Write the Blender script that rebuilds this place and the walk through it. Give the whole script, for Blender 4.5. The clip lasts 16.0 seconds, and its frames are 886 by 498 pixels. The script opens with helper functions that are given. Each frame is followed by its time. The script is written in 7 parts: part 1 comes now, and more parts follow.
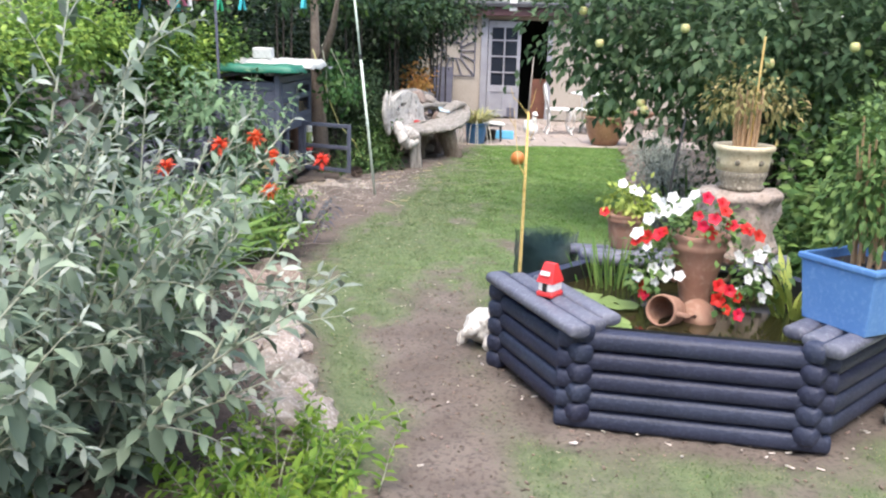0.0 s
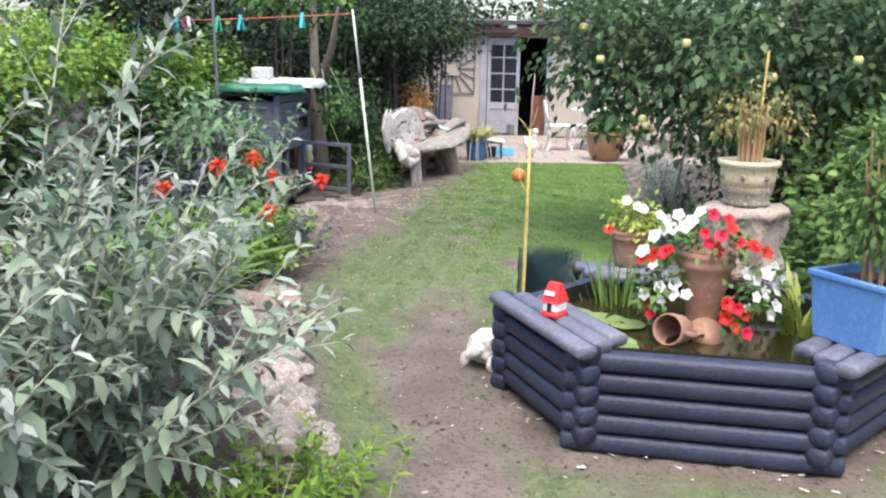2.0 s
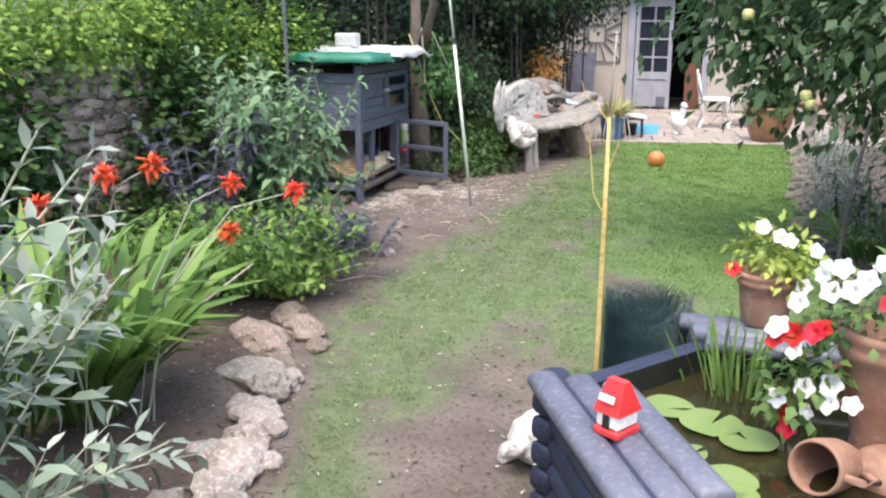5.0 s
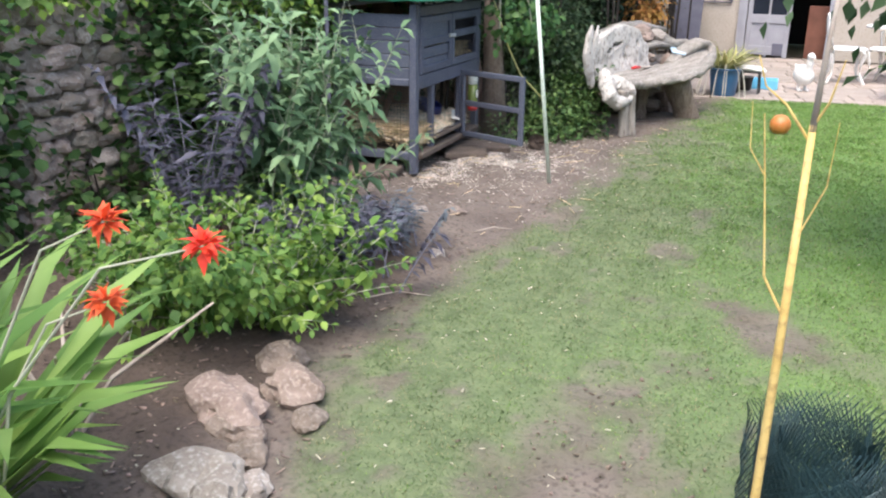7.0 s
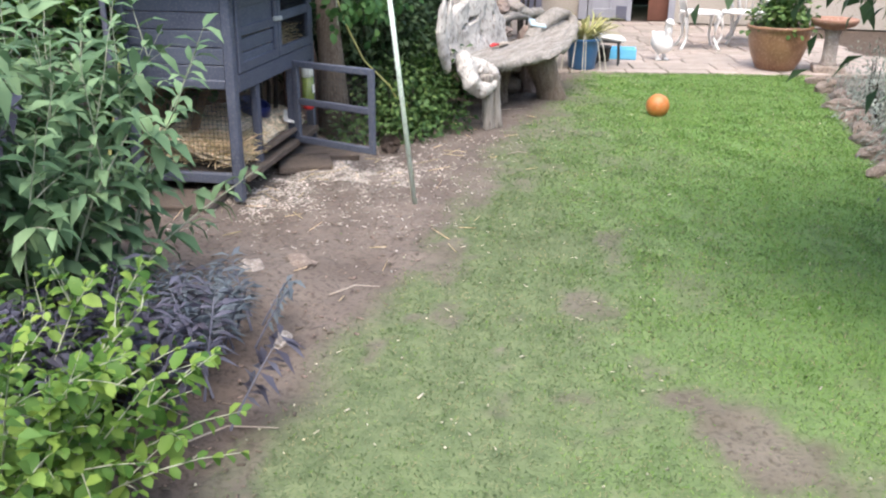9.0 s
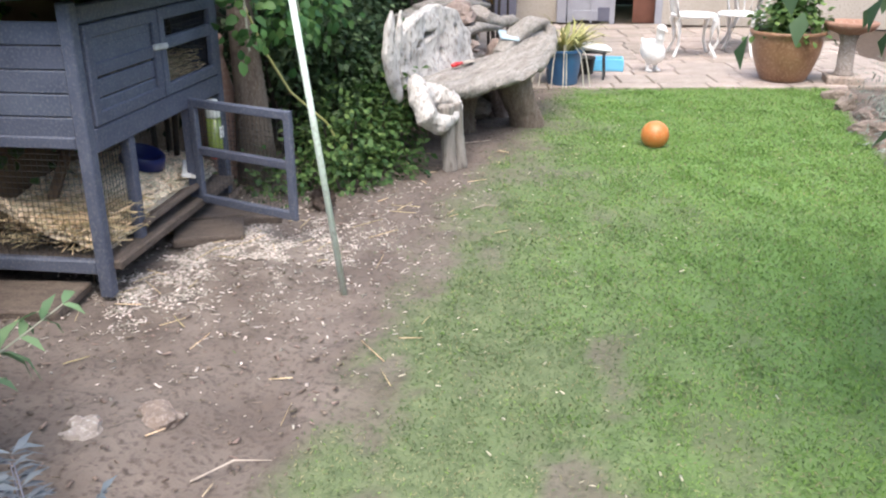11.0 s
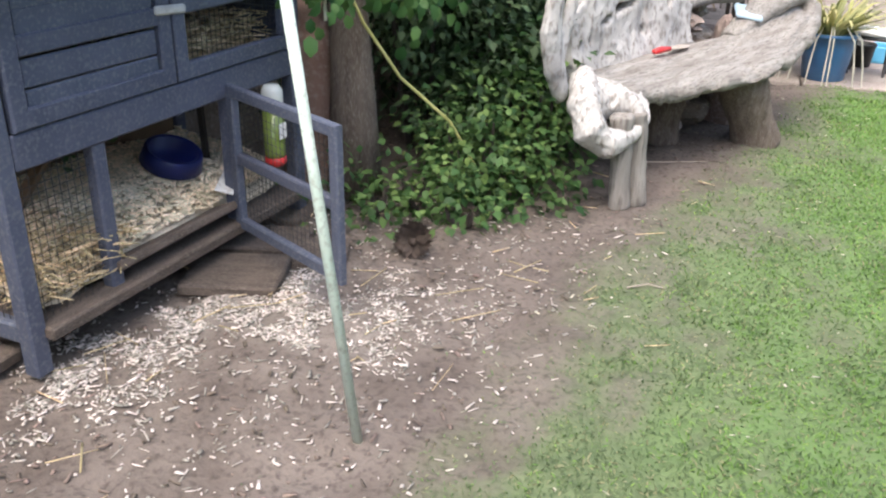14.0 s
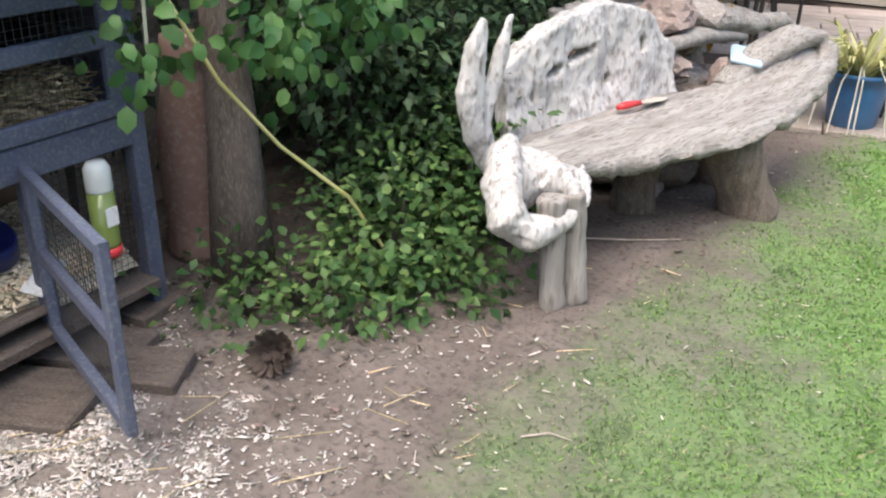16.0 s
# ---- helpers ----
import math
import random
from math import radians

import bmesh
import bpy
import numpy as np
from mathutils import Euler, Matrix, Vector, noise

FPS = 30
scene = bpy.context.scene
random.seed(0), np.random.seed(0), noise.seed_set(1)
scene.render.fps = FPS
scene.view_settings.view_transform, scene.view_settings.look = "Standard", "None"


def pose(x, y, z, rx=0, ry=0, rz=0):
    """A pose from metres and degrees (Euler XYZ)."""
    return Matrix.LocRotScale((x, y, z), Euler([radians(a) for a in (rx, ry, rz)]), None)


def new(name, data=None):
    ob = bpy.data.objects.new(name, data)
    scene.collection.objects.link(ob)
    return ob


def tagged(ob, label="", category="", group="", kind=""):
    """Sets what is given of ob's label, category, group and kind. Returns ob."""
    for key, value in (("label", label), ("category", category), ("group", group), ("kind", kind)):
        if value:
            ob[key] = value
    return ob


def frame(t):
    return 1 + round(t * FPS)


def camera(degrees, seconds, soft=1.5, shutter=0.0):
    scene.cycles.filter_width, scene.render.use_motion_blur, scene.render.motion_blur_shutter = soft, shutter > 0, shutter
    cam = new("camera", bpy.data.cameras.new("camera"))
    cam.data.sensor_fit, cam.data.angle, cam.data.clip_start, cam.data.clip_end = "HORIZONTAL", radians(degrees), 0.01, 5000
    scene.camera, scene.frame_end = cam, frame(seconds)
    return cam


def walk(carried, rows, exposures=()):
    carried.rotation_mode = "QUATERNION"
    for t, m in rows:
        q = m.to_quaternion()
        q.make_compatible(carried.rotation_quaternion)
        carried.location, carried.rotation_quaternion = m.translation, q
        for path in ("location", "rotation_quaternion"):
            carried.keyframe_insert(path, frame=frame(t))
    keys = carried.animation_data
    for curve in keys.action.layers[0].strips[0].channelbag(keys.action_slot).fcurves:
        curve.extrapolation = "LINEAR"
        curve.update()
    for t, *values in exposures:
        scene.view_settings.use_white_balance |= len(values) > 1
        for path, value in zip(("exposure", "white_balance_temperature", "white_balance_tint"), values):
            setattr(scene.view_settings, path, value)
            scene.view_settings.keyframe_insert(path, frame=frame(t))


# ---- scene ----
cam = camera(54.1, 16.0, soft=2.2)
METRES, EYE, TILT, LEAN, TURN = 8.5, 1.59, 0.0, 0.0, 10.4
ROWS = [
    (0.0, 0.0, 0.0, 0.0, 0.39, -13.54, -1.63),
    (0.5, 0.0006, 0.0004, 0.0001, 0.57, -13.17, -1.47),
    (1.0, -0.0, 0.0002, 0.0006, 0.55, -12.66, -1.44),
    (1.5, -0.002, 0.0016, 0.0005, 0.5, -12.3, -1.39),
    (2.0, -0.0006, 0.0081, -0.0001, 0.33, -12.42, -1.03),
    (2.5, 0.0101, 0.0283, 0.0009, 0.46, -12.26, -0.7),
    (3.0, 0.0239, 0.0516, 0.0021, 0.66, -12.34, -0.83),
    (3.5, 0.0325, 0.0797, -0.0008, 1.11, -12.5, -0.88),
    (4.0, 0.0382, 0.1152, 0.0001, 2.48, -12.83, -1.06),
    (4.5, 0.0455, 0.1491, -0.0028, 7.03, -13.55, -0.26),
    (7.0, 0.0288, 0.3556, -0.0102, 16.68, -18.55, -0.78),
    (7.5, 0.0138, 0.3947, -0.0098, 14.2, -19.58, -1.28),
    (8.0, 0.0024, 0.4321, -0.0103, 10.59, -20.41, -1.33),
    (8.5, -0.0067, 0.4697, -0.0088, 7.96, -21.08, -1.17),
    (9.0, -0.0172, 0.5083, -0.0082, 5.37, -20.94, -0.48),
    (9.5, -0.0215, 0.5426, -0.0099, 3.19, -20.98, 0.19),
    (10.0, -0.0187, 0.5821, -0.0099, 3.21, -21.01, 0.36),
    (12.5, 0.0008, 0.7804, -0.0157, 10.21, -22.39, -0.04),
    (13.0, 0.003, 0.812, -0.0176, 15.12, -23.46, 0.8),
    (13.5, 0.0086, 0.8383, -0.0185, 18.92, -23.93, -0.39),
    (14.0, 0.0124, 0.8605, -0.021, 20.83, -24.83, -1.21),
    (14.5, 0.0149, 0.8853, -0.0189, 23.59, -24.94, -1.05),
    (15.0, 0.0183, 0.903, -0.0169, 26.43, -24.93, -0.58),
    (15.5, 0.0287, 0.9302, -0.0165, 27.43, -25.0, -0.46),
    (16.0, 0.0446, 0.9702, -0.013, 25.16, -24.93, -1.05),
]
walk(cam, [(t, pose(0, 0, EYE, TILT, LEAN, TURN) @ pose(METRES * x, METRES * y, METRES * z, 90 + pitch, roll, yaw)) for t, x, y, z, yaw, pitch, roll in ROWS])

# ---- world, sun, exposure ----
SUN_EL, SUN_AZ = 66.0, 170.0
world = bpy.data.worlds.new("overcast_world")
scene.world = world
world.use_nodes = True
wn = world.node_tree
sky = wn.nodes.new("ShaderNodeTexSky")
sky.sky_type, sky.sun_disc = "NISHITA", False
sky.sun_elevation, sky.sun_rotation = radians(SUN_EL), radians(SUN_AZ)
sky.air_density, sky.dust_density = 1.0, 3.5
sky.ozone_density = 1.0
wn.links.new(sky.outputs[0], wn.nodes["Background"].inputs[0])
wn.nodes["Background"].inputs[1].default_value = 0.15
sun_data = bpy.data.lights.new("sun", "SUN")
sun_data.energy, sun_data.angle, sun_data.color = 0.95, radians(60), (1.0, 0.95, 0.88)
sun = new("sun", sun_data)
scene.view_settings.exposure = 1.64
sun.matrix_basis = pose(0, 0, 12, 90 - SUN_EL, 0, 180 - SUN_AZ)

# ---- materials ----
rng = np.random.default_rng(11)


def mat(name, c1, c2, c3=None, rough=0.8, scale=8.0, fine=60.0, bump=0.3, metal=0.0, stretch=(1, 1, 1), island=0.0,
        each=0.0, translucent=0.0, coord="Object", spec=0.5):
    """Two-scale noise between three colours, fine relief, and variation by island or by object."""
    m = bpy.data.materials.new(name)
    m.use_nodes = True
    nt = m.node_tree
    n, l = nt.nodes, nt.links
    b = n["Principled BSDF"]
    b.inputs["Roughness"].default_value = rough
    b.inputs["Metallic"].default_value = metal
    b.inputs["Specular IOR Level"].default_value = spec
    tc = n.new("ShaderNodeTexCoord")
    mp = n.new("ShaderNodeMapping")
    mp.inputs["Scale"].default_value = stretch
    if coord == "World":
        ge = n.new("ShaderNodeNewGeometry")
        l.new(ge.outputs["Position"], mp.inputs[0])
    else:
        l.new(tc.outputs["Object"], mp.inputs[0])
    big, small = n.new("ShaderNodeTexNoise"), n.new("ShaderNodeTexNoise")
    for tex, s, d in ((big, scale, 4.0), (small, fine, 5.0)):
        tex.inputs["Scale"].default_value, tex.inputs["Detail"].default_value = s, d
        l.new(mp.outputs[0], tex.inputs["Vector"])
    ramp = n.new("ShaderNodeValToRGB")
    e = ramp.color_ramp.elements
    e[0].position, e[0].color = 0.33, (*c1, 1)
    e[1].position, e[1].color = 0.67, (*c2, 1)
    l.new(big.outputs["Fac"], ramp.inputs[0])
    out = ramp.outputs[0]
    if c3:
        mx = n.new("ShaderNodeMix")
        mx.data_type = "RGBA"
        r2 = n.new("ShaderNodeValToRGB")
        r2.color_ramp.elements[0].position, r2.color_ramp.elements[1].position = 0.5, 0.7
        l.new(small.outputs["Fac"], r2.inputs[0])
        l.new(r2.outputs[0], mx.inputs[0])
        l.new(out, mx.inputs[6])
        mx.inputs[7].default_value = (*c3, 1)
        out = mx.outputs[2]
    if island or each:
        hs = n.new("ShaderNodeHueSaturation")
        mr = n.new("ShaderNodeMapRange")
        if island:
            src = n.new("ShaderNodeNewGeometry").outputs["Random Per Island"]
        else:
            src = n.new("ShaderNodeObjectInfo").outputs["Random"]
        k = island or each
        mr.inputs[3].default_value, mr.inputs[4].default_value = 1 - k, 1 + k
        l.new(src, mr.inputs[0])
        l.new(mr.outputs[0], hs.inputs["Value"])
        mr2 = n.new("ShaderNodeMapRange")
        mr2.inputs[3].default_value, mr2.inputs[4].default_value = 0.5 + 0.06 * k, 0.5 - 0.06 * k
        l.new(src, mr2.inputs[0])
        l.new(mr2.outputs[0], hs.inputs["Hue"])
        l.new(out, hs.inputs["Color"])
        out = hs.outputs[0]
    l.new(out, b.inputs["Base Color"])
    if bump:
        bp = n.new("ShaderNodeBump")
        bp.inputs["Strength"].default_value, bp.inputs["Distance"].default_value = bump, 0.01
        l.new(small.outputs["Fac"], bp.inputs["Height"])
        l.new(bp.outputs[0], b.inputs["Normal"])
    if translucent:
        tr, ms = n.new("ShaderNodeBsdfTranslucent"), n.new("ShaderNodeMixShader")
        ms.inputs[0].default_value = translucent
        l.new(out, tr.inputs[0])
        l.new(b.outputs[0], ms.inputs[1])
        l.new(tr.outputs[0], ms.inputs[2])
        l.new(ms.outputs[0], n["Material Output"].inputs[0])
    return m


def leaf_mat(name, dark, light, rough=0.55, vary=0.35, translucent=0.3):
    return mat(name, dark, light, None, rough, 3.0, 40.0, 0.0, island=vary, translucent=translucent, coord="World", spec=0.22)


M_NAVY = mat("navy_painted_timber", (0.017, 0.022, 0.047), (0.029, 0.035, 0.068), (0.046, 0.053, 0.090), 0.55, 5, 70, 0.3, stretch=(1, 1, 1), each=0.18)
M_HUTCH = mat("slate_blue_hutch_paint", (0.062, 0.073, 0.110), (0.088, 0.100, 0.142), (0.14, 0.147, 0.172), 0.6, 6, 90, 0.3, each=0.12)
M_HUTCH_IN = mat("bare_hutch_plywood", (0.16, 0.10, 0.06), (0.24, 0.16, 0.10), None, 0.85, 6, 80, 0.2)
M_WATER = mat("dark_pond_water", (0.020, 0.019, 0.008), (0.034, 0.029, 0.012), None, 0.06, 3, 14, 0.06)
# worn seat paint, lightened further for sky light on the flat tops
M_SEAT = mat("sky_lightened_worn_seat_paint", (0.094, 0.099, 0.138), (0.148, 0.154, 0.196), (0.20, 0.205, 0.238), 0.5, 5, 60, 0.3, each=0.12)
M_LINER = mat("black_pond_liner", (0.012, 0.013, 0.012), (0.02, 0.022, 0.02), None, 0.5, 4, 50, 0.2)
M_TERRA = mat("terracotta", (0.26, 0.135, 0.09), (0.35, 0.20, 0.14), (0.37, 0.23, 0.165), 0.85, 5, 28, 0.2)
M_OLDCLAY = mat("dusty_old_clay", (0.24, 0.145, 0.11), (0.33, 0.215, 0.17), (0.36, 0.27, 0.23), 0.9, 6, 40, 0.4)
M_CREAM = mat("cream_glaze", (0.60, 0.50, 0.32), (0.68, 0.60, 0.42), (0.45, 0.36, 0.22), 0.42, 7, 60, 0.15)
M_MOSS = mat("dark_weathered_band", (0.12, 0.10, 0.07), (0.24, 0.21, 0.16), (0.40, 0.36, 0.28), 0.9, 12, 70, 0.5)
M_STONE = mat("pale_garden_stone", (0.24, 0.20, 0.172), (0.37, 0.325, 0.285), (0.49, 0.45, 0.41), 0.92, 9, 60, 0.9, each=0.22)
M_BROWNSTONE = mat("brown_sandstone", (0.17, 0.13, 0.105), (0.26, 0.205, 0.17), (0.33, 0.275, 0.235), 0.95, 9, 60, 0.8, each=0.2)
M_WALLSTONE = mat("red_brown_rubble", (0.23, 0.172, 0.142), (0.38, 0.31, 0.262), (0.44, 0.385, 0.34), 0.95, 7, 45, 0.9, each=0.3)
M_PED = mat("weathered_cast_stone", (0.30, 0.235, 0.19), (0.42, 0.355, 0.305), (0.17, 0.135, 0.11), 0.92, 9, 45, 0.9)
M_BLUEPOT = mat("blue_painted_planter", (0.10, 0.24, 0.52), (0.13, 0.28, 0.57), (0.16, 0.31, 0.58), 0.45, 4, 50, 0.15)
M_SOIL = mat("potting_soil", (0.05, 0.035, 0.025), (0.10, 0.07, 0.05), None, 1.0, 30, 120, 1.0)
M_DRIFT = mat("silvered_driftwood", (0.23, 0.205, 0.18), (0.37, 0.345, 0.31), (0.13, 0.11, 0.092), 0.92, 2.5, 13, 1.0, stretch=(1.2, 9, 9))
M_DRIFTPALE = mat("bleached_driftwood", (0.40, 0.375, 0.345), (0.56, 0.535, 0.50), (0.22, 0.19, 0.165), 0.92, 3.0, 11, 1.0, stretch=(4, 6, 2.0))
M_LEG = mat("grey_fluted_driftwood", (0.22, 0.195, 0.17), (0.36, 0.335, 0.30), (0.12, 0.10, 0.085), 0.92, 3, 6, 1.0, stretch=(9, 9, 1.2))
M_BARK = mat("grey_brown_bark", (0.12, 0.09, 0.072), (0.21, 0.165, 0.13), (0.28, 0.235, 0.19), 0.95, 5, 30, 1.0, stretch=(6, 6, 1.2))
M_DARKBARK = mat("dark_brown_bark", (0.030, 0.024, 0.020), (0.060, 0.048, 0.040), None, 0.95, 5, 30, 1.0, stretch=(6, 6, 1.2))
M_STEM = mat("pale_green_stem", (0.31, 0.33, 0.24), (0.43, 0.44, 0.34), None, 0.7, 8, 60, 0.2)
M_CANE = mat("dry_cane", (0.42, 0.26, 0.14), (0.55, 0.38, 0.22), (0.30, 0.18, 0.10), 0.75, 8, 50, 0.3)
M_WEATHERED = mat("pale_weathered_twig", (0.34, 0.28, 0.23), (0.46, 0.40, 0.34), None, 0.85, 8, 60, 0.3)
M_YELLOWCANE = mat("yellow_sapling_bark", (0.62, 0.42, 0.12), (0.74, 0.56, 0.22), (0.44, 0.28, 0.10), 0.6, 8, 60, 0.3)
M_STRAW = mat("straw_and_wood_shavings", (0.60, 0.46, 0.25), (0.80, 0.66, 0.42), (0.42, 0.31, 0.17), 0.9, 9, 130, 1.0, island=0.3)
M_BED = mat("pale_wood_shavings_bed", (0.70, 0.60, 0.45), (0.86, 0.77, 0.62), (0.54, 0.43, 0.29), 0.95, 14, 150, 1.0)
M_POLE = mat("pale_green_painted_pole", (0.56, 0.66, 0.56), (0.66, 0.74, 0.64), (0.42, 0.46, 0.38), 0.5, 12, 70, 0.1)
M_WHITE = mat("white_paint", (0.76, 0.75, 0.72), (0.83, 0.82, 0.80), (0.60, 0.58, 0.53), 0.55, 6, 60, 0.2)
M_RENDER = mat("cream_shed_render", (0.42, 0.37, 0.31), (0.49, 0.44, 0.385), (0.36, 0.31, 0.25), 0.9, 2, 40, 0.3)
M_DOORGREY = mat("lilac_grey_door_paint", (0.30, 0.30, 0.335), (0.36, 0.36, 0.395), None, 0.55, 5, 60, 0.15)
M_MAROON = mat("dark_maroon_fascia", (0.055, 0.022, 0.028), (0.09, 0.04, 0.045), None, 0.7, 5, 60, 0.3)
# near black: the shed's unlit inside put into the colour; toy door shares it
M_DARK = mat("shade_black_and_toy_door", (0.012, 0.010, 0.010), (0.02, 0.018, 0.016), None, 0.9, 4, 50, 0.1)
M_MAHOGANY = mat("red_brown_wood", (0.13, 0.05, 0.03), (0.20, 0.08, 0.05), None, 0.6, 5, 50, 0.2)
M_PAVE = mat("buff_pink_paving", (0.30, 0.25, 0.215), (0.38, 0.325, 0.285), (0.24, 0.20, 0.17), 0.9, 5, 60, 0.5, each=0.16)
M_WIRE = mat("dark_wire", (0.05, 0.05, 0.05), (0.10, 0.10, 0.10), None, 0.5, 10, 60, 0.0, metal=0.6)
M_NET = mat("dark_teal_plastic_netting", (0.014, 0.038, 0.042), (0.026, 0.060, 0.066), None, 0.5, 10, 60, 0.0)
M_BROWNPOT = mat("brown_glazed_pot", (0.20, 0.10, 0.055), (0.30, 0.16, 0.09), (0.36, 0.22, 0.14), 0.35, 6, 50, 0.15)
M_FLAKY = mat("flaking_white_paint", (0.52, 0.50, 0.46), (0.68, 0.66, 0.63), (0.30, 0.27, 0.23), 0.8, 9, 40, 0.8)
M_ORANGE = mat("orange_ball_vinyl", (0.50, 0.16, 0.04), (0.58, 0.22, 0.06), (0.48, 0.24, 0.10), 0.35, 6, 60, 0.05)
M_CYAN = mat("cyan_plastic", (0.10, 0.42, 0.66), (0.16, 0.50, 0.74), None, 0.35, 5, 50, 0.05)
M_PALEBLUE = mat("pale_blue_sheeting", (0.34, 0.47, 0.55), (0.46, 0.58, 0.65), None, 0.4, 5, 50, 0.1)
M_DEEPBLUE = mat("deep_blue_plastic", (0.012, 0.020, 0.10), (0.02, 0.03, 0.15), None, 0.35, 5, 50, 0.05)
M_POTBLUE = mat("blue_glazed_pot", (0.03, 0.11, 0.24), (0.06, 0.17, 0.33), None, 0.35, 5, 50, 0.1)
M_RED = mat("red_plastic", (0.62, 0.03, 0.03), (0.70, 0.05, 0.05), None, 0.4, 5, 50, 0.05)
M_REDPETAL = mat("red_petals", (0.50, 0.004, 0.010), (0.66, 0.012, 0.018), None, 0.6, 30, 80, 0.1, each=0.2, translucent=0.2)
M_SCARLET = mat("scarlet_petals", (0.75, 0.06, 0.02), (0.85, 0.11, 0.04), None, 0.6, 30, 80, 0.1, each=0.15, translucent=0.2)
M_WHITEPETAL = mat("white_petals", (0.80, 0.80, 0.76), (0.85, 0.85, 0.84), None, 0.6, 30, 80, 0.1, each=0.05, translucent=0.2)
M_GREENTARP = mat("green_tarpaulin", (0.012, 0.132, 0.078), (0.024, 0.180, 0.114), None, 0.5, 5, 30, 0.4)
M_SACK = mat("pale_grey_sacking", (0.52, 0.52, 0.50), (0.66, 0.66, 0.64), (0.40, 0.40, 0.38), 0.8, 5, 30, 0.5)
M_FELT = mat("dark_roofing_felt", (0.05, 0.05, 0.055), (0.08, 0.08, 0.085), None, 0.95, 6, 90, 0.5)
M_GREYBOARD = mat("slate_grey_board", (0.10, 0.10, 0.14), (0.14, 0.14, 0.18), None, 0.7, 5, 50, 0.2)
M_WOODSLAB = mat("damp_brown_boards", (0.075, 0.058, 0.047), (0.13, 0.10, 0.082), (0.20, 0.165, 0.135), 0.9, 5, 40, 0.6, stretch=(2, 8, 8))
M_HOSE = mat("yellow_hose", (0.50, 0.48, 0.16), (0.60, 0.57, 0.24), None, 0.4, 5, 50, 0.05)
M_GLASSPANE = mat("dark_window_glass", (0.02, 0.025, 0.035), (0.03, 0.035, 0.05), None, 0.08, 2, 10, 0.02)
M_APPLE = mat("green_apple_skin", (0.36, 0.42, 0.14), (0.52, 0.52, 0.22), (0.50, 0.25, 0.14), 0.4, 9, 40, 0.05)

L_BUDD = leaf_mat("silver_green_leaves", (0.140, 0.198, 0.130), (0.255, 0.322, 0.235), 0.6, 0.5, 0.2)
L_BUDD2 = leaf_mat("sage_green_leaves", (0.115, 0.200, 0.098), (0.190, 0.300, 0.160), 0.6, 0.35, 0.25)
L_LIME = leaf_mat("lime_green_leaves", (0.13, 0.24, 0.035), (0.24, 0.37, 0.06), 0.5, 0.35, 0.35)
L_LIMESHRUB = leaf_mat("fresh_green_leaves", (0.085, 0.175, 0.030), (0.190, 0.310, 0.070), 0.5, 0.45, 0.3)
L_CLIMB = leaf_mat("glossy_climber_leaves", (0.042, 0.105, 0.030), (0.085, 0.185, 0.055), 0.45, 0.45, 0.3)
L_THICKET = leaf_mat("grey_green_thicket_leaves", (0.036, 0.068, 0.030), (0.080, 0.130, 0.060), 0.5, 0.5, 0.2)
L_MID = leaf_mat("mid_green_leaves", (0.075, 0.155, 0.032), (0.13, 0.235, 0.06), 0.5, 0.4, 0.3)
L_DARK = leaf_mat("dark_ivy_leaves", (0.021, 0.047, 0.015), (0.042, 0.086, 0.029), 0.45, 0.45, 0.2)
L_IVY = leaf_mat("ivy_leaves", (0.040, 0.088, 0.026), (0.085, 0.160, 0.050), 0.5, 0.45, 0.25)
# evergreen leaf colour taken down to near black to hold the canopy's shade
L_DEEP = leaf_mat("shade_darkened_leaves", (0.010, 0.021, 0.009), (0.021, 0.041, 0.016), 0.55, 0.5, 0.1)
L_APPLE = leaf_mat("apple_leaves", (0.060, 0.115, 0.048), (0.112, 0.175, 0.088), 0.5, 0.4, 0.4)
L_SHRUB = leaf_mat("bright_shrub_leaves", (0.085, 0.160, 0.042), (0.150, 0.240, 0.080), 0.5, 0.4, 0.25)
L_PURPLE = leaf_mat("purple_black_leaves", (0.045, 0.045, 0.064), (0.105, 0.102, 0.140), 0.5, 0.4, 0.15)
L_BLUE = leaf_mat("grey_blue_leaves", (0.075, 0.095, 0.110), (0.14, 0.16, 0.185), 0.65, 0.35, 0.15)
L_GREY = leaf_mat("grey_lavender_leaves", (0.16, 0.19, 0.16), (0.26, 0.29, 0.25), 0.7, 0.3, 0.15)
L_BLADE = leaf_mat("sword_leaves", (0.10, 0.20, 0.045), (0.19, 0.30, 0.09), 0.5, 0.3, 0.3)
L_YELLOW = leaf_mat("yellow_green_leaves", (0.26, 0.36, 0.06), (0.40, 0.46, 0.12), 0.5, 0.25, 0.3)
L_VARIEG = leaf_mat("variegated_strap_leaves", (0.30, 0.33, 0.10), (0.55, 0.52, 0.26), 0.5, 0.4, 0.25)
L_DRY = leaf_mat("drying_olive_leaves", (0.20, 0.20, 0.07), (0.33, 0.28, 0.12), 0.7, 0.4, 0.25)
L_RUST = leaf_mat("rusty_orange_leaves", (0.34, 0.17, 0.04), (0.48, 0.26, 0.08), 0.7, 0.3, 0.2)
L_SWORD = leaf_mat("fresh_sword_leaves", (0.115, 0.23, 0.05), (0.21, 0.34, 0.10), 0.45, 0.3, 0.4)
L_GRASS = leaf_mat("worn_lawn_grass", (0.092, 0.138, 0.058), (0.150, 0.196, 0.094), 0.7, 0.2, 0.15)
L_LUSH = leaf_mat("lush_lawn_grass", (0.118, 0.218, 0.048), (0.185, 0.298, 0.080), 0.65, 0.2, 0.15)
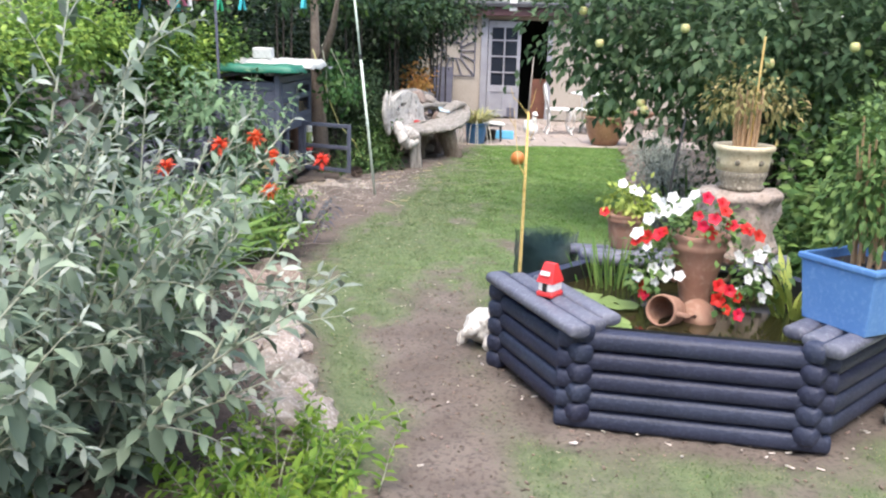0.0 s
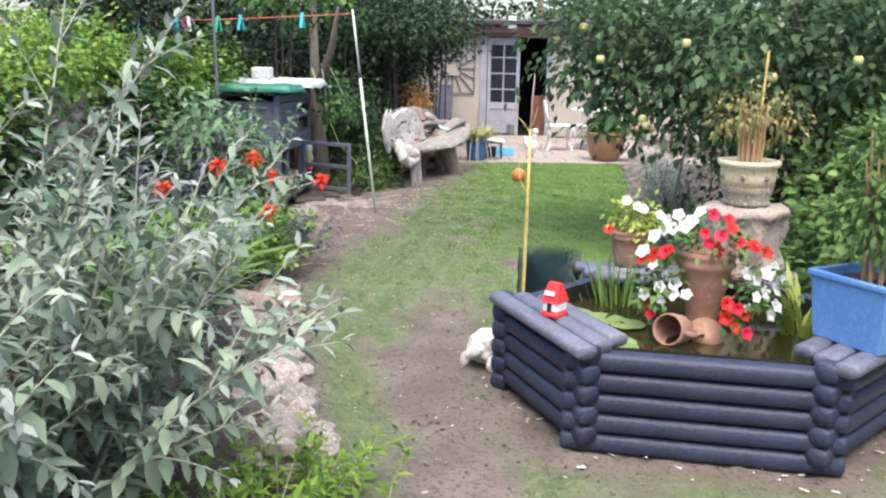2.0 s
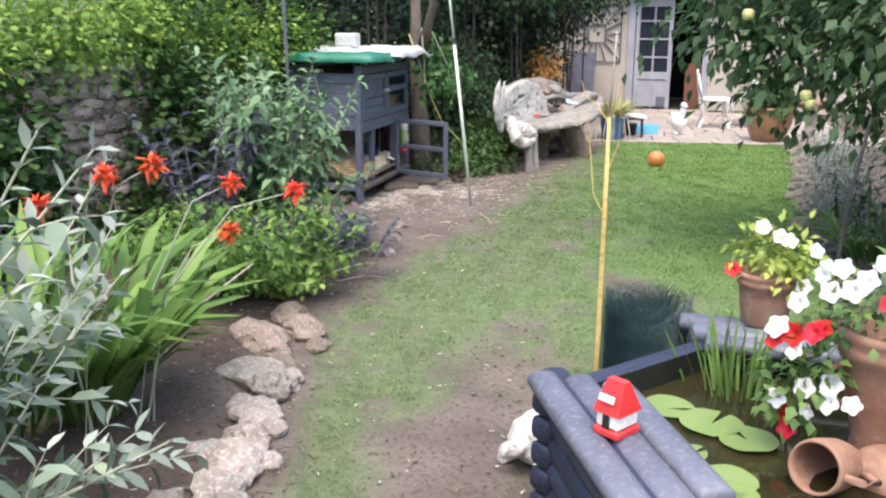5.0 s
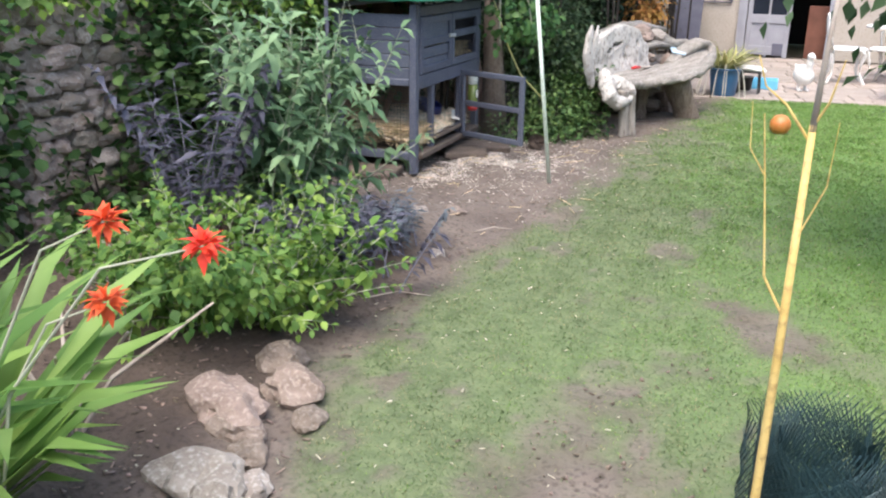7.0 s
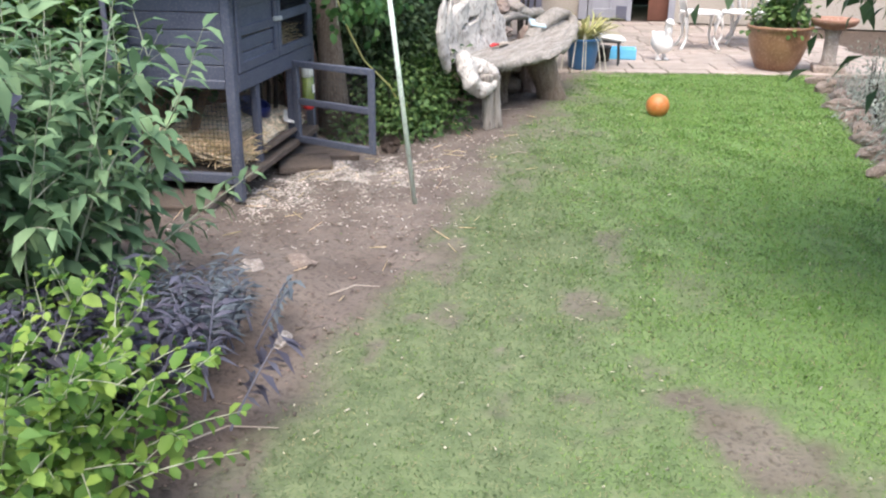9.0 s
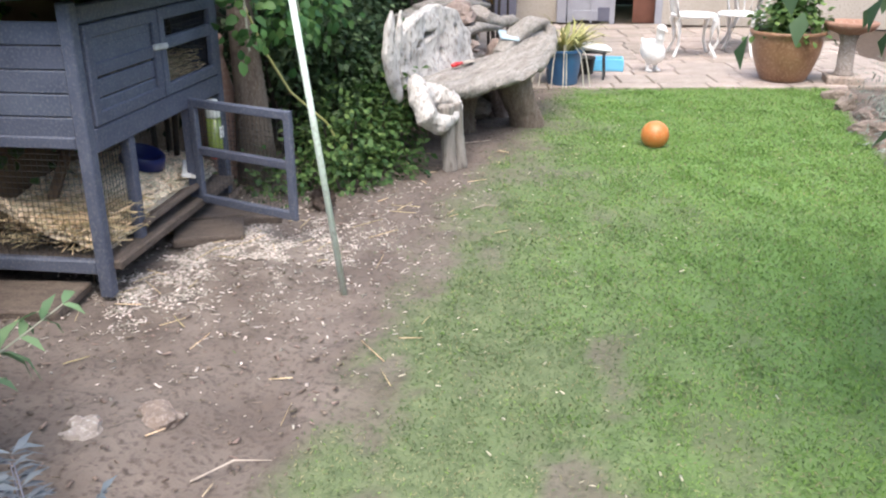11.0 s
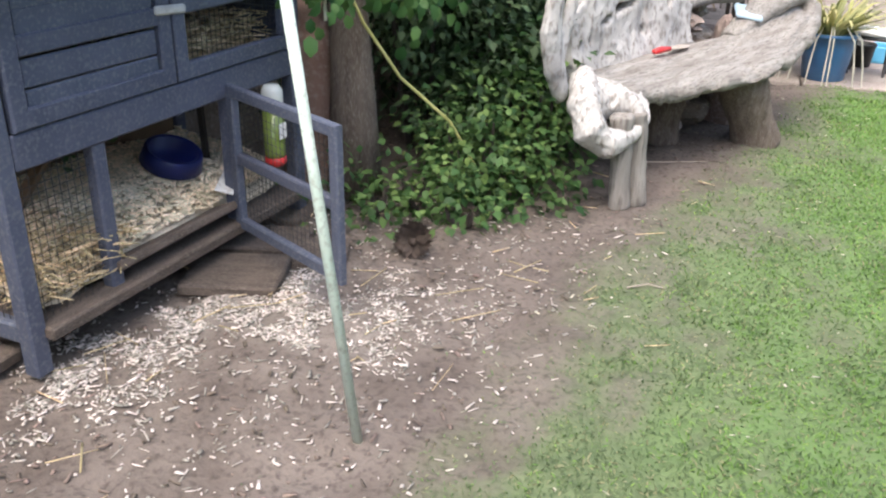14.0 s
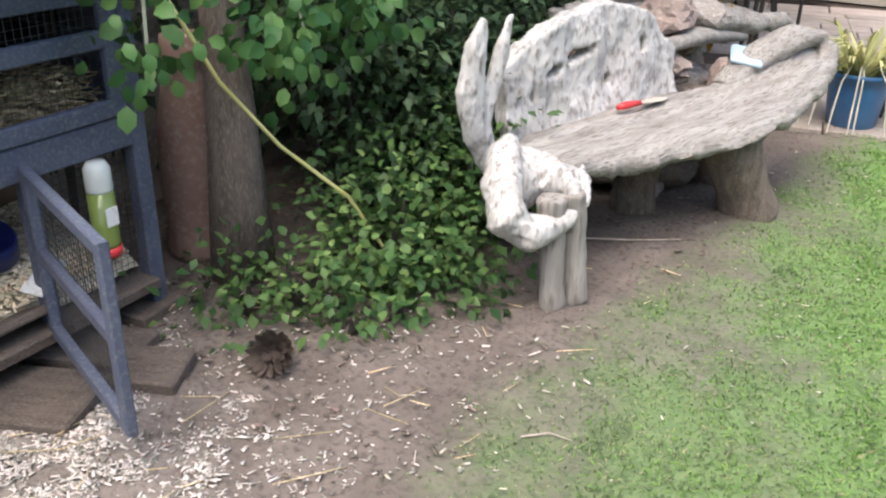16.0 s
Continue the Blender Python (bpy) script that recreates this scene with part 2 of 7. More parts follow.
L_STRAWGRASS = leaf_mat("dry_lawn_grass", (0.19, 0.20, 0.10), (0.29, 0.28, 0.16), 0.75, 0.2, 0.15)
L_LIMEHEDGE = leaf_mat("sunny_lime_leaves", (0.135, 0.25, 0.045), (0.27, 0.40, 0.085), 0.5, 0.4, 0.35)
L_SILVER = leaf_mat("silver_young_leaves", (0.22, 0.265, 0.215), (0.37, 0.40, 0.345), 0.65, 0.3, 0.15)
L_PAD = leaf_mat("lily_pad_green", (0.16, 0.24, 0.07), (0.24, 0.32, 0.12), 0.35, 0.15, 0.1)


# ---- geometry helpers ----
def tri_mesh(name, v, t, smooth=False):
    v, t = np.asarray(v, dtype=np.float32), np.asarray(t, dtype=np.int32)
    me = bpy.data.meshes.new(name)
    me.vertices.add(len(v))
    me.vertices.foreach_set("co", v.ravel())
    me.loops.add(t.size)
    me.loops.foreach_set("vertex_index", t.ravel())
    me.polygons.add(len(t))
    me.polygons.foreach_set("loop_start", np.arange(0, t.size, 3, dtype=np.int32))
    me.polygons.foreach_set("loop_total", np.full(len(t), 3, dtype=np.int32))
    if smooth:
        me.polygons.foreach_set("use_smooth", np.ones(len(t), dtype=bool))
    me.update(calc_edges=True)
    return me


class Geo:
    """A mesh in the making."""

    def __init__(self):
        self.v, self.f = [], []

    def add(self, verts, faces):
        k = len(self.v)
        self.v += [tuple(p) for p in verts]
        self.f += [tuple(i + k for i in f) for f in faces]
        return self

    def box(self, c, s, ch=0.006, m=None):
        """A box with chamfered edges: centre, size, chamfer, own turn."""
        h = [x / 2 for x in s]
        ch = min(ch, 0.45 * min(s))
        idx, vs = {}, []
        for sx in (-1, 1):
            for sy in (-1, 1):
                for sz in (-1, 1):
                    for a in range(3):
                        p = [sx * h[0], sy * h[1], sz * h[2]]
                        for b in range(3):
                            if b != a:
                                p[b] -= (sx, sy, sz)[b] * ch
                        idx[(sx, sy, sz, a)] = len(vs)
                        vs.append(Vector(p))
        fs = []
        for a in range(3):
            b, c2 = (a + 1) % 3, (a + 2) % 3
            for s1 in (-1, 1):
                quad = []
                for u, w in ((-1, -1), (1, -1), (1, 1), (-1, 1)):
                    k = [0, 0, 0]
                    k[a], k[b], k[c2] = s1, u, w
                    quad.append(idx[(*k, a)])
                fs.append(quad if s1 > 0 else quad[::-1])
            for u in (-1, 1):
                for w in (-1, 1):
                    k0, k1 = [0, 0, 0], [0, 0, 0]
                    k0[a], k1[a] = -1, 1
                    for k in (k0, k1):
                        k[b], k[c2] = u, w
                    q = [idx[(*k0, b)], idx[(*k1, b)], idx[(*k1, c2)], idx[(*k0, c2)]]
                    fs.append(q if u * w < 0 else q[::-1])
        for sx in (-1, 1):
            for sy in (-1, 1):
                for sz in (-1, 1):
                    q = [idx[(sx, sy, sz, a)] for a in range(3)]
                    fs.append(q if sx * sy * sz > 0 else q[::-1])
        m = m or Matrix.Identity(4)
        return self.add([Vector(c) + (m @ p) for p in vs], fs)

    def tube(self, pts, rad, seg=8, flat=1.0, up=(0, 0, 1), cap=True, square=1.0):
        """A tube along points; flat squeezes it across 'up'."""
        pts = [Vector(p) for p in pts]
        if not hasattr(rad, "__len__"):
            rad = [rad] * len(pts)
        vs, fs = [], []
        for i, p in enumerate(pts):
            d = (pts[min(i + 1, len(pts) - 1)] - pts[max(i - 1, 0)]).normalized()
            u = Vector(up)
            if abs(d.dot(u)) > 0.98:
                u = Vector((1, 0, 0))
            a = d.cross(u).normalized()
            b = a.cross(d)
            for k in range(seg):
                w = 2 * math.pi * k / seg
                c, s = math.cos(w), math.sin(w)
                c, s = math.copysign(abs(c) ** square, c), math.copysign(abs(s) ** square, s)
                vs.append(p + a * rad[i] * c + b * rad[i] * flat * s)
        for i in range(len(pts) - 1):
            for k in range(seg):
                k2 = (k + 1) % seg
                fs.append((i * seg + k, i * seg + k2, (i + 1) * seg + k2, (i + 1) * seg + k))
        if cap:
            fs.append(tuple(range(seg))[::-1])
            fs.append(tuple((len(pts) - 1) * seg + k for k in range(seg)))
        return self.add(vs, fs)

    def lathe(self, profile, seg=28, c=(0, 0, 0), wob=0.0):
        vs, fs = [], []
        for r, z in profile:
            for k in range(seg):
                w = 2 * math.pi * k / seg
                q = r * (1 + wob * noise.noise((math.cos(w) * 2, math.sin(w) * 2, z * 9)))
                vs.append((c[0] + q * math.cos(w), c[1] + q * math.sin(w), c[2] + z))
        for i in range(len(profile) - 1):
            for k in range(seg):
                k2 = (k + 1) % seg
                fs.append((i * seg + k, i * seg + k2, (i + 1) * seg + k2, (i + 1) * seg + k))
        fs.append(tuple(range(seg))[::-1])
        fs.append(tuple((len(profile) - 1) * seg + k for k in range(seg)))
        return self.add(vs, fs)

    def ball(self, c, r, seg=12, rings=8, m=None):
        prof = [(max(1e-3, math.sin(math.pi * i / rings)), -math.cos(math.pi * i / rings)) for i in range(rings + 1)]
        g = Geo().lathe(prof, seg)
        rr = Vector(r) if hasattr(r, "__len__") else Vector((r, r, r))
        m = m or Matrix.Identity(4)
        return self.add([Vector(c) + m @ Vector((p[0] * rr[0], p[1] * rr[1], p[2] * rr[2])) for p in g.v], g.f)

    def wobble(self, amp, freq, seed=0.0):
        self.v = [tuple(Vector(p) + amp * noise.noise_vector(Vector(p) * freq + Vector((seed, seed, seed)))) for p in self.v]
        return self

    def obj(self, name, material, parent=None, label="", smooth=False, m=None):
        me = bpy.data.meshes.new(name)
        me.from_pydata(self.v, [], self.f)
        if smooth:
            me.polygons.foreach_set("use_smooth", [True] * len(me.polygons))
        me.materials.append(material)
        ob = new(name, me)
        if m is not None:
            ob.matrix_basis = m
        if parent is not None:
            ob.parent = parent
        if label:
            ob["label"] = label
        return ob


def mesh_part(name, me, material, parent=None, label="", m=None):
    if material is not None and not me.materials:
        me.materials.append(material)
    ob = new(name, me)
    if m is not None:
        ob.matrix_basis = m
    if parent is not None:
        ob.parent = parent
    if label:
        ob["label"] = label
    return ob


def thing(name, label, category, m, group="", kind=""):
    ob = new(name)
    ob.empty_display_size = 0.1
    ob.matrix_basis = m
    return tagged(ob, label, category, group, kind)


LEAF = {  # rows along the blade: (how far, half width)
    "lance": ((0.22, 0.8), (0.55, 1.0)),
    "round": ((0.30, 0.95), (0.68, 0.90)),
    "small": ((0.42, 1.0),),
    "blade": ((0.35, 1.0), (0.75, 0.75)),
}


def unit(a):
    return a / np.maximum(np.linalg.norm(a, axis=-1, keepdims=True), 1e-9)


def leaf_mesh(name, P, D, L, W, shape="lance", bend=0.25, fold=0.25, up=None):
    """Many leaves in one mesh: places, directions, lengths, half widths."""
    P, D = np.asarray(P, float), unit(np.asarray(D, float))
    n = len(P)
    L, W = np.broadcast_to(L, n)[:, None], np.broadcast_to(W, n)[:, None]
    ref = np.tile((0.0, 0.0, 1.0), (n, 1)) if up is None else np.asarray(up, float)
    ref = ref + rng.normal(0, 0.25, (n, 3))
    S = unit(np.cross(D, ref))
    U = np.cross(S, D)
    rows = LEAF[shape]
    cols = [P]
    for s, w in rows:
        c = P + D * L * s - U * L * bend * s * s
        cols += [c - S * W * w + U * W * fold, c, c + S * W * w + U * W * fold]
    cols.append(P + D * L * (1 - 0.3 * bend) - U * L * bend)
    V = np.stack(cols, 1)
    k = V.shape[1]
    T = [(0, 2, 1), (0, 3, 2)]
    for i in range(len(rows) - 1):
        a = 1 + 3 * i
        b = a + 3
        T += [(a, a + 1, b + 1), (a, b + 1, b), (a + 1, a + 2, b + 2), (a + 1, b + 2, b + 1)]
    a = 1 + 3 * (len(rows) - 1)
    T += [(a, a + 1, k - 1), (a + 1, a + 2, k - 1)]
    T = np.array(T)[None] + (np.arange(n) * k)[:, None, None]
    return tri_mesh(name, V.reshape(-1, 3), T.reshape(-1, 3), smooth=False)


def cloud(n, blobs, clump=0.14, per=14, shell=0.45, down=0.25):
    """Places and directions of leaves in clumps round the skins of ellipsoids (cx, cy, cz, rx, ry, rz)."""
    B = np.array(blobs, float)
    area = B[:, 3] * B[:, 4] + B[:, 4] * B[:, 5] + B[:, 3] * B[:, 5]
    nc = max(1, n // per)
    which = rng.choice(len(B), nc, p=area / area.sum())
    d = unit(rng.normal(size=(nc, 3)))
    r = 1 - shell * rng.random(nc) ** 1.5 + 0.12 * rng.normal(size=nc)
    C = B[which, :3] + d * B[which, 3:] * r[:, None]
    ci = rng.integers(0, nc, n)
    off = rng.normal(0, clump, (n, 3))
    D = unit(d[ci]) * 0.6 + unit(off) * 0.6 + rng.normal(0, 0.4, (n, 3))
    D[:, 2] -= down
    return C[ci] + off, D


def stems_with_leaves(n_stems,  height, spread, leaf, width, gap, base_r=0.12, lean=(0, 0), twigs=3, start=0.15, rise=0.5, thick=0.006, droop=0.35, arching=()):
    """Arching stems from one base with pairs of leaves and side twigs. Gives (stem Geo, leaf places, directions, lengths)."""
    g, P, D, L = Geo(), [], [], []

    def shoot(p0, d0, length, r, first, sag):
        k = max(4, int(length / 0.1))
        pts, p, d = [Vector(p0)], Vector(p0), Vector(d0).normalized()
        for i in range(k):
            d = (d + Vector((rng.normal(0, 0.05), rng.normal(0, 0.05), -sag / k))).normalized()
            p = p + d * (length / k)
            pts.append(p.copy())
        g.tube(pts, [r * (1 - 0.8 * i / k) for i in range(k + 1)], 5)
        m, turn = int(length / gap), rng.random() * 6
        for i in range(m + 1):
            f = first + (1 - first) * i / max(1, m)
            a = min(f * k, k - 1e-3)
            j = int(a)
            q = pts[j].lerp(pts[j + 1], a - j)
            ax = (pts[j + 1] - pts[j]).normalized()
            side = ax.cross(Vector((0.3, 0.2, 1))).normalized()
            turn += 1.57
            for s in (0, math.pi):
                out = Matrix.Rotation(turn + s + rng.normal(0, 0.3), 3, ax) @ side
                P.append(q)
                D.append(out + ax * (0.5 + 0.6 * f) + Vector((0, 0, -0.15)))
                L.append(leaf * (1.05 - 0.55 * f) * rng.uniform(0.75, 1.2))
        return pts

    for s in range(n_stems):
        w = 2 * math.pi * (s + rng.random()) / n_stems
        o = spread * math.sqrt(rng.random())
        d = Vector((math.cos(w) * o + lean[0], math.sin(w) * o + lean[1], 1))
        p0 = Vector((math.cos(w) * base_r * rng.random(), math.sin(w) * base_r * rng.random(), 0))
        ln = height * rng.uniform(0.75, 1.1)
        pts = shoot(p0, d, ln, thick, start, droop * (0.5 + o))
        for _ in range(twigs):
            j = int(len(pts) * rng.uniform(rise * 0.5, 0.85))
            ax = (pts[j] - pts[j - 1]).normalized()
            side = Matrix.Rotation(rng.random() * 6.28, 3, ax) @ ax.cross(Vector((0.1, 0.3, 1))).normalized()
            shoot(pts[j], ax * 0.8 + side * 0.7, ln * rng.uniform(0.15, 0.32), thick * 0.5, 0.1, droop)
    for dx, dy, dz, ln in arching:
        pts = shoot((0.15 * dx, 0.15 * dy, 0), (dx, dy, dz), ln, thick * 1.35, 0.12, 0.25)
        for j in range(4, len(pts) - 2, 2):
            ax = (pts[j] - pts[j - 1]).normalized()
            side = Matrix.Rotation(rng.random() * 6.28, 3, ax) @ ax.cross(Vector((0.1, 0.3, 1))).normalized()
            shoot(pts[j], ax * 0.9 + side * 0.6, ln * rng.uniform(0.10, 0.20), thick * 0.4, 0.1, droop)
    return g, np.array(P), np.array(D), np.array(L)


def leafy_plant(name, label, category, at, stem_material, leaf_material, shape, ratio, bend, group="", **kw):
    t = thing(name, label, category, pose(*at), group)
    g, P, D, L = stems_with_leaves(**kw)
    tagged(g.obj("stem", stem_material, t), kind="stuff")
    old = L > np.median(L) * (0.84 if leaf_material == L_BUDD else 0.0)
    tagged(mesh_part("foliage", leaf_mesh("foliage", P[old], D[old], L[old], L[old] * ratio, shape, bend), leaf_material, t), kind="stuff")
    if not old.all():
        tagged(mesh_part("young_foliage", leaf_mesh("young_foliage", P[~old], D[~old], L[~old], L[~old] * ratio, shape, bend * 0.5), L_SILVER, t, "silvery felted young leaves"), kind="stuff")
    return t


def rock(name, at, size, seed, material, label="", category="stone", group=""):
    bm = bmesh.new()
    bmesh.ops.create_icosphere(bm, subdivisions=3, radius=0.5)
    for v in bm.verts:
        p = v.co.copy()
        q = p * 2.1 + Vector((seed * 3.7, seed * 1.3, seed * 7.1))
        v.co = p * (1 + 0.45 * noise.noise(q) + 0.22 * noise.noise(q * 2.7) + 0.08 * noise.noise(q * 7))
        v.co = Vector((v.co.x * size[0], v.co.y * size[1], max(v.co.z, -0.32) * size[2]))
    me = bpy.data.meshes.new(name)
    bm.to_mesh(me)
    bm.free()
    me.materials.append(material)
    ob = new(name, me)
    ob.matrix_basis = pose(at[0], at[1], at[2] + 0.30 * size[2], 0, 0, seed * 77 % 360)
    if category:
        tagged(ob, label, category, group)
    return ob


# ---- ground: one sheet, lawn and bare soil ----
LEFT_Y = (2.4, 3.0, 3.6, 4.2, 4.8, 5.5, 6.3, 7.0, 7.6, 8.3, 8.8, 9.5, 10.3, 11.4, 12.4, 13.5)
LEFT_X = (-0.98, -1.05, -1.20, -1.45, -1.75, -2.06, -2.02, -2.11, -2.09, -2.20, -2.22, -2.24, -2.22, -2.16, -2.14, -2.10)
RIGHT_Y = (4.8, 6.0, 8.0, 10.0, 12.8, 14.2)
RIGHT_X = (0.62, 0.60, 0.48, 0.36, 0.33, 0.38)
POND = ((-0.06, 3.50), (0.90, 3.49), (1.36, 4.12), (0.92, 4.80), (-0.03, 4.75), (-0.44, 4.13))


def patio_edge(x):
    return 13.47 + 0.244 * (x + 2.13)


def seg_dist(x, y, a, b):
    ax, ay, bx, by = *a, *b
    t = np.clip(((x - ax) * (bx - ax) + (y - ay) * (by - ay)) / ((bx - ax) ** 2 + (by - ay) ** 2), 0, 1)
    return np.hypot(x - ax - t * (bx - ax), y - ay - t * (by - ay))


def chain_dist(x, y, pts):
    return np.min([seg_dist(x, y, a, b) for a, b in zip(pts, pts[1:])], axis=0)


def step(a, b, x):
    t = np.clip((x - a) / (b - a), 0, 1)
    return t * t * (3 - 2 * t)


WAVES = [(rng.uniform(1, 9), rng.uniform(0, 6.28), rng.uniform(0, 6.28)) for _ in range(26)]


def ripple(x, y):
    """Smooth uneven field of about -1 to 1."""
    s = 0
    for f, a, ph in WAVES:
        s = s + np.sin(f * (x * math.cos(a) + y * math.sin(a)) * 1.7 + ph) / math.sqrt(f)
    return s / 4.2


def lawn(x, y):
    """How grassy the ground is, 0 to 1."""
    r = ripple(x, y)
    left = step(-0.10, 0.16, x - np.interp(y, LEFT_Y, LEFT_X) + 0.10 * r)
    right = step(-0.02, 0.10, np.where(y > 4.8, np.interp(y, RIGHT_Y, RIGHT_X), 9.0) - x)
    far = step(0.0, 0.05, patio_edge(x) - y)
    path = 1 - step(0.18, 0.42, chain_dist(x, y, ((-0.6, 1.5), (-0.55, 2.6), (-0.6, 3.5), (-0.85, 4.3), (-0.92, 5.2))) + 0.16 * r)
    path = path * (1 - 0.75 * step(4.7, 6.0, y))
    apron = 1 - step(0.10, 0.38, chain_dist(x, y, POND + POND[:1]) + 0.10 * r)
    bare = 0.9 * (1 - step(0.0, 0.22, chain_dist(x, y, ((-0.86, 6.95), (-0.66, 6.78), (-0.50, 6.62))) + 0.16 * ripple(x * 3, y * 3)))
    bare2 = 0.85 * (1 - step(0.02, 0.26, chain_dist(x, y, ((-1.05, 5.1), (-1.05, 5.8))) + 0.18 * ripple(x * 3, y * 3)))
    thin = 0.68 * (1 - step(-0.05, 0.62, x - np.interp(y, LEFT_Y, LEFT_X) + 0.30 * ripple(x * 2.7, y * 2.7) + 0.30 * ripple(x * 7.0, y * 7.0))) * step(8.2, 9.0, y)
    near = 0.9 * step(-0.15, 0.25, ripple(x * 2 + 1, y * 2)) * (1 - step(3.2, 3.6, y)) * step(-0.6, -0.1, x)
    spots = 0.8 * step(0.2, 0.7, 0.6 * ripple(x * 2.2 + 3, y * 1.6) + 0.5 * ripple(x * 5.3, y * 4.1 + 2)) * (1 - 0.8 * lushness(x, y))
    outside = np.maximum(np.maximum(step(0.0, 0.5, -4.8 - x), step(0.0, 0.5, x - 3.7)), step(0.0, 0.5, y - 22.0))
    k = (1 - spots) * left * right * far * (1 - np.clip(path, 0, 1)) * (1 - apron) * (1 - bare) * (1 - bare2) * (1 - thin) * (1 - near * 0.5)
    return np.clip(np.maximum(k, 0.85 * outside), 0, 1)


def lushness(x, y):
    return step(-1.75, 0.15, x + 0.30 * ripple(x, y) + 0.12 * ripple(x * 3, y * 3) + 0.32 * (y - 8.4) * (y > 8.4)) * step(4.2, 8.2, y + 0.5 * ripple(y, x))


xs = np.concatenate(([-400, -90, -30, -12, -7, -5.2], np.arange(-4.6, 2.6, 0.045), [3.2, 4.5, 8, 20, 60, 400]))
ys = np.concatenate(([-400, -60, -15, -5, -1, 0.8], np.arange(1.6, 14.4, 0.045), [15, 17, 19, 24, 40, 120, 500]))
GX, GY = np.meshgrid(xs, ys)
near_k = step(-4.9, -4.4, GX) * step(-3.0, -2.4, -GX) * step(1.2, 1.8, GY) * step(-15.5, -14.4, -GY)
soilness = 1 - lawn(GX, GY)
GZ = near_k * (0.010 * ripple(GX * 2.3, GY * 2.3) * (0.5 + soilness) + soilness * 0.006 * rng.normal(0, 1, GX.shape))
GZ += near_k * 0.05 * step(0.10, 0.5, np.interp(GY, LEFT_Y, LEFT_X) - GX) * step(-8.3, -7.4, -GY)
GZ = np.where(patio_edge(GX) < GY + 0.06, -0.03, GZ)
nx, ny = len(xs), len(ys)
q = (np.arange(ny - 1)[:, None] * nx + np.arange(nx - 1)[None]).ravel()
tris = np.concatenate((np.stack((q, q + 1, q + nx + 1), 1), np.stack((q, q + nx + 1, q + nx), 1)))
me = tri_mesh("ground", np.stack((GX.ravel(), GY.ravel(), GZ.ravel()), 1), tris, True)
att = me.attributes.new("grassy", "FLOAT", "POINT")
att.data.foreach_set("value", lawn(GX, GY).ravel().astype(np.float32))
att = me.attributes.new("lush", "FLOAT", "POINT")
att.data.foreach_set("value", lushness(GX, GY).ravel().astype(np.float32))
att = me.attributes.new("dust", "FLOAT", "POINT")
att.data.foreach_set("value", np.clip(np.exp(-((GX + 3.0) / 0.40) ** 2 - ((GY - 9.05) / 0.5) ** 2) * (0.45 + 0.8 * ripple(GX * 3.1, GY * 3.1)), 0, 1).ravel().astype(np.float32))
att = me.attributes.new("bed", "FLOAT", "POINT")
att.data.foreach_set("value", (step(-0.05, 0.25, np.interp(GY, LEFT_Y, LEFT_X) - 0.12 - GX + 0.12 * ripple(GX, GY)) * step(-7.4, -6.6, -GY)).ravel().astype(np.float32))
M_GROUND = mat("earth_and_turf", (0.106, 0.083, 0.069), (0.170, 0.139, 0.118), (0.066, 0.051, 0.042), 0.97, 3.2, 45, 0.9, coord="World")
nt = M_GROUND.node_tree
gb = nt.nodes["Principled BSDF"]
soil_out = gb.inputs["Base Color"].links[0].from_socket
an = nt.nodes.new("ShaderNodeAttribute")
an.attribute_name = "grassy"
tn, tr_ = nt.nodes.new("ShaderNodeTexNoise"), nt.nodes.new("ShaderNodeValToRGB")
tn.inputs["Scale"].default_value, tn.inputs["Detail"].default_value = 11, 12
geo_in = nt.nodes.new("ShaderNodeNewGeometry")
nt.links.new(geo_in.outputs["Position"], tn.inputs["Vector"])
tr_.color_ramp.elements[0].position, tr_.color_ramp.elements[0].color = 0.34, (0.092, 0.126, 0.058, 1)
tr_.color_ramp.elements[1].position, tr_.color_ramp.elements[1].color = 0.66, (0.152, 0.188, 0.090, 1)
nt.links.new(tn.outputs["Fac"], tr_.inputs[0])
mx = nt.nodes.new("ShaderNodeMix")
mx.data_type = "RGBA"
nt.links.new(an.outputs["Fac"], mx.inputs[0])
an3 = nt.nodes.new("ShaderNodeAttribute")
an3.attribute_name = "bed"
bd = nt.nodes.new("ShaderNodeMix")
bd.data_type = "RGBA"
bd.blend_type = "MULTIPLY"
bd.inputs[7].default_value = (0.60, 0.55, 0.52, 1)
nt.links.new(an3.outputs["Fac"], bd.inputs[0])
nt.links.new(soil_out, bd.inputs[6])
an4 = nt.nodes.new("ShaderNodeAttribute")
an4.attribute_name = "dust"
dn, dm = nt.nodes.new("ShaderNodeTexNoise"), nt.nodes.new("ShaderNodeMath")
dn.inputs["Scale"].default_value, dn.inputs["Detail"].default_value = 55, 6
dm.operation = "MULTIPLY"
nt.links.new(an4.outputs["Fac"], dm.inputs[0])
nt.links.new(geo_in.outputs["Position"], dn.inputs["Vector"])
nt.links.new(dn.outputs["Fac"], dm.inputs[1])
du = nt.nodes.new("ShaderNodeMix")
du.data_type = "RGBA"
du.inputs[7].default_value = (0.46, 0.41, 0.35, 1)
nt.links.new(dm.outputs[0], du.inputs[0])
nt.links.new(bd.outputs[2], du.inputs[6])
nt.links.new(du.outputs[2], mx.inputs[6])
an2 = nt.nodes.new("ShaderNodeAttribute")
an2.attribute_name = "lush"
lg = nt.nodes.new("ShaderNodeMix")
lg.data_type = "RGBA"
nt.links.new(an2.outputs["Fac"], lg.inputs[0])
nt.links.new(tr_.outputs[0], lg.inputs[6])
lg.inputs[7].default_value = (0.142, 0.250, 0.066, 1)
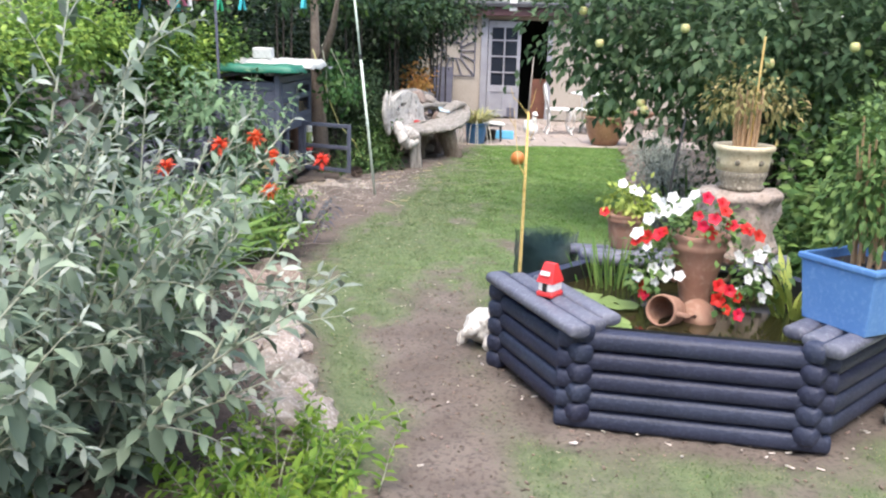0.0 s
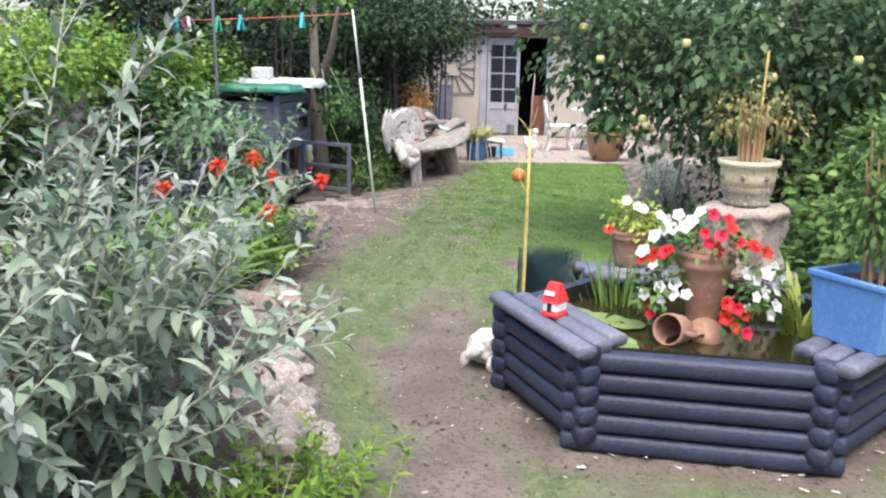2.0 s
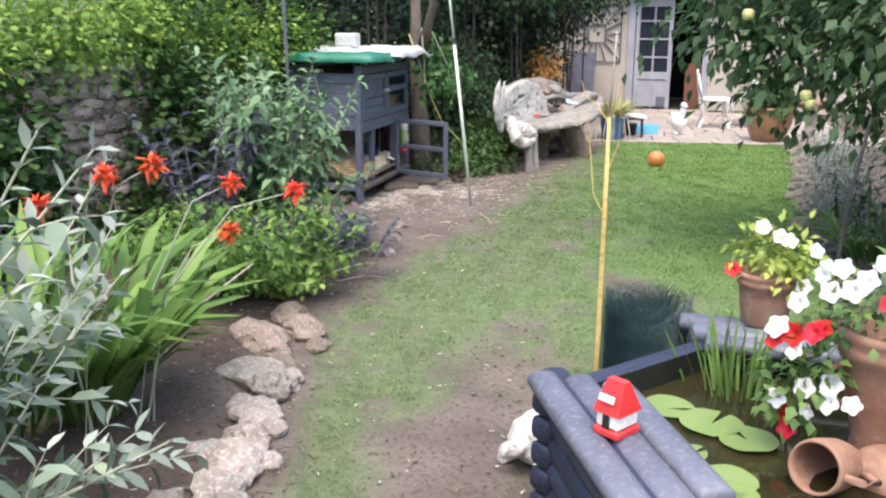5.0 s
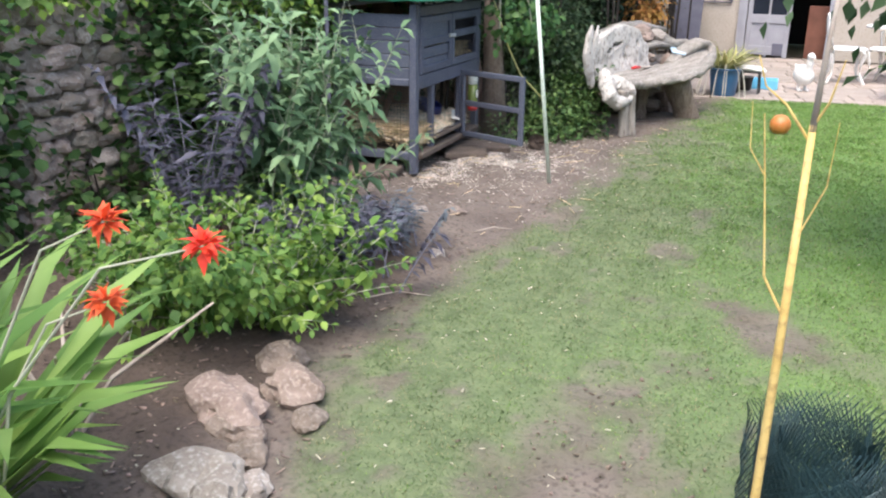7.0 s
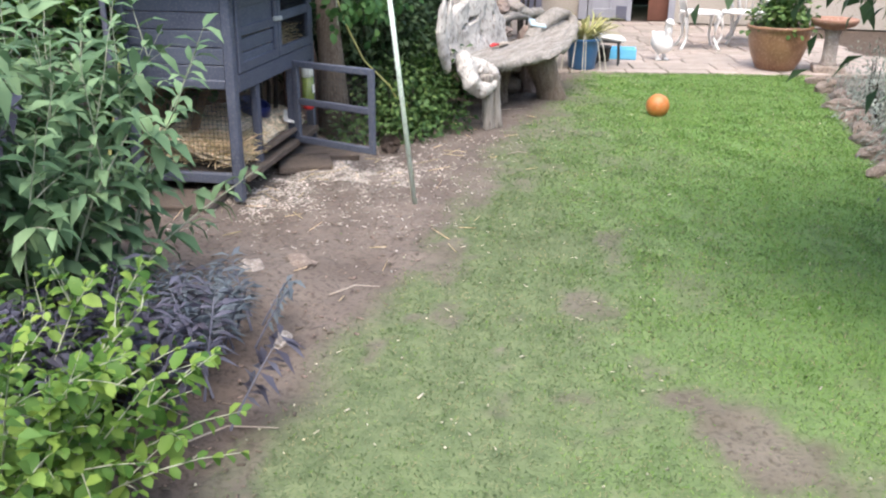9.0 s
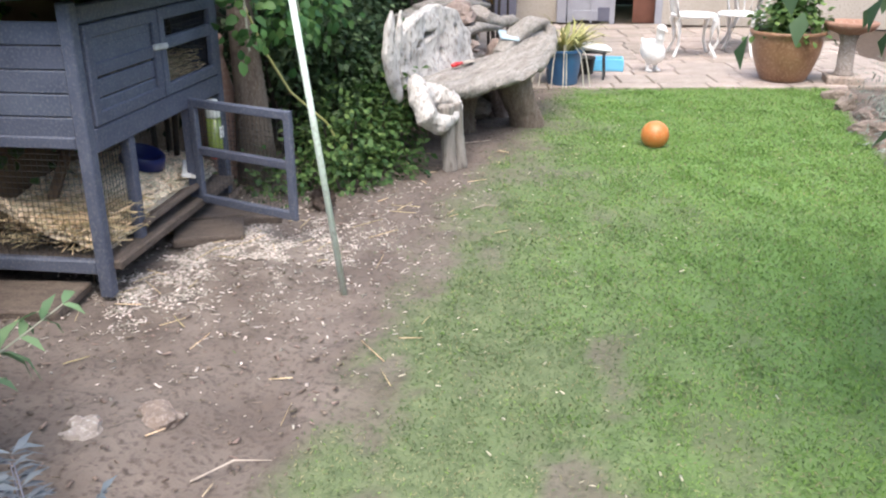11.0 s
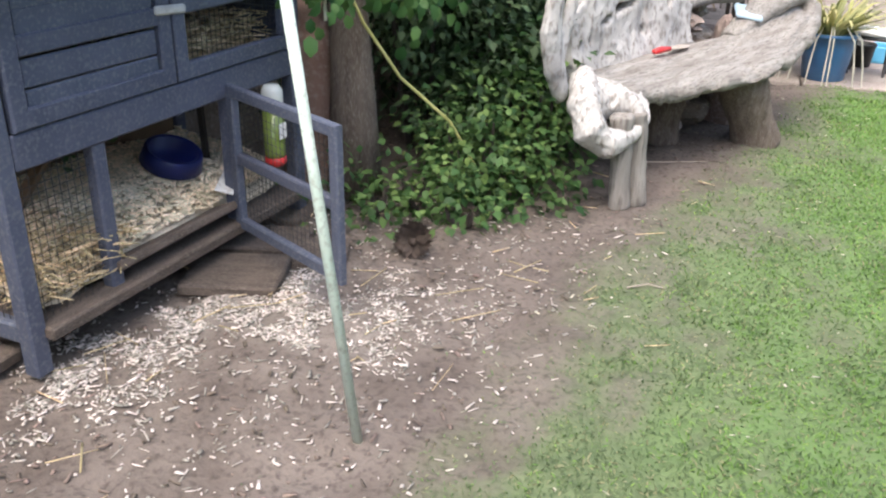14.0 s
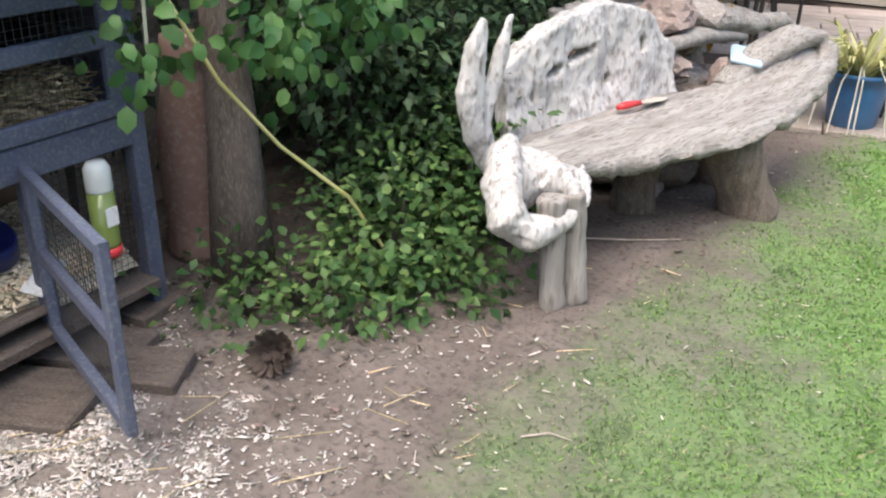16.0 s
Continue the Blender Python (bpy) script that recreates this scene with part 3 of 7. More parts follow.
nt.links.new(lg.outputs[2], mx.inputs[7])
nt.links.new(mx.outputs[2], gb.inputs["Base Color"])
tagged(mesh_part("ground", me, M_GROUND), "bare brown trodden earth and patchy garden turf", "ground", kind="structure")

# grass blades, in clumps that lean and grow together
NB = 600000
bx, by = rng.uniform(-2.6, 1.6, NB), rng.uniform(2.2, 14.0, NB)
dens = np.clip(1.35 - (by - 4) * 0.055, 0.5, 1)
tuft = ripple(bx * 6.0 + 7, by * 6.0)
tuft2 = ripple(bx * 2.6, by * 2.6 + 5)
keep = rng.random(NB) < (np.clip(lawn(bx, by) ** 1.2 * (0.92 + 0.14 * tuft), 0, 1) * dens + 0.004)
bx, by, tuft, tuft2 = bx[keep], by[keep], tuft[keep], tuft2[keep]
nb = len(bx)
lush = lushness(bx, by)
P = np.stack((bx, by, 0.010 * ripple(bx * 2.3, by * 2.3) * (1.5 - lawn(bx, by)) + 0.001), 1)
D = np.stack((rng.normal(0, 1.0, nb) + 0.2 * tuft2, rng.normal(0, 1.0, nb) + 0.2 * ripple(by * 3, bx * 3), np.ones(nb)), 1)
hgt = rng.uniform(0.011, 0.025, nb) * (0.8 + 0.40 * lush) * np.clip(1.0 + 0.3 * tuft, 0.6, 1.6)
wide = 0.0017 + 0.0009 * step(6, 9, by) + 0.0008 * step(9, 12, by)
face = np.stack((rng.normal(0, 0.5, nb), rng.normal(0, 0.5, nb), np.ones(nb)), 1)
greenness = 0.04 + 0.92 * np.clip(0.92 * lush + 0.07 * tuft2 + 0.06 * tuft, 0, 0.93)
kind = rng.random(nb)
is_lush, is_dry = kind < greenness * 0.93, kind > 0.93 - 0.10 * (1 - lush)
for pick, material, label in ((~is_lush & ~is_dry, L_GRASS, "short worn grey-green lawn grass"), (is_lush, L_LUSH, "short bright green lawn grass"), (is_dry, L_STRAWGRASS, "dry yellowed blades among the lawn grass")):
    tagged(mesh_part("grass", leaf_mesh("grass", P[pick], D[pick], hgt[pick], wide[pick], "small", 0.28, 0.1, up=face[pick]), material), label, "grass", kind="stuff")

# ---- walls, patio, shed, distance ----
wall = Geo().box((-4.45, 5.4, 0.62), (0.4, 19.2, 1.3), 0.03).obj("wall_west", M_WALLSTONE)
tagged(wall, "ivy-hung rubble stone garden wall", "wall", kind="structure")
k = 0
for row in range(11):
    y = 4.6 + rng.uniform(0, 0.15)
    while y < 8.4:
        w = rng.uniform(0.09, 0.26)
        s = rock("stone", (-4.25 + rng.uniform(-0.02, 0.03), y + w / 2, row * 0.115 - 0.01), (0.14, w * 1.12, rng.uniform(0.12, 0.17)), 3 + k * 1.37, M_STONE if rng.random() < 0.12 else M_WALLSTONE, category="")
        s.parent = wall
        s.matrix_basis = pose(-4.25 + rng.uniform(-0.02, 0.03), y + w / 2, row * 0.115 + 0.05 + rng.uniform(-0.015, 0.015), rng.uniform(-10, 10), 0, rng.uniform(-8, 8))
        y += w
        k += 1
tagged(Geo().box((3.6, 7, 0.9), (0.12, 20, 1.8), 0.01).obj("wall_east", M_WOODSLAB), "dark timber boundary fence behind the shrubs", "fence", kind="structure")
tagged(Geo().box((-0.4, -4.0, 1.5), (9, 0.3, 3.0), 0.01).obj("wall_south", M_RENDER), "plain rendered house wall", "wall", kind="structure")

patio = Geo()
patio.add([(-4.3, patio_edge(-4.3), -0.02), (3.5, patio_edge(3.5), -0.02), (3.5, 18.72, -0.02), (-4.3, 18.72, -0.02)], [(0, 1, 2, 3)])
patio = tagged(patio.obj("pavement", M_SOIL), "buff and pink paving slabs of the patio", "paving", kind="structure")

SY = 18.7  # front of the shed
shed = thing("garden_shed", "cream-rendered garden shed with a maroon fascia and open glazed door", "shed", pose(0, SY, 0))
g = Geo()
g.box((-3.7, 0.06, 1.1), (2.2, 0.12, 2.2), 0.004)
g.box((-1.95, 0.06, 2.12), (1.3, 0.12, 0.16), 0.004)
g.box((0.55, 0.06, 1.1), (3.7, 0.12, 2.2), 0.004)
g.obj("wall", M_RENDER, shed)
g = Geo()
g.box((-1.2, 1.5, 2.42), (7.8, 3.8, 0.08), 0.01, pose(0, 0, 0, 3, 0, 0))
g.obj("roof", M_FELT, shed)
Geo().box((-2.2, -0.30, 2.22), (5.4, 0.05, 0.22), 0.006).obj("fascia", M_MAROON, shed)
Geo().box((-2.05, -0.34, 2.33), (0.16, 0.03, 0.24), 0.01).obj("bird_box", M_WHITE, shed, "small white box on the fascia")
# inner walls coloured near black in place of the gloom behind the doorway
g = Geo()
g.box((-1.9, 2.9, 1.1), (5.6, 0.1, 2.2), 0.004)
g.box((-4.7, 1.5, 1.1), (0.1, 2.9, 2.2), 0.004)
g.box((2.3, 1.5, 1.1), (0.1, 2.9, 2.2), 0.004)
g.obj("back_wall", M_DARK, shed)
door = Geo()
for x in (-2.54, -2.235, -1.93):
    door.box((x, -0.03, 1.0), (0.07 if x != -2.235 else 0.03, 0.045, 2.0), 0.004)
for z in (0.11, 0.62, 0.96, 1.29, 1.62, 1.95):
    door.box((-2.235, -0.028, z), (0.68, 0.045, 0.14 if z < 0.7 or z > 1.9 else 0.03), 0.004)
door.box((-2.235, -0.02, 0.36), (0.64, 0.02, 0.5), 0.004)
door = door.obj("door", M_DOORGREY, shed, "pale lilac-grey door with small panes")
for i in range(2):
    for j in range(4):
        Geo().box((-2.39 + 0.31 * i, -0.02, 0.79 + 0.333 * j), (0.27, 0.008, 0.30), 0.001).obj("pane", M_GLASSPANE, door)
Geo().box((-2.05, -0.045, 0.13), (0.17, 0.02, 0.20), 0.006).obj("cat_flap", M_GREYBOARD, door, "small dark cat flap")
Geo().box((-2.66, -0.03, 1.03), (0.14, 0.07, 2.06), 0.006).obj("door_jamb", M_DOORGREY, shed)
Geo().box((-1.28, -0.02, 1.03), (0.10, 0.07, 2.06), 0.006).obj("door_jamb", M_DOORGREY, shed)
Geo().box((-1.44, 0.18, 0.42), (0.42, 0.05, 0.84), 0.006).obj("inner_panel", M_MAHOGANY, shed, "red-brown timber panel in the doorway")
g = Geo()
for x0, z0, x1, z1 in ((-3.8, 0.86, -3.8, 1.9), (-2.86, 0.86, -2.86, 1.9), (-3.8, 0.86, -2.86, 0.86), (-3.8, 1.9, -2.86, 1.9), (-3.48, 1.22, -3.48, 1.54), (-3.16, 1.22, -3.16, 1.54), (-3.48, 1.22, -3.16, 1.22), (-3.48, 1.54, -3.16, 1.54)):
    g.tube([(x0, -0.03, z0), (x1, -0.03, z1)], 0.014, 6)
for i in range(16):
    w = 2 * math.pi * i / 16
    c, s = math.cos(w), math.sin(w)
    a, b = 0.17 / max(abs(c), abs(s)), 0.47 / max(abs(c), abs(s))
    g.tube([(-3.33 + a * c, -0.03, 1.38 + a * s * 1.0), (-3.33 + b * c, -0.03, 1.38 + b * s * 1.08)], 0.016, 6)
tagged(g.obj("sunburst_trellis", M_GREYBOARD, m=pose(0, SY, 0)), "dark square sunburst trellis fixed to the cream wall", "trellis")
tagged(Geo().box((-3.52, SY - 0.35, 0.55), (0.5, 0.04, 1.0), 0.006, pose(0, 0, 0, -8, 0, 0)).obj("grey_board", M_GREYBOARD), "slate-grey board leaning against the shed", "board")

# ---- raised pond ----
pond = thing("raised_pond", "hexagonal raised pond of blue-grey painted half logs", "pond", pose(0.43, 4.13, 0))
PC = Vector((0.43, 4.13, 0))
R_LOG, PITCH = 0.048, 0.088


def log(length, r, seed):
    g = Geo()
    k = 7
    pts = [(-length / 2 + length * i / k, 0, 0) for i in range(k + 1)]
    g.tube([(-length / 2 - 0.012, 0, 0)] + pts + [(length / 2 + 0.012, 0, 0)], [r * 0.78] + [r * (1 + 0.03 * noise.noise((i * 0.7, seed, 0))) for i in range(k + 1)] + [r * 0.78], 16, flat=0.86, square=0.62)
    return g


for i in range(6):
    a, b = Vector((*POND[i], 0)), Vector((*POND[(i + 1) % 6], 0))
    d, mid = (b - a), (a + b) / 2 - PC
    ang = math.degrees(math.atan2(d.y, d.x))
    odd = i % 2
    for j in range(5):
        z = 0.043 + j * PITCH + (0.040 if odd else 0.0)
        if z > 0.44:
            continue
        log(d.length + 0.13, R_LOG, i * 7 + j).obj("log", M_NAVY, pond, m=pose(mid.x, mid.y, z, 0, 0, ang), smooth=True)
# seat boards: paler than the logs, top light included in their colour
for i, inner in ((5, 0.05), (1, 0.03), (3, 0.0)):
    a, b = Vector((*POND[i], 0)), Vector((*POND[(i + 1) % 6], 0))
    d, mid = (b - a), (a + b) / 2 - PC
    ang = math.degrees(math.atan2(d.y, d.x))
    nrm = Vector((-d.y, d.x, 0)).normalized()
    for j in range(3):
        p = mid + nrm * (inner + (j - 1) * 0.103) + d.normalized() * (0.05 if i == 5 else 0.0)
        g = Geo()
        n = 6
        ln = d.length + (0.12 if i == 3 else 0.02) - 0.10 * (j - 1)
        g.tube([(-ln / 2 - 0.008, 0, 0)] + [(-ln / 2 + ln * q / n, 0, 0) for q in range(n + 1)] + [(ln / 2 + 0.008, 0, 0)], [0.040] + [0.0485] * (n + 1) + [0.040], 20, flat=0.60, square=0.8)
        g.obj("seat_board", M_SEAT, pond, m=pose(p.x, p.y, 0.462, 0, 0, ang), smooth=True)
g = Geo()
ring = [(Vector((*p, 0)) - PC) * 0.93 for p in POND]
g.add([(p.x, p.y, z) for z in (0.02, 0.44) for p in ring], [(i, (i + 1) % 6, 6 + (i + 1) % 6, 6 + i)[::-1] for i in range(6)])
g.obj("liner", M_LINER, pond)
g = Geo()
g.add([(p.x, p.y, 0.355) for p in ring], [tuple(range(6))])
tagged(g.obj("water", M_WATER, m=pose(PC.x, PC.y, 0)), "dark still pond water", "water", kind="structure")

# ---- rabbit hutch ----
HM = pose(-3.30, 8.45, 0, 0, 0, 96)
hutch = thing("rabbit_hutch", "slate-blue two-storey wooden rabbit hutch with its lower door open", "hutch", HM)
HW, HD = 1.33, 0.60
for u, v in ((0, 0), (HW, 0), (0, HD), (HW, HD)):
    Geo().box((u, v, 0.60), (0.06, 0.055, 1.20), 0.006).obj("post", M_HUTCH, hutch)
for j in range(5):
    for u in (0, HW):
        Geo().box((u, HD / 2, 0.715 + j * 0.092), (0.022, HD - 0.05, 0.089), 0.005).obj("side_board", M_HUTCH, hutch)
Geo().box((HW / 2, HD, 0.9), (HW, 0.015, 0.6), 0.003).obj("back_panel", M_HUTCH_IN, hutch)
Geo().box((HW / 2, HD, 0.38), (HW, 0.015, 0.5), 0.003).obj("lower_back_panel", M_HUTCH_IN, hutch)
Geo().box((HW / 2, HD / 2, 0.665), (HW - 0.06, HD - 0.04, 0.02), 0.003).obj("upper_floor", M_HUTCH_IN, hutch)
Geo().box((HW / 2, HD / 2 - 0.03, 0.13), (HW - 0.04, HD + 0.06, 0.04), 0.006).obj("lower_floor", M_WOODSLAB, hutch)
Geo().box((HW / 2, -0.005, 0.66), (HW - 0.06, 0.05, 0.10), 0.006).obj("front_rail", M_HUTCH, hutch)
Geo().box((HW / 2, -0.005, 1.15), (HW - 0.06, 0.05, 0.07), 0.006).obj("top_rail", M_HUTCH, hutch)
Geo().box((0, HD / 2, 0.66), (0.045, HD - 0.06, 0.05), 0.006).obj("side_rail", M_HUTCH, hutch)
Geo().box((0, HD / 2, 0.13), (0.045, HD - 0.06, 0.06), 0.006).obj("side_rail", M_HUTCH, hutch)


def framed(name, u0, u1, z0, z1, parent, w=0.05, mid=None):
    """A joined rectangular frame with softened edges, and its middle rail."""
    g, c = Geo(), 0.005
    rings = []
    for o, y in ((w, -0.010), (w - c, -0.015), (c, -0.015), (0, -0.010), (0, 0.010), (c, 0.015), (w - c, 0.015), (w, 0.010)):
        rings.append([(u0 + o, y, z0 + o), (u1 - o, y, z0 + o), (u1 - o, y, z1 - o), (u0 + o, y, z1 - o)])
    g.v = [p for r_ in rings for p in r_]
    for k in range(8):
        for e in range(4):
            a, b = k * 4, ((k + 1) % 8) * 4
            g.f.append((a + e, b + e, b + (e + 1) % 4, a + (e + 1) % 4))
    ob = g.obj(name, M_HUTCH, parent)
    if mid:
        Geo().box(((u0 + u1) / 2, 0.001, mid), (u1 - u0 - 2 * w + 0.004, 0.028, w), 0.005).obj("rail", M_HUTCH, ob)
    return ob


def wire(u0, u1, z0, z1, y, parent, m=None, pitch=0.025):
    g = Geo()
    for i in range(1, int((u1 - u0) / pitch)):
        g.tube([(u0 + i * pitch, y, z0), (u0 + i * pitch, y, z1)], 0.0012, 3, cap=False)
    for i in range(1, int((z1 - z0) / pitch)):
        g.tube([(u0, y + 0.002, z0 + i * pitch), (u1, y + 0.002, z0 + i * pitch)], 0.0012, 3, cap=False)
    return g.obj("wire_mesh", M_WIRE, parent, m=m)


dl = framed("boarded_door", 0.04, 0.66, 0.715, 1.11, hutch, 0.055, 0.93)
dl.matrix_basis = pose(0, -0.022, 0)
for z in (0.775, 0.855, 0.985, 1.055):
    Geo().box((0.35, 0.004, z), (0.50, 0.014, 0.076), 0.005).obj("board", M_HUTCH, dl)
dr = framed("mesh_door", 0.67, 1.29, 0.715, 1.11, hutch, 0.055, 0.95)
dr.matrix_basis = pose(0, -0.022, 0)
wire(0.72, 1.24, 0.765, 1.07, 0.012, dr)
Geo().box((0.655, -0.018, 0.945), (0.13, 0.02, 0.028), 0.006, pose(0, 0, 0, 0, 4, 0)).obj("latch", M_SACK, dl, "pale turn-button latch")
Geo().box((0.32, 0, 0.38), (0.05, 0.045, 0.50), 0.005).obj("mullion", M_HUTCH, hutch)
Geo().box((0.93, 0, 0.38), (0.045, 0.045, 0.50), 0.005).obj("mullion", M_HUTCH, hutch)
wire(0.03, 0.30, 0.15, 0.62, 0, hutch)
wire(0.95, 1.31, 0.15, 0.62, 0.02, hutch)
wire(0.03, HD - 0.03, 0.16, 0.65, 0, hutch, m=pose(-0.0, 0, 0, 0, 0, 90))
ld = framed("lower_door", 0, 0.64, 0.13, 0.66, hutch, 0.042, 0.40)
ld.matrix_basis = pose(0.91, -0.03, 0, 0, 0, -112)
wire(0.04, 0.60, 0.17, 0.62, 0.012, ld)
g = Geo()
g.box((HW / 2, HD / 2 - 0.03, 1.215), (HW + 0.16, HD + 0.22, 0.035), 0.008, pose(0, 0, 0, -6, 0, 0))
g.obj("roof", M_FELT, hutch)


def sheet(name, label, cat, cx, cy, z, sx, sy, material, amp, seed, m):
    g = Geo()
    n = 14
    for i in range(n + 1):
        for j in range(n + 1):
            x, y = (i / n - 0.5) * sx, (j / n - 0.5) * sy
            edge = max(abs(i / n - 0.5), abs(j / n - 0.5)) * 2
            g.v.append((cx + x + 0.03 * noise.noise((j * 0.6, seed, 0)), cy + y + 0.03 * noise.noise((i * 0.6, seed, 5)), z + amp * noise.noise((x * 6, y * 6, seed)) - 0.07 * max(0, edge - 0.86) / 0.14))
    g.f = [(i * (n + 1) + j, (i + 1) * (n + 1) + j, (i + 1) * (n + 1) + j + 1, i * (n + 1) + j + 1) for i in range(n) for j in range(n)]
    ob = g.obj(name, material, smooth=True, m=m)
    so = ob.modifiers.new("thick", "SOLIDIFY")
    so.thickness = 0.008
    return tagged(ob, label, cat)


sheet("tarpaulin", "green tarpaulin lying over the hutch roof", "tarpaulin", 0.16, 0.22, 1.295, 0.62, 0.88, M_GREENTARP, 0.02, 3, HM)
sheet("sack_cover", "pale grey sacking folded over the hutch roof", "sack", 0.92, 0.20, 1.325, 1.05, 0.92, M_SACK, 0.035, 9, HM)
tagged(Geo().box((0.55, 0.3, 1.40), (0.15, 0.2, 0.12), 0.012).obj("weight_block", M_SACK, m=HM), "pale block weighing down the hutch cover", "block")

# shavings, bowl and bottle in the hutch
g = Geo()
n = 26
for i in range(n + 1):
    for j in range(n + 1):
        u, v = 0.03 + (HW - 0.06) * i / n, 0.03 + (HD - 0.06) * j / n
        g.v.append((u, v, 0.17 + 0.25 * (j / n) ** 0.7 * (0.7 + 0.4 * noise.noise((u * 3, v * 3, 2))) + 0.02 * noise.noise((u * 9, v * 9, 0))))
g.f = [(i * (n + 1) + j, (i + 1) * (n + 1) + j, (i + 1) * (n + 1) + j + 1, i * (n + 1) + j + 1) for i in range(n) for j in range(n)]
tagged(g.obj("wood_shavings", M_BED, m=HM, smooth=True), "bed of pale wood shavings on the hutch floor", "bedding", kind="stuff")
tagged(Geo().lathe([(0.085, 0), (0.115, 0.012), (0.105, 0.07), (0.10, 0.075), (0.088, 0.068), (0.08, 0.03), (0.002, 0.025)], 28).obj("pet_bowl", M_DEEPBLUE, m=HM @ pose(0.90, 0.26, 0.315, 20, 0, 0), smooth=True), "deep blue plastic pet bowl on the shavings", "bowl")
tagged(Geo().box((0, 0, 0), (0.16, 0.07, 0.012), 0.004).obj("white_card", M_WHITE, m=HM @ pose(0.95, 0.03, 0.285, 14, -16, 20)), "white card leaning on the hutch floor", "card")
tagged(Geo().box((0, 0, 0), (0.58, 0.125, 0.03), 0.006).wobble(0.005, 8).obj("ramp_board", M_WOODSLAB, m=HM @ pose(0.61, 0.015, 0.197, -24, 0, 0)), "dark weathered board along the hutch front", "board")
tagged(Geo().box((0, 0, 0), (0.62, 0.05, 0.02), 0.004).obj("prop_board", M_HUTCH_IN, m=HM @ pose(0.52, 0.42, 0.47, 0, -38, 6)), "bare plywood strip propped inside the hutch", "board")
bt = thing("water_bottle", "clear pet water bottle with green water and a red cap", "bottle", HM @ pose(1.13, -0.05, 0.30))
M_GREENW = mat("green_bottle_water", (0.16, 0.22, 0.05), (0.24, 0.30, 0.09), None, 0.15, 6, 30, 0.0)
M_CLEAR = mat("clear_bottle_plastic", (0.55, 0.58, 0.54), (0.68, 0.70, 0.66), None, 0.12, 6, 30, 0.0)
Geo().lathe([(0.002, 0.03), (0.038, 0.035), (0.040, 0.05), (0.040, 0.22)], 20).obj("body", M_GREENW, bt, smooth=True)
Geo().lathe([(0.0405, 0.218), (0.041, 0.225), (0.040, 0.29), (0.028, 0.31), (0.002, 0.312)], 20).obj("shoulder", M_CLEAR, bt, smooth=True)
Geo().lathe([(0.002, 0.0), (0.03, 0.0), (0.041, 0.012), (0.041, 0.036), (0.002, 0.037)], 20).obj("cap", M_RED, bt, smooth=True)
Geo().box((0, -0.040, 0.14), (0.045, 0.004, 0.06), 0.002).obj("label", M_WHITE, bt)

for x, y, w, d, r in ((-3.24, 9.20, 0.34, 0.27, 28), (-3.36, 9.47, 0.34, 0.22, 24), (-3.10, 9.50, 0.20, 0.20, 30), (-3.58, 9.70, 0.44, 0.20, 14), (-3.62, 8.27, 0.52, 0.30, 10)):
    tagged(Geo().box((0, 0, 0), (w, d, 0.045), 0.008).wobble(0.008, 9, x).obj("wooden_slab", M_WOODSLAB, m=pose(x, y, 0.026, 1.5, -1, r)), "damp brown timber slab laid on the earth by the hutch", "slab", group="slabs before the hutch")

# ---- driftwood bench ----
BM = pose(-2.34, 10.66, 0, 0, 0, 78.3)
bench = thing("driftwood_bench", "silvery driftwood bench of gnarled weathered timber", "bench", BM)


def gnarl(name, build, material, voxel=0.016, disp=0.03, scale=0.12, label=""):
    ob = build.obj(name, material, bench, label, smooth=True)
    rm = ob.modifiers.new("fuse", "REMESH")
    rm.mode, rm.voxel_size, rm.use_smooth_shade = "VOXEL", voxel, True
    sm = ob.modifiers.new("round", "SMOOTH")
    sm.iterations, sm.factor = 2, 0.5
    for k, (amount, size) in enumerate(((disp, scale), (disp * 0.45, scale * 0.22))):
        tx = bpy.data.textures.new("gnarls", "CLOUDS")
        tx.noise_scale = size
        dp = ob.modifiers.new("gnarl", "DISPLACE")
        dp.texture, dp.strength, dp.texture_coords = tx, amount, "LOCAL"
    return ob


def smooth_line(u, us, vs):
    """A rounded way through a few stations."""
    a = [float(np.interp(u + d, us, vs)) for d in (-0.12, -0.06, 0, 0.06, 0.12)]
    return sum(a) / 5


def seat_front(u):
    return smooth_line(u, (0.0, 0.2, 0.42, 0.66, 1.0, 1.4, 1.75, 2.05), (0.10, 0.07, 0.04, -0.05, -0.11, -0.10, -0.03, 0.07)) + 0.026 * noise.noise((u * 9, 0.3, 0)) + 0.014 * noise.noise((u * 31, 0.7, 0))


def seat_back(u):
    return smooth_line(u, (0.0, 0.12, 0.5, 0.9, 1.15, 1.5, 1.8, 2.05), (0.24, 0.42, 0.48, 0.48, 0.44, 0.33, 0.30, 0.20)) + 0.015 * noise.noise((u * 8, 4.3, 0))


def grain(u, v):
    """Depth of the long weather cracks that run with the timber."""
    w = v + 0.05 * math.sin(1.9 * u) + 0.03 * noise.noise((u * 1.6, v * 2, 0))
    a = noise.noise((u * 2.1, w * 27, 1.7))
    b = noise.noise((u * 3.7, w * 70, 8.1))
    return 0.055 * max(0, a - 0.24) * (1.6 if v < 0.1 else 1.0) + 0.012 * max(0, b - 0.1)


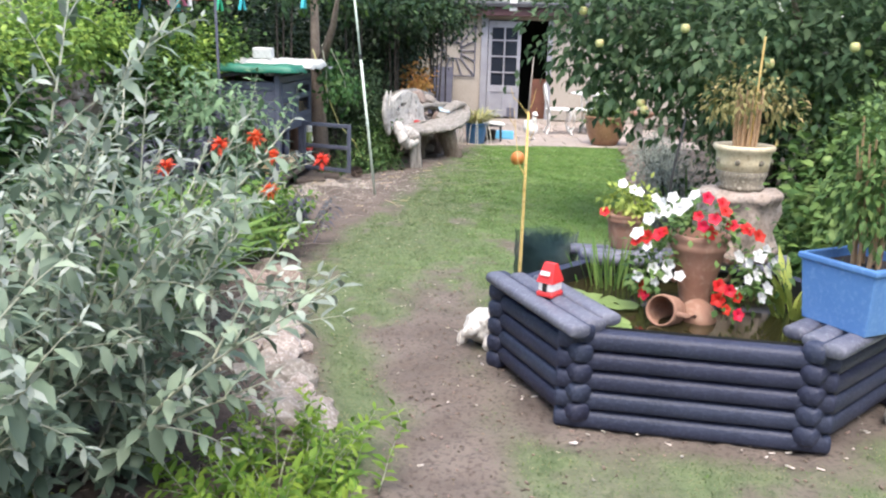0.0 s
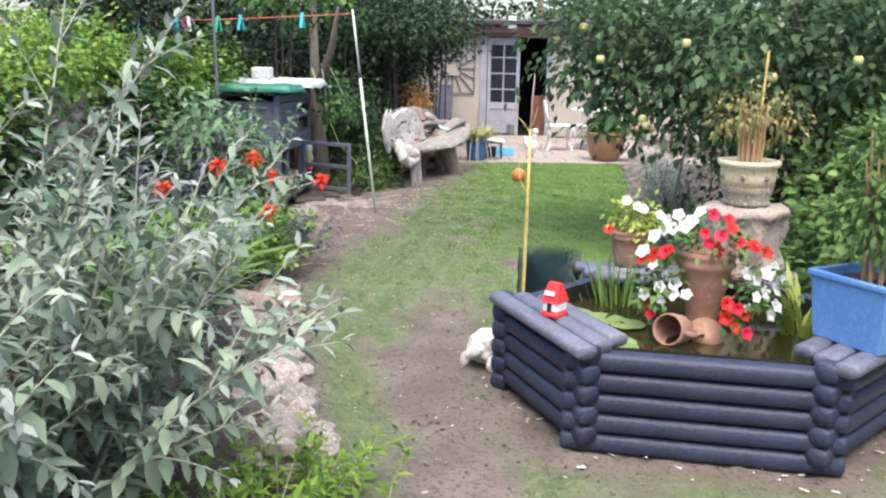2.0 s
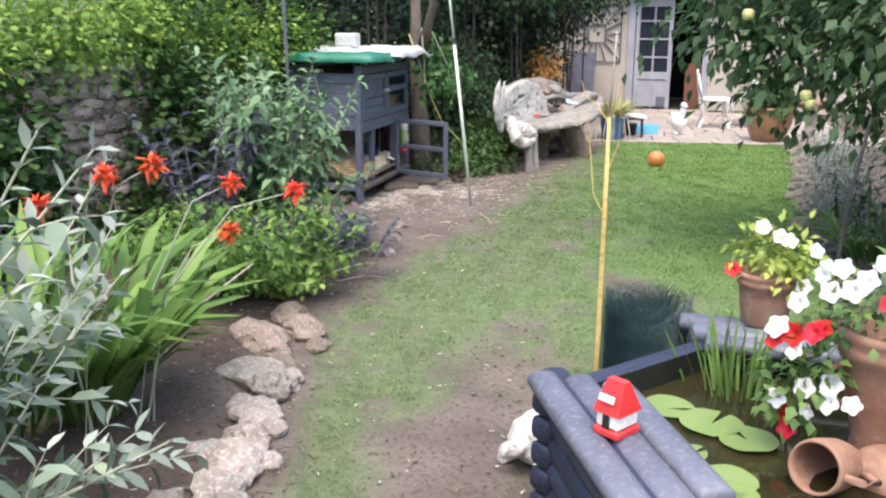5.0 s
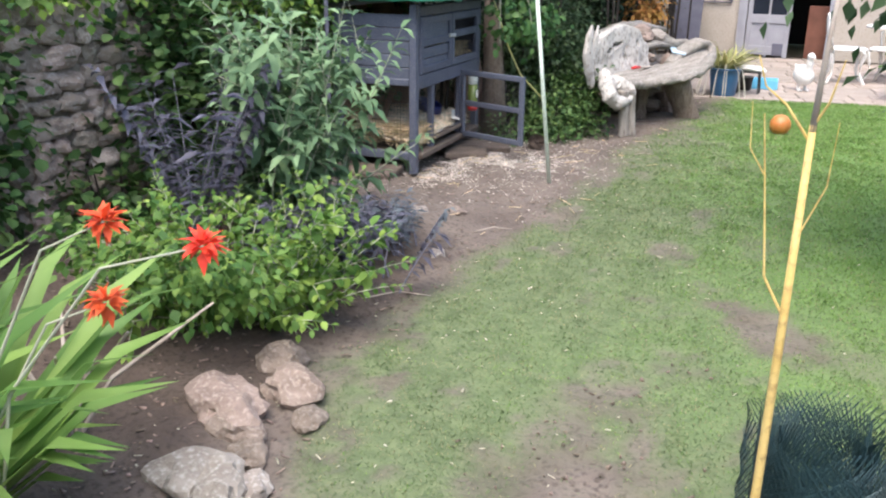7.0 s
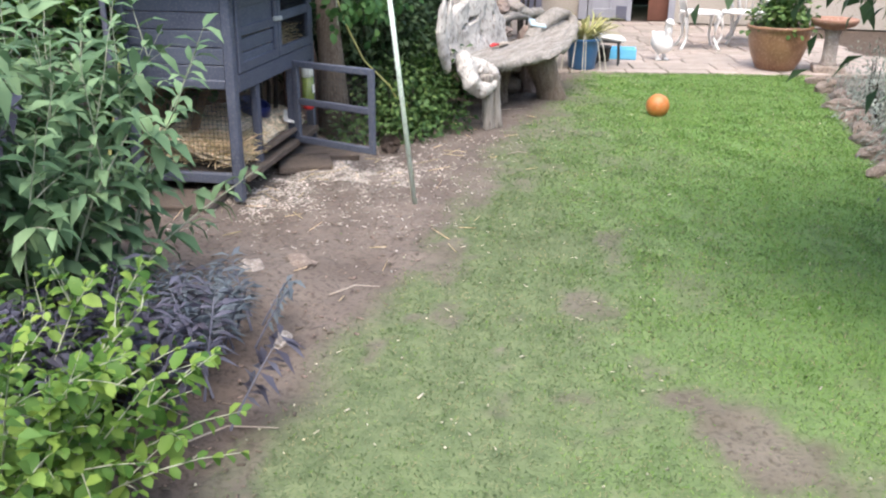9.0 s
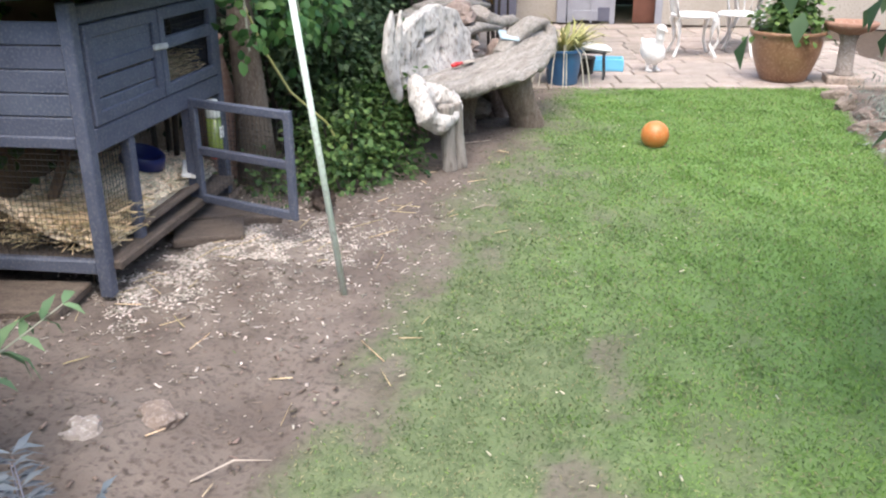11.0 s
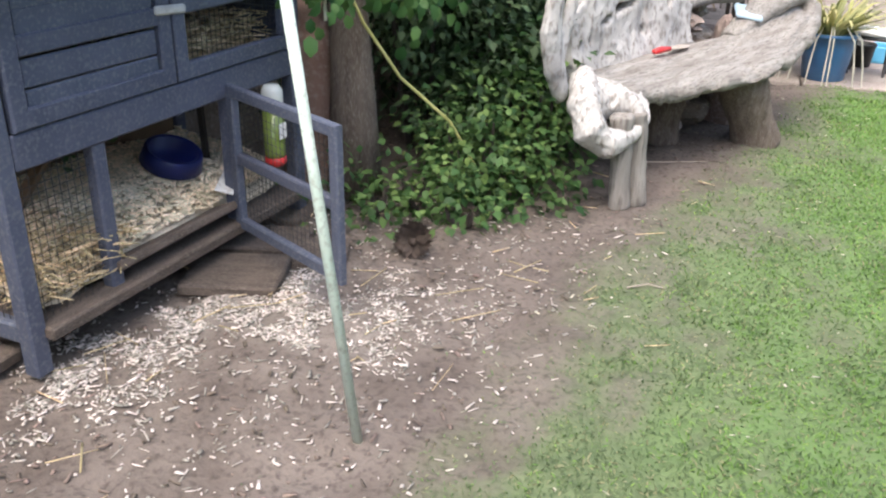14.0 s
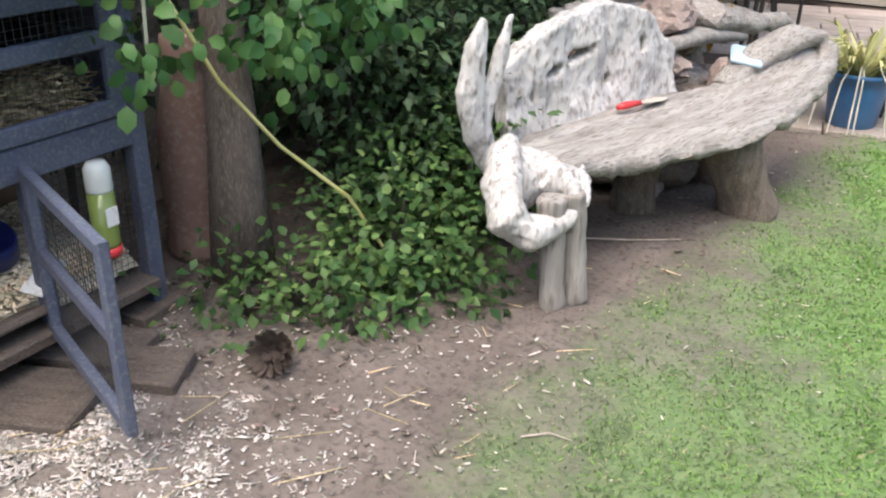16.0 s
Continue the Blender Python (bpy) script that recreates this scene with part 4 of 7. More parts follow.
def seat_top(u, s):
    rise = 0.17 * float(step(1.35, 1.95, np.float64(u))) * (0.35 + 0.65 * s) + 0.03 * float(step(0.9, 1.4, np.float64(u)))
    return 0.485 + rise + 0.020 * noise.noise((u * 3, s * 3, 0)) - 0.035 * max(0, 1 - s / 0.22) ** 2 - 0.02 * max(0, (s - 0.85) / 0.15) ** 2 + 0.05 * max(0, 0.15 - u)


g = Geo()
NU, NV = 230, 56
for side in (0, 1):
    for i in range(NU + 1):
        u = -0.02 + 2.09 * i / NU
        f, b = seat_front(u), seat_back(u)
        pinch = 1 - 0.55 * max(0, (u - 1.92) / 0.15) ** 2
        for j in range(NV + 1):
            s_ = j / NV
            v = (f + b) / 2 + (f - b) * (0.5 - s_) * pinch
            z_ = seat_top(u, s_)
            lip = min(s_, 1 - s_)
            if side == 0:
                z_ -= grain(u, v) + 0.018 * max(0, 1 - lip / 0.05) ** 2
            else:
                z_ -= 0.018 + (0.055 + 0.025 * noise.noise((u * 5, v * 5, 3)) + 0.02 * noise.noise((u * 17, v * 14, 5))) * min(1, lip / 0.06 + 0.25)
            g.v.append((u, v, z_))
n_ = (NU + 1) * (NV + 1)
for i in range(NU):
    for j in range(NV):
        a = i * (NV + 1) + j
        q4 = (a, a + NV + 1, a + NV + 2, a + 1)
        g.f += [q4, tuple(k + n_ for k in q4[::-1])]
ringv = [i * (NV + 1) for i in range(NU + 1)] + [NU * (NV + 1) + j for j in range(1, NV + 1)] + [i * (NV + 1) + NV for i in range(NU - 1, -1, -1)] + [j for j in range(NV - 1, 0, -1)]
g.f += [(b, a, a + n_, b + n_) for a, b in zip(ringv, ringv[1:] + ringv[:1])]
g.obj("seat", M_DRIFT, bench, smooth=True)
g = Geo()
g.tube([(1.42, 0.30, 0.50), (1.66, 0.26, 0.62), (1.86, 0.20, 0.69), (2.04, 0.14, 0.68)], [0.06, 0.085, 0.085, 0.04], 10, flat=0.75)
g.tube([(1.75, 0.02, 0.50), (1.95, 0.08, 0.55), (2.06, 0.11, 0.64)], [0.05, 0.07, 0.05], 10)
gnarl("raised_end", g, M_DRIFT, 0.013, 0.02, 0.16)

g = Geo()
idx = {}
NS, NZ = 60, 34
HOLES = ((0.42, 0.695, 0.050, 0.026), (0.56, 0.735, 0.070, 0.030), (0.63, 0.75, 0.04, 0.02), (1.00, 0.72, 0.024, 0.045), (0.78, 0.60, 0.012, 0.05), (0.30, 0.60, 0.014, 0.06))
TOP_U, TOP_Z = (0.14, 0.20, 0.33, 0.53, 0.72, 0.90, 1.08, 1.20, 1.27), (0.70, 0.80, 0.845, 0.90, 0.925, 0.905, 0.85, 0.76, 0.60)


def back_point(i, j):
    if (i, j) not in idx:
        s_ = 0.15 + 1.11 * i / NS
        top = smooth_line(s_, TOP_U, TOP_Z) + 0.018 * noise.noise((s_ * 9, 3, 0))
        z_ = 0.44 + (top - 0.44) * j / NZ
        edge = 0.03 * noise.noise((z_ * 8, 1, 0))
        idx[(i, j)] = len(g.v)
        g.v.append((s_ + edge, 0.41 + 0.12 * (z_ - 0.40) + 0.035 * noise.noise((s_ * 4, z_ * 4, 0)) + 0.5 * grain(z_ * 1.5, s_ * 0.7), z_))
    return idx[(i, j)]


for i in range(NS):
    for j in range(NZ):
        f = [back_point(i, j), back_point(i + 1, j), back_point(i + 1, j + 1), back_point(i, j + 1)]
        c = sum((Vector(g.v[k]) for k in f), Vector()) / 4
        if all(((c.x - a) / ra) ** 2 + ((c.z - b - 0.25 * (c.x - a)) / rb) ** 2 > 1 + 0.5 * noise.noise((c.x * 40, c.z * 40, 0)) for a, b, ra, rb in HOLES):
            g.f.append(tuple(f))
n_ = len(g.v)
edges = {}
for f in g.f:
    for a, b in zip(f, f[1:] + f[:1]):
        edges[(a, b)] = True
rim = [(a, b) for a, b in edges if (b, a) not in edges]
g.v += [(p[0], p[1] + 0.075, p[2]) for p in g.v]
g.f += [tuple(k + n_ for k in f[::-1]) for f in g.f] + [(b, a, a + n_, b + n_) for a, b in rim]
gnarl("backrest", g, M_DRIFTPALE, 0.0105, 0.024, 0.13)
g = Geo()
g.tube([(0.02, 0.39, 0.40), (-0.06, 0.39, 0.56), (-0.10, 0.39, 0.72), (-0.08, 0.39, 0.86), (-0.045, 0.39, 0.96)], [0.045, 0.070, 0.065, 0.050, 0.018], 12, flat=0.55, up=(0, 1, 0))
g.tube([(-0.03, 0.39, 0.60), (0.03, 0.40, 0.74), (0.08, 0.41, 0.86), (0.125, 0.42, 0.95)], [0.045, 0.040, 0.034, 0.014], 10, flat=0.6, up=(0, 1, 0))
gnarl("forked_arm", g, M_DRIFTPALE, 0.011, 0.018, 0.12)
g = Geo()
g.tube([(-0.05, 0.24, 0.57), (-0.13, 0.19, 0.54), (-0.21, 0.12, 0.46), (-0.24, 0.06, 0.38), (-0.18, 0.02, 0.32), (-0.08, 0.00, 0.325), (0.02, -0.01, 0.35)], [0.030, 0.058, 0.070, 0.075, 0.066, 0.045, 0.03], 12)
g.tube([(0.00, 0.22, 0.49), (0.02, 0.11, 0.475), (0.04, 0.03, 0.43), (0.02, -0.01, 0.36)], [0.05, 0.05, 0.04, 0.028], 10)
g.tube([(0.15, 0.12, 0.46), (0.12, 0.05, 0.43), (0.07, 0.01, 0.38), (0.03, -0.01, 0.34)], [0.045, 0.045, 0.04, 0.022], 10, flat=0.6)
g.tube([(-0.10, 0.20, 0.52), (-0.02, 0.20, 0.50), (0.06, 0.22, 0.48)], [0.04, 0.045, 0.04], 10)
g.ball((-0.07, 0.15, 0.43), (0.12, 0.05, 0.10), 14, 10)
g.ball((0.05, 0.10, 0.43), (0.10, 0.06, 0.06), 12, 8)
gnarl("burl", g, M_DRIFTPALE, 0.0105, 0.024, 0.09, "knotted pale burl at the bench end")
for p, r, q in (((-0.035, 0.01), 0.048, (-0.06, 0.03)), ((0.065, -0.01), 0.050, (0.03, 0.02)), ((1.31, 0.0), 0.125, (1.10, 0.07)), ((0.97, 0.40), 0.105, (0.95, 0.36))):
    g = Geo()
    g.tube([(p[0], p[1], 0.0), (p[0] * 0.7 + q[0] * 0.3, p[1] * 0.7 + q[1] * 0.3, 0.13), (q[0], q[1], 0.42)], [r * 1.05, r * 0.92, r * 1.12], 12)
    gnarl("leg", g, M_LEG if r < 0.08 else M_BARK, 0.011, 0.016, 0.16)
tr = thing("hand_trowel", "red-handled garden trowel lying on the bench seat", "trowel", BM @ pose(0.80, 0.345, 0.500, 0, 0, -4))
Geo().tube([(-0.08, 0, 0.018), (-0.03, 0, 0.020), (0.06, 0, 0.016)], [0.013, 0.017, 0.011], 8).obj("handle", M_RED, tr, smooth=True)
Geo().tube([(0.06, 0, 0.016), (0.11, 0, 0.016), (0.18, 0, 0.014), (0.24, 0, 0.012)], [0.006, 0.026, 0.03, 0.004], 8, flat=0.2).obj("blade", M_WEATHERED, tr)

# ---- trees, hedge, shrubs ----
def tree(name, label, at, trunk_r, limbs, blobs, n, leaf, ratio, leaf_material, shape="small", clump=0.16, bark=M_BARK, category="tree"):
    t = thing(name, label, category, pose(*at))
    g = Geo()
    for pts in limbs:
        k = len(pts)
        g.tube(pts, [trunk_r * (1 if pts[0][2] < 0.2 else 0.5) * (1 - 0.75 * i / (k - 1)) for i in range(k)], 9)
    g.obj("trunk", bark, t, smooth=True)
    P, D = cloud(n, blobs, clump, 16)
    L = rng.uniform(0.7, 1.25, n) * leaf
    mesh_part("crown", leaf_mesh("crown", P, D, L, L * ratio, shape, 0.25), leaf_material, t)
    return t


apple = tree("apple_tree", "spreading apple tree with green apples in its low crown", (1.5, 8.5, 0), 0.11,
     [[(0, 0, 0), (0.02, 0.0, 0.6), (-0.02, -0.02, 1.2), (0.1, 0, 2.0)], [(0, 0, 0.9), (-0.7, -0.4, 1.4), (-1.5, -0.6, 1.9)], [(0, 0, 1.0), (0.6, -0.9, 1.5), (0.8, -1.7, 1.8)], [(0, 0, 1.1), (0.0, -0.9, 1.7), (-0.3, -1.8, 2.0)]],
     [(-1.3, -0.5, 1.95, 0.75, 0.9, 0.62), (-1.62, -0.5, 1.80, 0.58, 0.8, 0.45), (-1.15, -0.6, 1.36, 0.6, 0.7, 0.36), (-0.1, -1.3, 1.4, 0.85, 0.7, 0.42), (-0.4, -1.2, 1.75, 0.9, 0.9, 0.72), (0.5, -1.6, 1.75, 0.9, 0.8, 0.75), (0.3, -0.1, 2.0, 1.2, 0.9, 0.5), (-0.55, -0.2, 1.45, 0.75, 0.8, 0.42), (1.3, -0.6, 1.8, 0.9, 1.2, 0.9)],
     15500, 0.100, 0.27, L_APPLE, "small", 0.15)
for x, y, z in ((-0.1, 7.0, 1.60), (1.05, 6.3, 1.50), (1.55, 6.2, 1.62), (0.5, 6.6, 1.72), (0.25, 7.1, 1.15), (0.28, 7.08, 1.10), (-0.25, 7.3, 1.85)):
    tagged(Geo().lathe([(0.005, 0.024), (0.022, 0.031), (0.034, 0.010), (0.031, -0.017), (0.016, -0.031), (0.004, -0.028)], 14).obj("apple", M_APPLE, m=pose(x, y, z), smooth=True), "unripe green apple hanging in the tree", "apple", group="apples on the tree")

plum = tree("old_trunk_tree", "old garden tree with a bare trunk, with broad leaves above", (-3.44, 10.17, 0), 0.128,
     [[(0.02, -0.02, 0), (0.0, 0, 0.5), (-0.06, 0.04, 1.2), (-0.1, 0.1, 2.6)], [(0, 0, 1.2), (0.3, -0.4, 1.7), (0.5, -0.8, 2.1)]],
     [(-0.4, 0.3, 2.5, 0.6, 0.7, 0.3)],
     500, 0.12, 0.36, L_MID, "round", 0.15)

def hedge(name, label, at, blobs, n, leaf, ratio, leaf_material, shape="small", clump=0.1, category="hedge", group=""):
    t = thing(name, label, category, pose(*at), group)
    g = Geo()
    for b in blobs:
        for _ in range(3):
            dx, dy = rng.uniform(-0.5, 0.5) * b[3], rng.uniform(-0.5, 0.5) * b[4]
            g.tube([(b[0] + dx * 0.4, b[1] + dy * 0.4, 0), (b[0] + dx * 0.8, b[1] + dy * 0.8, b[2] * 0.6), (b[0] + dx, b[1] + dy, b[2] + b[5] * 0.6)], [0.016, 0.012, 0.004], 6)
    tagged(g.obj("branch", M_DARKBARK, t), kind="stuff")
    P, D = cloud(n, blobs, clump, 12, 0.5)
    P[:, 2] = np.maximum(P[:, 2], 0.01)
    L = rng.uniform(0.7, 1.25, n) * leaf
    tagged(mesh_part("foliage", leaf_mesh("foliage", P, D, L, L * ratio, shape, 0.2), leaf_material, t), kind="stuff")
    return t


# ivy over the west wall
IVY = [(-4.2, 3.6, 0.9, 0.30, 1.3, 0.9), (-4.15, 4.7, 0.95, 0.30, 0.85, 0.60), (-4.1, 5.35, 0.55, 0.22, 0.40, 0.50), (-4.1, 7.1, 0.6, 0.25, 0.55, 0.55), (-4.1, 3.9, 0.6, 0.3, 0.9, 0.6), (-4.15, 7.4, 0.95, 0.28, 0.9, 0.70), (-4.2, 8.8, 1.0, 0.3, 1.0, 0.8), (-4.1, 6.5, 0.25, 0.2, 0.7, 0.25), (-4.12, 5.62, 0.95, 0.20, 0.28, 0.45), (-4.12, 7.0, 0.85, 0.22, 0.24, 0.55)]
hedge("ivy", "dark ivy hanging over the rubble wall", (0, 0, 0), IVY, 15500, 0.065, 0.46, L_IVY, "round", 0.09, "ivy")
hedge("privet_hedge", "lime-green leafy hedge along the top of the wall", (0, 0, 0), [(-4.35, 6.3, 1.54, 0.40, 1.2, 0.27), (-4.25, 8.2, 1.35, 0.42, 1.0, 0.28), (-4.3, 4.7, 1.35, 0.45, 1.0, 0.32)], 15500, 0.052, 0.40, L_LIMEHEDGE, "small", 0.09)
# dark evergreen mass behind the hutch and bench, canopy shade put into its leaf colour
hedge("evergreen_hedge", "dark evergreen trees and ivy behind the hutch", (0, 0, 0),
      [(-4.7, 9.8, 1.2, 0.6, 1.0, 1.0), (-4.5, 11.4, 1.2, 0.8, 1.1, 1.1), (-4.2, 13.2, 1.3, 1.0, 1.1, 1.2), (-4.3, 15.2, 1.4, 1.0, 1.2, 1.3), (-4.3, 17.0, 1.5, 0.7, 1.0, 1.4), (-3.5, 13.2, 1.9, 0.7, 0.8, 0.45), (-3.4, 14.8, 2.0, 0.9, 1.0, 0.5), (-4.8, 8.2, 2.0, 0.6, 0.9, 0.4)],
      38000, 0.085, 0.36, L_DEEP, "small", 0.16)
hedge("ivy_thicket", "dark bramble and ivy thicket beside the bench", (-3.15, 10.95, 0), [(-0.25, 0.4, 0.55, 0.42, 0.55, 0.45), (-0.35, -0.1, 0.8, 0.32, 0.4, 0.35), (-0.3, 0.7, 0.9, 0.4, 0.5, 0.4), (-0.1, 0.1, 0.45, 0.35, 0.5, 0.35)], 8500, 0.060, 0.30, L_THICKET, "small", 0.09, "shrub")
hedge("bramble_bush", "green bramble bush growing out beside the bench", (-3.05, 10.90, 0), [(0, 0.05, 0.22, 0.40, 0.45, 0.26), (0.12, -0.42, 0.13, 0.30, 0.28, 0.14), (0.22, -0.80, 0.05, 0.18, 0.16, 0.06), (-0.15, -0.95, 0.06, 0.16, 0.2, 0.07), (0.35, -0.45, 0.04, 0.16, 0.2, 0.05), (0.02, 0.3, 0.40, 0.3, 0.3, 0.2)], 4200, 0.052, 0.33, L_IVY, "small", 0.08, "shrub")
hedge("leafy_bramble", "young bramble leaves under the tree", (-2.98, 10.5, 0), [(0, 0.0, 0.20, 0.26, 0.32, 0.2), (0.1, 0.35, 0.3, 0.2, 0.2, 0.16), (-0.1, -0.35, 0.08, 0.2, 0.25, 0.08), (0.2, -0.3, 0.04, 0.15, 0.2, 0.05)], 800, 0.040, 0.38, L_SHRUB, "round", 0.06, "shrub")
hedge("overhanging_branches", "mid-green leafy branches hanging over the rockery", (0, 0, 0), [(-3.0, 12.4, 2.05, 0.5, 0.6, 0.28), (-2.7, 13.6, 2.15, 0.5, 0.6, 0.3), (-3.3, 11.2, 2.15, 0.45, 0.6, 0.25), (-2.9, 15.6, 2.2, 0.7, 0.9, 0.4), (-3.7, 9.6, 2.2, 0.4, 0.6, 0.2)], 4200, 0.085, 0.32, L_DARK, "small", 0.11, "branches")
# trees beyond the shed and walls
for x, y, rx in ((-7, 23, 3.2), (-2, 24.5, 3.4), (3, 23.5, 3.4), (7, 18, 2.8), (-8.5, 16, 2.6), (6.5, 11, 2.4)):
    tree("garden_tree", "leafy tree beyond the garden boundary", (x, y, 0), 0.2, [[(0, 0, 0), (0.1, 0, 1.5), (0, 0.1, 3.5)], [(0, 0, 1.4), (0.9, -0.5, 2.6)], [(0, 0, 1.5), (-0.9, -0.4, 2.8)]],
         [(0, 0, 3.2, rx, rx * 0.8, 1.5), (-rx * 0.4, -0.5, 1.9, rx * 0.7, rx * 0.6, 1.0), (rx * 0.4, -0.6, 1.9, rx * 0.7, rx * 0.6, 1.0)], 5200, 0.19, 0.34, L_MID if x > 0 else L_DARK, "small", 0.3)

# right border
hedge("currant_bush", "dense green leafy bush at the lawn border", (1.75, 6.1, 0), [(0, 0, 0.55, 0.62, 0.7, 0.55), (-0.2, -0.5, 0.35, 0.5, 0.45, 0.4), (0.5, -0.9, 0.5, 0.5, 0.6, 0.55), (0.3, 0.6, 0.9, 0.7, 0.7, 0.5)], 6500, 0.075, 0.42, L_SHRUB, "round", 0.09, "bush")
hedge("tall_shrub", "tall dark shrub under the apple tree", (1.6, 7.6, 0), [(0, 0, 0.8, 0.8, 0.8, 0.8), (0.6, 1.6, 0.8, 0.8, 1.0, 0.9), (0.3, 3.4, 0.7, 0.7, 1.2, 0.8), (0.3, 5.4, 0.8, 0.9, 1.2, 0.9)], 7500, 0.07, 0.36, L_DARK, "small", 0.12, "shrub")
hedge("lavender", "grey-green lavender mound along the lawn edge", (0.68, 9.4, 0), [(0, 0, 0.2, 0.34, 0.6, 0.24), (0.0, 3.3, 0.2, 0.3, 0.6, 0.22), (-0.05, 1.2, 0.18, 0.3, 0.6, 0.2), (-0.02, 2.4, 0.16, 0.34, 0.6, 0.22), (0.0, -1.1, 0.22, 0.3, 0.5, 0.26)], 8500, 0.055, 0.11, L_GREY, "small", 0.07, "lavender")
t = thing("day_lily", "clump of arching green strap leaves in the border", "plant", pose(0.78, 7.9, 0))
n = 160
w = rng.uniform(0, 6.28, n)
tagged(mesh_part("foliage", leaf_mesh("foliage", np.stack((0.12 * np.cos(w), 0.12 * np.sin(w), np.zeros(n)), 1), np.stack((0.55 * np.cos(w), 0.55 * np.sin(w), np.ones(n)), 1), rng.uniform(0.35, 0.6, n), 0.011, "blade", 0.5), L_BLADE, t), kind="stuff")

# ---- left border ----
leafy_plant("buddleia", "large silver-green buddleia with arching stems", "shrub", (-1.98, 2.46, 0), M_STEM, L_BUDD, "lance", 0.170, 0.32,
            arching=((0.62, 0.25, 1.3, 1.6), (0.5, 0.0, 1.25, 1.5), (0.4, -0.35, 1.1, 1.4), (0.45, 0.3, 1.4, 1.75), (0.5, 0.45, 1.2, 1.55), (0.3, 0.0, 1.4, 1.85), (0.2, -0.3, 1.5, 1.9), (0.05, 0.1, 1.5, 1.95), (0.5, -0.5, 0.7, 1.0), (0.5, -0.7, 0.6, 0.9), (0.75, 0.35, 0.95, 1.3), (0.85, 0.1, 0.6, 1.0), (-0.2, -0.1, 1.4, 1.95), (-0.4, -0.3, 1.4, 1.9)),
            n_stems=56, height=1.38, spread=0.64, leaf=0.120, width=0.02, gap=0.054, base_r=0.45, lean=(0.0, 0.0), twigs=4, start=0.06, droop=0.36, thick=0.0085)
leafy_plant("buddleia", "sage-green buddleia with tall leafy stems", "shrub", (-3.22, 6.82, 0.03), M_STEM, L_BUDD2, "lance", 0.16, 0.55,
            arching=((0.6, 0.5, 0.75, 0.85), (0.4, -0.3, 0.9, 0.9)),
            n_stems=32, height=1.2, spread=0.30, leaf=0.175, width=0.02, gap=0.075, base_r=0.26, twigs=3, start=0.08, droop=0.3)
leafy_plant("lime_shrub", "lime-green soft-leaved shrub at the border edge", "shrub", (-2.66, 5.74, 0.03), M_STEM, L_LIMESHRUB, "round", 0.30, 0.3,
            n_stems=70, height=0.58, spread=1.0, leaf=0.072, width=0.02, gap=0.042, base_r=0.32, twigs=3, start=0.15, droop=0.5, thick=0.005)
leafy_plant("border_herbs", "low bright-green narrow-leaved herbs", "plant", (-1.05, 2.62, 0), M_STEM, L_LIME, "lance", 0.16, 0.3,
            n_stems=60, height=0.26, spread=0.8, leaf=0.085, width=0.02, gap=0.03, base_r=0.40, twigs=1, start=0.1, droop=0.4, thick=0.003)


def fern_plant(name, label, at, n, height, spread, material, category, leaflet=0.05, sag=0.16, base=0.04):
    t = thing(name, label, category, pose(*at))
    g, P, D = Geo(), [], []
    for i in range(n):
        w = rng.uniform(0, 6.28)
        d = Vector((math.cos(w) * spread, math.sin(w) * spread, 1)).normalized()
        p, pts = Vector((rng.normal(0, base), rng.normal(0, base), 0)), []
        ln = height * rng.uniform(0.6, 1.1)
        for k in range(9):
            pts.append(p.copy())
            if k > 2:
                ax = d
                sd = ax.cross(Vector((0, 0, 1))).normalized()
                for s in (-1, 1):
                    for a in (0.3, 0.9):
                        P.append(p + d * rng.uniform(0, 0.03))
                        D.append(sd * s + ax * a + Vector((0, 0, -0.2)))
            d = (d + Vector((0, 0, -sag))).normalized()
            p = p + d * ln / 8
        g.tube(pts, [0.005 * (1 - 0.09 * k) for k in range(9)], 5)
    tagged(g.obj("stem", M_GREYBOARD, t), kind="stuff")
    m = len(P)
    L = rng.uniform(0.7, 1.4, m) * leaflet
    tagged(mesh_part("foliage", leaf_mesh("foliage", np.array(P), np.array(D), L, L * 0.11, "small", 0.4), material, t), kind="stuff")
    return t


fern_plant("black_elder", "purple-black elder with finely cut leaves", (-3.35, 6.25, 0.03), 24, 1.0, 0.32, L_PURPLE, "shrub", 0.12, 0.05)
fern_plant("black_elder", "low purple-black elder shoots with finely cut leaves", (-2.68, 6.28, 0.03), 70, 0.36, 0.55, L_PURPLE, "shrub", 0.095, 0.04, 0.13)
fern_plant("blue_herb", "low grey-blue feathery herb at the border edge", (-2.56, 6.78, 0.03), 46, 0.26, 0.5, L_BLUE, "plant", 0.07, 0.03, 0.10)
for x, y, n, h in ((-2.30, 4.08, 74, 0.94), (-2.46, 3.86, 56, 0.94)):
    t = thing("crocosmia", "clump of upright green sword leaves", "plant", pose(x, y, 0.02))
    w = rng.uniform(0, 6.28, n)
    tagged(mesh_part("foliage", leaf_mesh("foliage", np.stack((0.10 * np.cos(w), 0.10 * np.sin(w), np.zeros(n)), 1), np.stack((0.12 + 0.30 * np.cos(w), 0.30 * np.sin(w), np.ones(n)), 1), rng.uniform(0.55, 1.1, n) * h, 0.030, "blade", 0.46), L_SWORD, t), kind="stuff")


